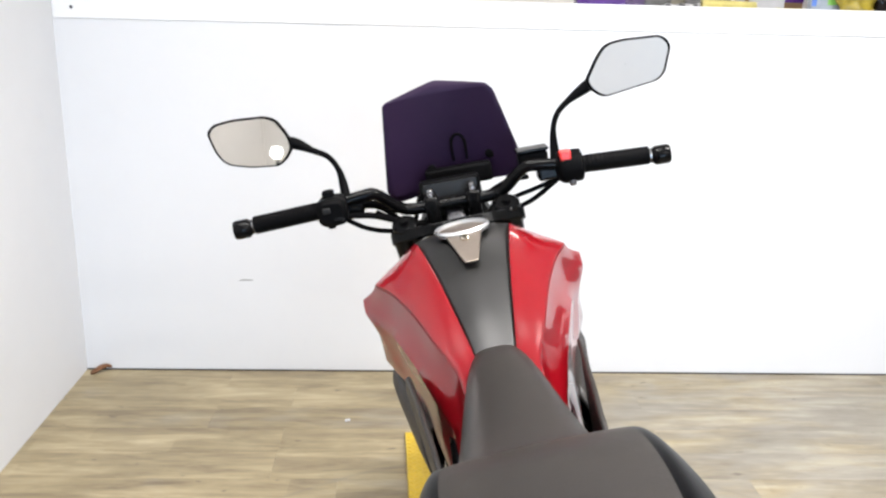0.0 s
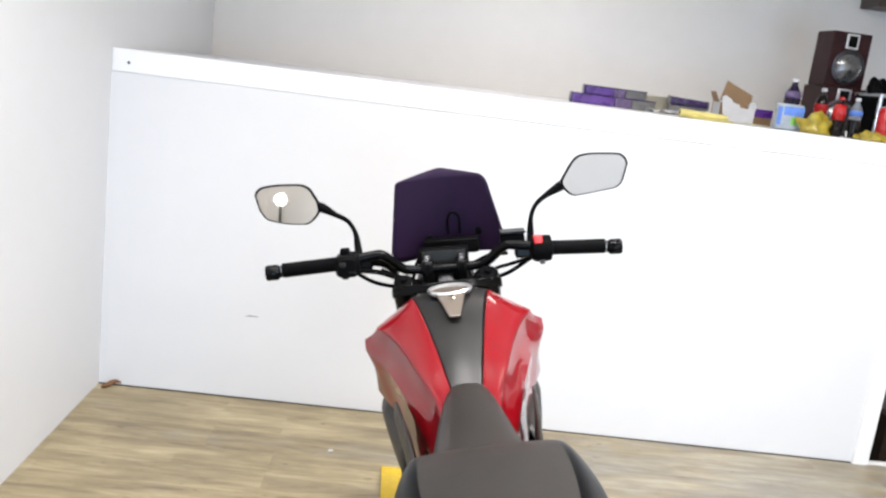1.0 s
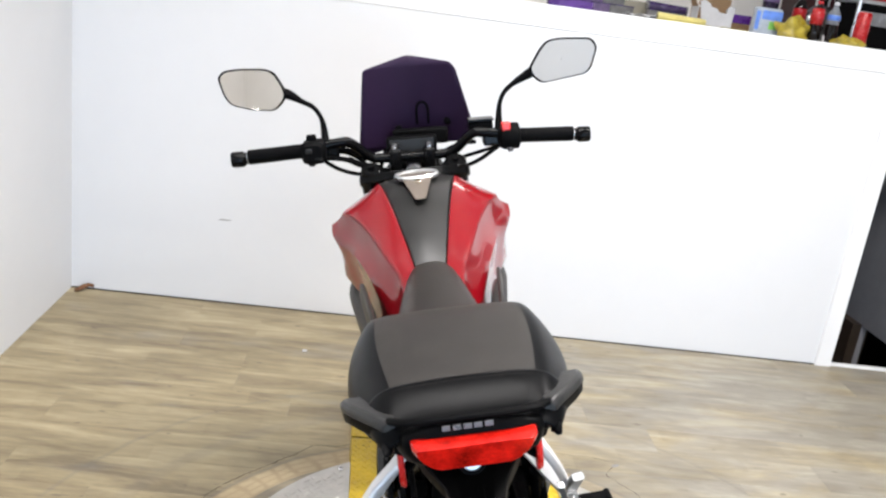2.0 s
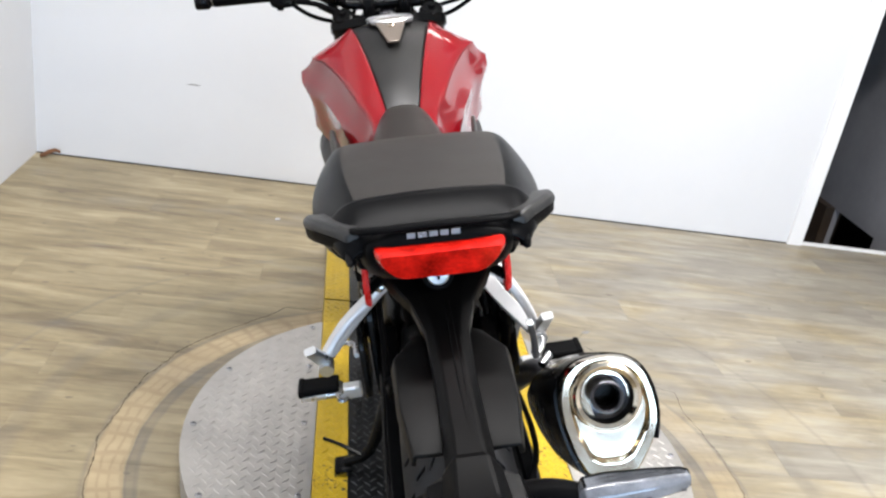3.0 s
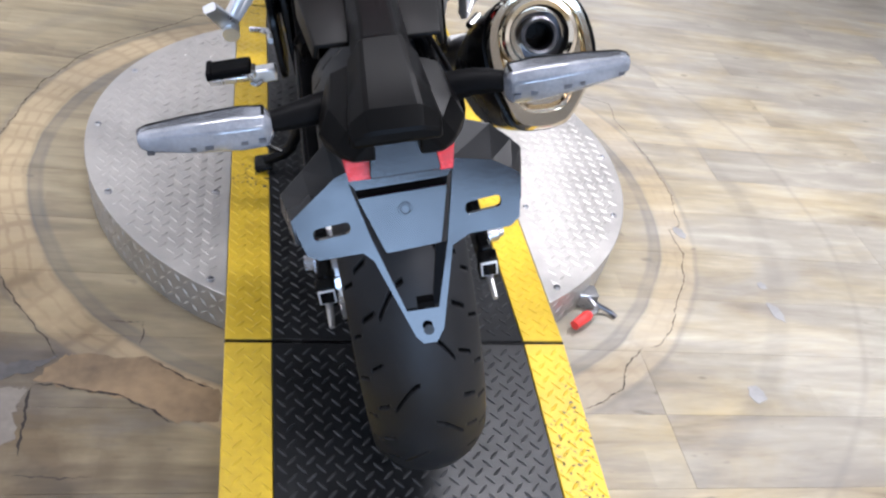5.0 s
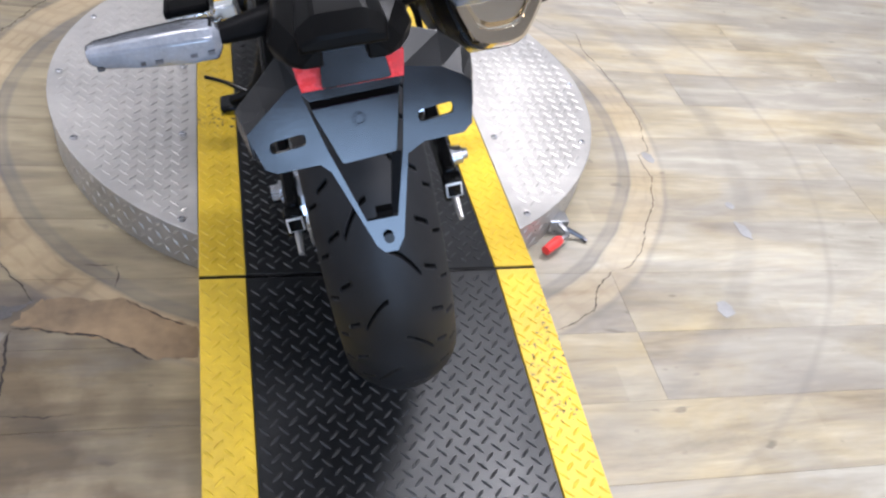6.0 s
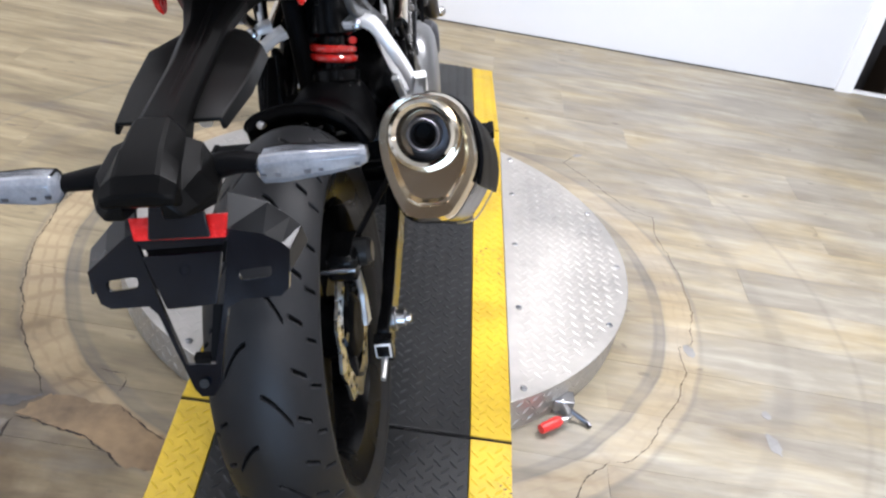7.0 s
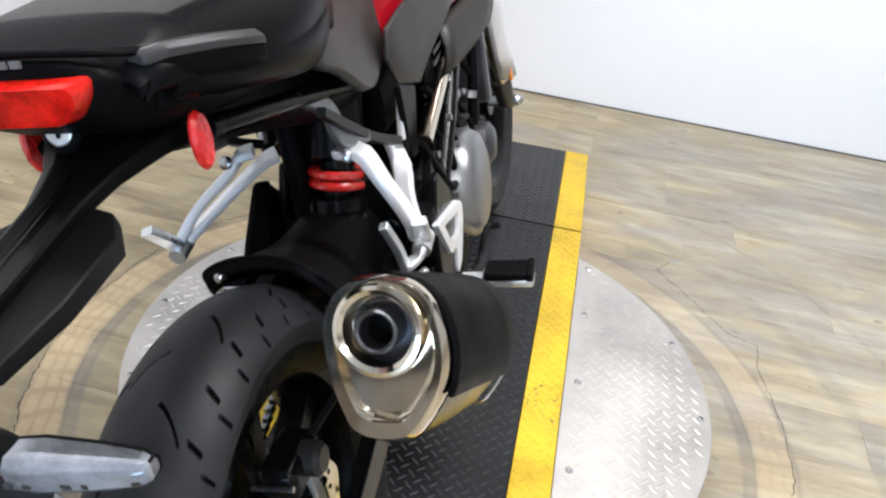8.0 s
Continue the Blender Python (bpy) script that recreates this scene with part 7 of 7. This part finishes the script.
def bottle(x, y, h, r, body, label_mat, cap, name_label, band=(0.36, 0.62), drink=0.0):
    t = thing("drink_bottle", on_ledge(x, y), name_label, "bottle", "bottles on the ledge")
    prof = [(0, r * 0.85), (0.006, r), (h * 0.30, r), (h * 0.36, r * 0.94), (h * 0.62, r), (h * 0.72, r * 0.92), (h * 0.86, r * 0.42), (h * 0.90, r * 0.36), (h * 0.94, r * 0.36)]
    part("bottle_body", lathe(prof, (0, 0, 0), (0, 0, 1), 24), body, t)
    part("bottle_label", lathe([(h * band[0], r * 1.015), (h * min(band[1], 0.68), r * 1.015), (h * band[1], r * (1.015 if band[1] < 0.7 else 0.86))], (0, 0, 0), (0, 0, 1), 24, cap=False), label_mat, t, "printed wrap label", solid=0.0006)
    if drink:
        part("drink", lathe([(0.001, r * 0.86), (0.006, r * 1.008), (h * drink, r * 1.008)], (0, 0, 0), (0, 0, 1), 24), COLA, t, "dark drink in the lower half")
    part("bottle_cap", lathe([(h * 0.93, r * 0.42), (h, r * 0.42), (h * 1.005, r * 0.36)], (0, 0, 0), (0, 0, 1), 18), cap, t, "screw cap")
    return t


def crumple(name, x, y, sx, sy, sz, mat, label, category, seed, turn=0.0):
    """A crushed soft bag: a lumpy closed form with a flat foot."""
    t = thing(name, on_ledge(x, y, 0, turn), label, category)
    bm = bmesh.new()
    bmesh.ops.create_icosphere(bm, subdivisions=4, radius=1)
    for v in bm.verts:
        n = v.co.normalized()
        k = 1 + 0.42 * noise.noise(n * 1.7 + Vector((seed, 0, 0))) + 0.10 * abs(noise.noise(n * 5 + Vector((0, seed, 0)))) + 0.05 * noise.noise(n * 12)
        v.co = Vector((n.x * sx * k, n.y * sy * k, max(0, (n.z + 0.45) * sz * k)))
    part("bag_body", bm, mat, t, smooth=60)
    return t


def speaker(x, y, z, w, d, h, turn, label):
    t = thing("loudspeaker", on_ledge(x, y, z, turn), label, "loudspeaker", "stacked loudspeakers")
    part("cabinet", box(-w / 2, w / 2, 0, d, 0, h), BURG, t, bevel=0.004)
    wz = h * 0.37
    part("woofer_ring", lathe([(0, w * 0.41), (0.010, w * 0.41), (0.012, w * 0.375), (0.004, w * 0.355)], (0, -0.001, wz), (0, -1, 0), 36, cap=False), DARKST, t)
    part("woofer_cone", lathe([(0.005, w * 0.355), (0.010, w * 0.34), (0.004, w * 0.31), (0.016, w * 0.22), (0.024, w * 0.11), (0.026, 0.0)], (0, -0.0015, wz), (0, -1, 0), 36, cap=False), CONE, t, "domed grey woofer cone")
    tz = h * 0.84
    tw = part("tweeter_plate", box(-w * 0.165, w * 0.165, -0.006, -0.0005, tz - h * 0.14, tz + h * 0.13), ALU, t, "silver tweeter plate", bevel=0.002)
    part("tweeter_slot", box(-w * 0.105, w * 0.105, -0.009, -0.0062, tz - h * 0.105, tz + h * 0.095), VOID, tw, "")
    return t


def build_ledge_things():
    speaker(3.228, 0.83, 0.231, 0.200, 0.15, 0.262, 5, "burgundy wooden loudspeaker with a grey woofer")
    speaker(3.226, 0.80, 0.0, 0.220, 0.19, 0.230, 3, "burgundy wooden loudspeaker below another one")
    # purple and clear film cases
    for x, y, z, w, h, full, thin in ((1.915, 0.86, 0.0, 0.42, 0.050, 0.52, 0.72), (1.985, 0.92, 0.048, 0.315, 0.044, 0.48, 0.66)):
        t = thing("film_case", on_ledge(x, y, z, -1), "long clear plastic case with purple film wound off at one end", "plastic case", "film cases")
        part("film", box(0.004, w * full, 0, 0.05, 0, h), PURPLE, t, "purple wound film", bevel=0.006)
        part("film", box(w * full + 0.0005, w * thin, 0.001, 0.049, 0, h * 0.98), FADED, t, "thin purple film", bevel=0.003)
        part("case_end", box(w * thin + 0.0005, w, 0.002, 0.048, 0, h * 0.96), CLEAR, t, "cloudy clear end", bevel=0.004)
        part("case_rim", tube([(0, -0.003, h * 0.96), (w, -0.003, h * 0.94)], 0.0026, 8, 0), PURPLED, t)
        part("case_cap", box(-0.002, 0.0035, -0.003, 0.052, 0, h * 1.04), PURPLED, t, bevel=0.001)
    t = thing("card_sleeve", on_ledge(2.295, 0.93, 0.0, 0), "cream card sleeve between the film cases", "card sleeve")
    part("sleeve", box(0, 0.125, 0, 0.04, 0, 0.080), CREAM, t, bevel=0.004)
    t = thing("film_roll", on_ledge(2.405, 0.885, 0.0, -1), "short roll of dark purple film in a clear tube", "film roll")
    part("roll", tube([(0, 0, 0.068), (0.195, 0, 0.060)], 0.021, 20, 0), PURPLED, t)
    part("tube_end", tube([(-0.004, 0, 0.068), (0.004, 0, 0.068)], 0.024, 20, 0), CLEAR, t)
    part("tube_end", tube([(0.190, 0, 0.060), (0.198, 0, 0.060)], 0.023, 20, 0), CLEAR, t)
    part("roll_stand", box(0, 0.19, -0.014, 0.014, 0, 0.046), CLEAR, t, bevel=0.003)
    # papers and the yellow roll
    t = thing("paper_roll", on_ledge(2.345, 0.482, 0.0, -2), "rolled-up sheet of yellow paper", "paper roll")
    part("roll", tube([(0, 0, 0.019), (0.215, 0, 0.016)], [0.018, 0.015], 20, 0), YPAPER, t)
    part("roll_core", tube([(-0.001, 0, 0.019), (0.002, 0, 0.019)], 0.008, 14, 0), VOID, t)
    part("loose_edge", patch([[Vector((x, 0.012, 0.010)), Vector((x + 0.01, -0.03, 0.006)), Vector((x, -0.07, 0.002))] for x in (0.02, 0.09, 0.16, 0.23)]), YPAPER, t, solid=0.001)
    for k, (x, y, w, d, tilt, turn) in enumerate(((2.255, 0.56, 0.17, 0.10, 9, 12), (2.30, 0.62, 0.20, 0.12, 5, -18), (2.62, 0.42, 0.13, 0.07, 3, 6))):
        t = thing("paper_sheet", on_ledge(x, y, 0, turn), "creased loose white paper", "paper", "loose papers")
        rng = random.Random(k)
        part("sheet", patch([[Vector((w * i / 5, d * j / 3, 0.002 + 0.016 * abs(math.sin(i * 1.7 + j + k)) * (1 if k < 2 else 0.3) + 0.004 * rng.random())) for j in range(4)] for i in range(6)]), WPAPER if k < 2 else YPAPER, t, solid=0.0008, smooth=0)
    # open white carton
    t = thing("carton", on_ledge(2.572, 0.64, 0, -4), "open white cardboard carton with brown inner flaps", "carton")
    part("wall_panel", sheet([(0.03, 0), (0.165, 0), (0.172, 0.098), (0.140, 0.104), (0.134, 0.070), (0.098, 0.074), (0.092, 0.086), (0.058, 0.094), (0.056, 0.104), (0.022, 0.122), (0.006, 0.112)], 0.003, (0, 0, 0), (1, 0, 0), (0, 0, 1)), WPAPER, t)
    part("wall_panel", sheet([(0, 0), (0.12, 0), (0.12, 0.09), (0, 0.09)], 0.003, (0.002, 0.001, 0), (0, 1, 0), (0, 0, 1)), WPAPER, t)
    part("wall_panel", sheet([(0, 0), (0.12, 0), (0.12, 0.09), (0, 0.105)], 0.003, (0.166, 0.001, 0), (0, 1, 0), (0, 0, 1)), WPAPER, t)
    part("wall_panel", sheet([(0, 0), (0.165, 0), (0.165, 0.09), (0, 0.09)], 0.003, (0, 0.12, 0), (1, 0, 0), (0, 0, 1)), KRAFT, t)
    part("flap", sheet([(0, 0), (0.165, 0), (0.152, 0.088), (0.012, 0.098)], 0.003, (0.030, 0.116, 0.100), (1, 0, -0.36), (0.12, 0.1, 1)), KRAFT, t, "raised brown inner flap")
    part("flap", sheet([(0, 0), (0.10, 0), (0.09, 0.05), (0.01, 0.05)], 0.003, (0.000, 0.012, 0.088), (0, 1, 0), (-0.5, 0, 1)), KRAFT, t, "bent brown flap")
    part("carton_floor", box(0.004, 0.160, 0.004, 0.115, 0, 0.003), KRAFT, t)
    t = thing("small_box", on_ledge(2.80, 0.79, 0, 3), "small brown box with a purple lid", "box")
    part("tray", box(0, 0.095, 0, 0.06, 0, 0.038), KRAFT, t, bevel=0.002)
    part("lid", box(-0.002, 0.097, -0.002, 0.062, 0.0382, 0.078), PURPLE, t, "purple lid", bevel=0.003)
    # bottles
    bottle(2.868, 0.548, 0.232, 0.036, GRAPE, FADED, WPAPER, "bottle of dark purple drink with a white cap", (0.62, 0.76))
    bottle(3.010, 0.552, 0.205, 0.030, COLA, LRED, WPAPER, "cola bottle with red label and white cap", (0.30, 0.66))
    bottle(3.025, 0.403, 0.172, 0.028, COLA, LRED, LRED, "small cola bottle with a red label and cap", (0.42, 0.82))
    bottle(3.100, 0.405, 0.176, 0.028, PET, LBLUE, WPAPER, "clear plastic bottle with dark drink in its foot", (0.56, 0.70), 0.46)
    # wipes packs
    t = thing("wipes_pack", on_ledge(2.772, 0.455, 0, -4), "blue, white and green printed soft pack", "pack")
    part("pack_body", box(0, 0.120, 0, 0.045, 0, 0.116), PACK, t, bevel=0.010)
    part("pack_print", box(0.030, 0.119, -0.0012, -0.0002, 0.066, 0.104), LBLUE, t, "blue printed panel")
    part("pack_print", box(0.066, 0.116, -0.0012, -0.0002, 0.026, 0.058), LGREEN, t, "green printed panel")
    part("pack_print", box(0.004, 0.022, -0.0012, -0.0002, 0.020, 0.100), LBLUE, t, "blue printed edge")
    crumple("plastic_bag", 2.925, 0.40, 0.078, 0.045, 0.058, YBAG, "crumpled yellow plastic bag", "plastic bag", 3.1, 8)
    crumple("plastic_bag", 3.150, 0.33, 0.060, 0.040, 0.026, YBAG, "flattened yellow plastic bag", "plastic bag", 7.7, -6)
    # black flight case with silver edges and things on top
    t = thing("equipment_case", on_ledge(3.30, 0.60, 0, 4), "black equipment case with silver edge profiles", "case")
    part("case_body", box(0.006, 0.30, 0.004, 0.25, 0.0, 0.205), BLACK, t, bevel=0.004)
    for k, pts in enumerate(([(0.004, 0, 0.0), (0.004, 0, 0.21)], [(0.004, 0, 0.208), (0.30, 0, 0.208)], [(0.004, 0, 0.208), (0.004, 0.25, 0.208)], [(0.30, 0, 0), (0.30, 0, 0.21)])):
        part("edge_profile", tube(pts, 0.009, 8, 0), ALU, t, "silver edge profile")
    part("case_panel", box(0.03, 0.27, -0.004, 0.003, 0.105, 0.165), CLEAR, t, "grey front panel", bevel=0.002)
    crumple("cap_cloth", 3.33, 0.70, 0.045, 0.04, 0.05, BLACK, "black cloth bundle on the case", "cloth", 5.0).location.z += 0.214
    crumple("red_cloth", 3.42, 0.69, 0.05, 0.04, 0.055, LRED, "red cloth bundle on the case", "cloth", 9.0).location.z += 0.214
    t = thing("red_can", on_ledge(3.225, 0.385, 0), "small red drinks can on the ledge", "can")
    part("can_body", lathe([(0, 0.026), (0.006, 0.031), (0.14, 0.031), (0.15, 0.026)], (0, 0, 0), (0, 0, 1), 24), LRED, t)
    part("can_lid", lathe([(0.150, 0.026), (0.152, 0.025), (0.149, 0.022)], (0, 0, 0), (0, 0, 1), 24), ALU, t)
    t = thing("pen", on_ledge(3.03, 0.31, 0, 70), "short white pen on the ledge", "pen")
    part("barrel", tube([(0, 0, 0.0045), (0.03, 0.0, 0.028)], 0.0042, 10, 0), WPAPER, t)
    # screw in the trim, dry leaf in the corner, paper scrap
    t = thing("screw", ROOM @ pose(0.066, -0.0050, LEDGE_Z - 0.050), "small dark screw head in the trim board", "screw")
    part("screw_head", lathe([(0, 0.006), (0.0015, 0.0055), (0.002, 0.0)], (0, 0, 0), (0, -1, 0), 14), DARKST, t)
    # a scuff on the wall and a dark nick in the trim
    for x, y, z, w, h, lab in ((0.603, 0.0, 0.358, 0.030, 0.0035, "short grey scuff on the white wall"), (2.148, -0.0046, 1.330, 0.0035, 0.003, "small dark nick in the white trim board")):
        ob = part("wall_scuff", sheet(rounded([(-w, -h), (w * 0.6, -h * 0.8), (w, h * 0.4), (-w * 0.3, h)], h * 0.5), 0.0006, (0, -0.0002, 0), (1, 0, 0), (0, 0, 1)), SCUFF, None, smooth=0)
        ob.matrix_world = ROOM @ pose(x, y, z)
        tagged(ob, lab, "scuff mark", "marks on the wall", "structure")
    t = thing("dry_leaf", pose(-1.375, 2.455, 0.0, 0, 0, 25), "curled dry brown leaf in the corner", "leaf")
    part("blade", patch([[Vector((x, w * s, 0.004 + 0.016 * abs(s) + 0.01 * math.sin(x * 60))) for s in (-1, -0.4, 0.3, 1)] for x, w in ((-0.03, 0.004), (-0.015, 0.016), (0.005, 0.018), (0.025, 0.012), (0.045, 0.003))]), LEAF, t, solid=0.001)
    t = thing("paper_scrap", pose(-0.444, 2.06, 0.0, 0, 0, 20), "tiny white scrap on the floor", "scrap")
    part("scrap", sheet([(-0.010, -0.006), (0.009, -0.007), (0.012, 0.004), (-0.004, 0.008)], 0.004, (0, 0, 0.0008), (1, 0, 0), (0, 1, 0)), WPAPER, t, bevel=0.001)


build_ledge_things()


# ---- floor pieces ----
def build_planks(floor):
    """Planks along the back wall, each a piece of its own."""
    w, l = 0.152, 1.22
    meshes = {}
    rng = random.Random(4)

    def plank(length):
        key = round(length, 2)
        if key not in meshes:
            bm = box(0, key - 0.0004, 0, w - 0.0004, -0.005, 0.0)
            bmesh.ops.bevel(bm, geom=[e for e in bm.edges if all(v.co.z > -0.001 for v in e.verts)], offset=0.0004, segments=1, affect="EDGES")
            me = bpy.data.meshes.new("plank")
            bm.to_mesh(me)
            bm.free()
            me.materials.append(PLANK)
            meshes[key] = me
        return meshes[key]

    rows = int(5.2 / w)
    for r in range(rows):
        x = 0.0
        first = rng.choice((0.3, 0.55, 0.8, 1.0, 1.22))
        while x < 5.6:
            length = first if x == 0 else l
            ob = new("plank", plank(length))
            ob.parent = floor
            ob.location = (x, -(r + 1) * w, rng.uniform(-0.0002, 0.0002))
            x += length
    # the rest of the floor, out of the picture
    bm = bmesh.new()
    box(0, 6.2, -ROOM_D, -rows * w - 0.002, -0.006, -0.0005, bm)
    box(5.65, 6.2, -rows * w, 0, -0.006, -0.002, bm)
    rest = part("plank_rest", bm, PLANK, floor, smooth=0)
    rest["kind"] = "stuff"


build_planks(FLOOR)
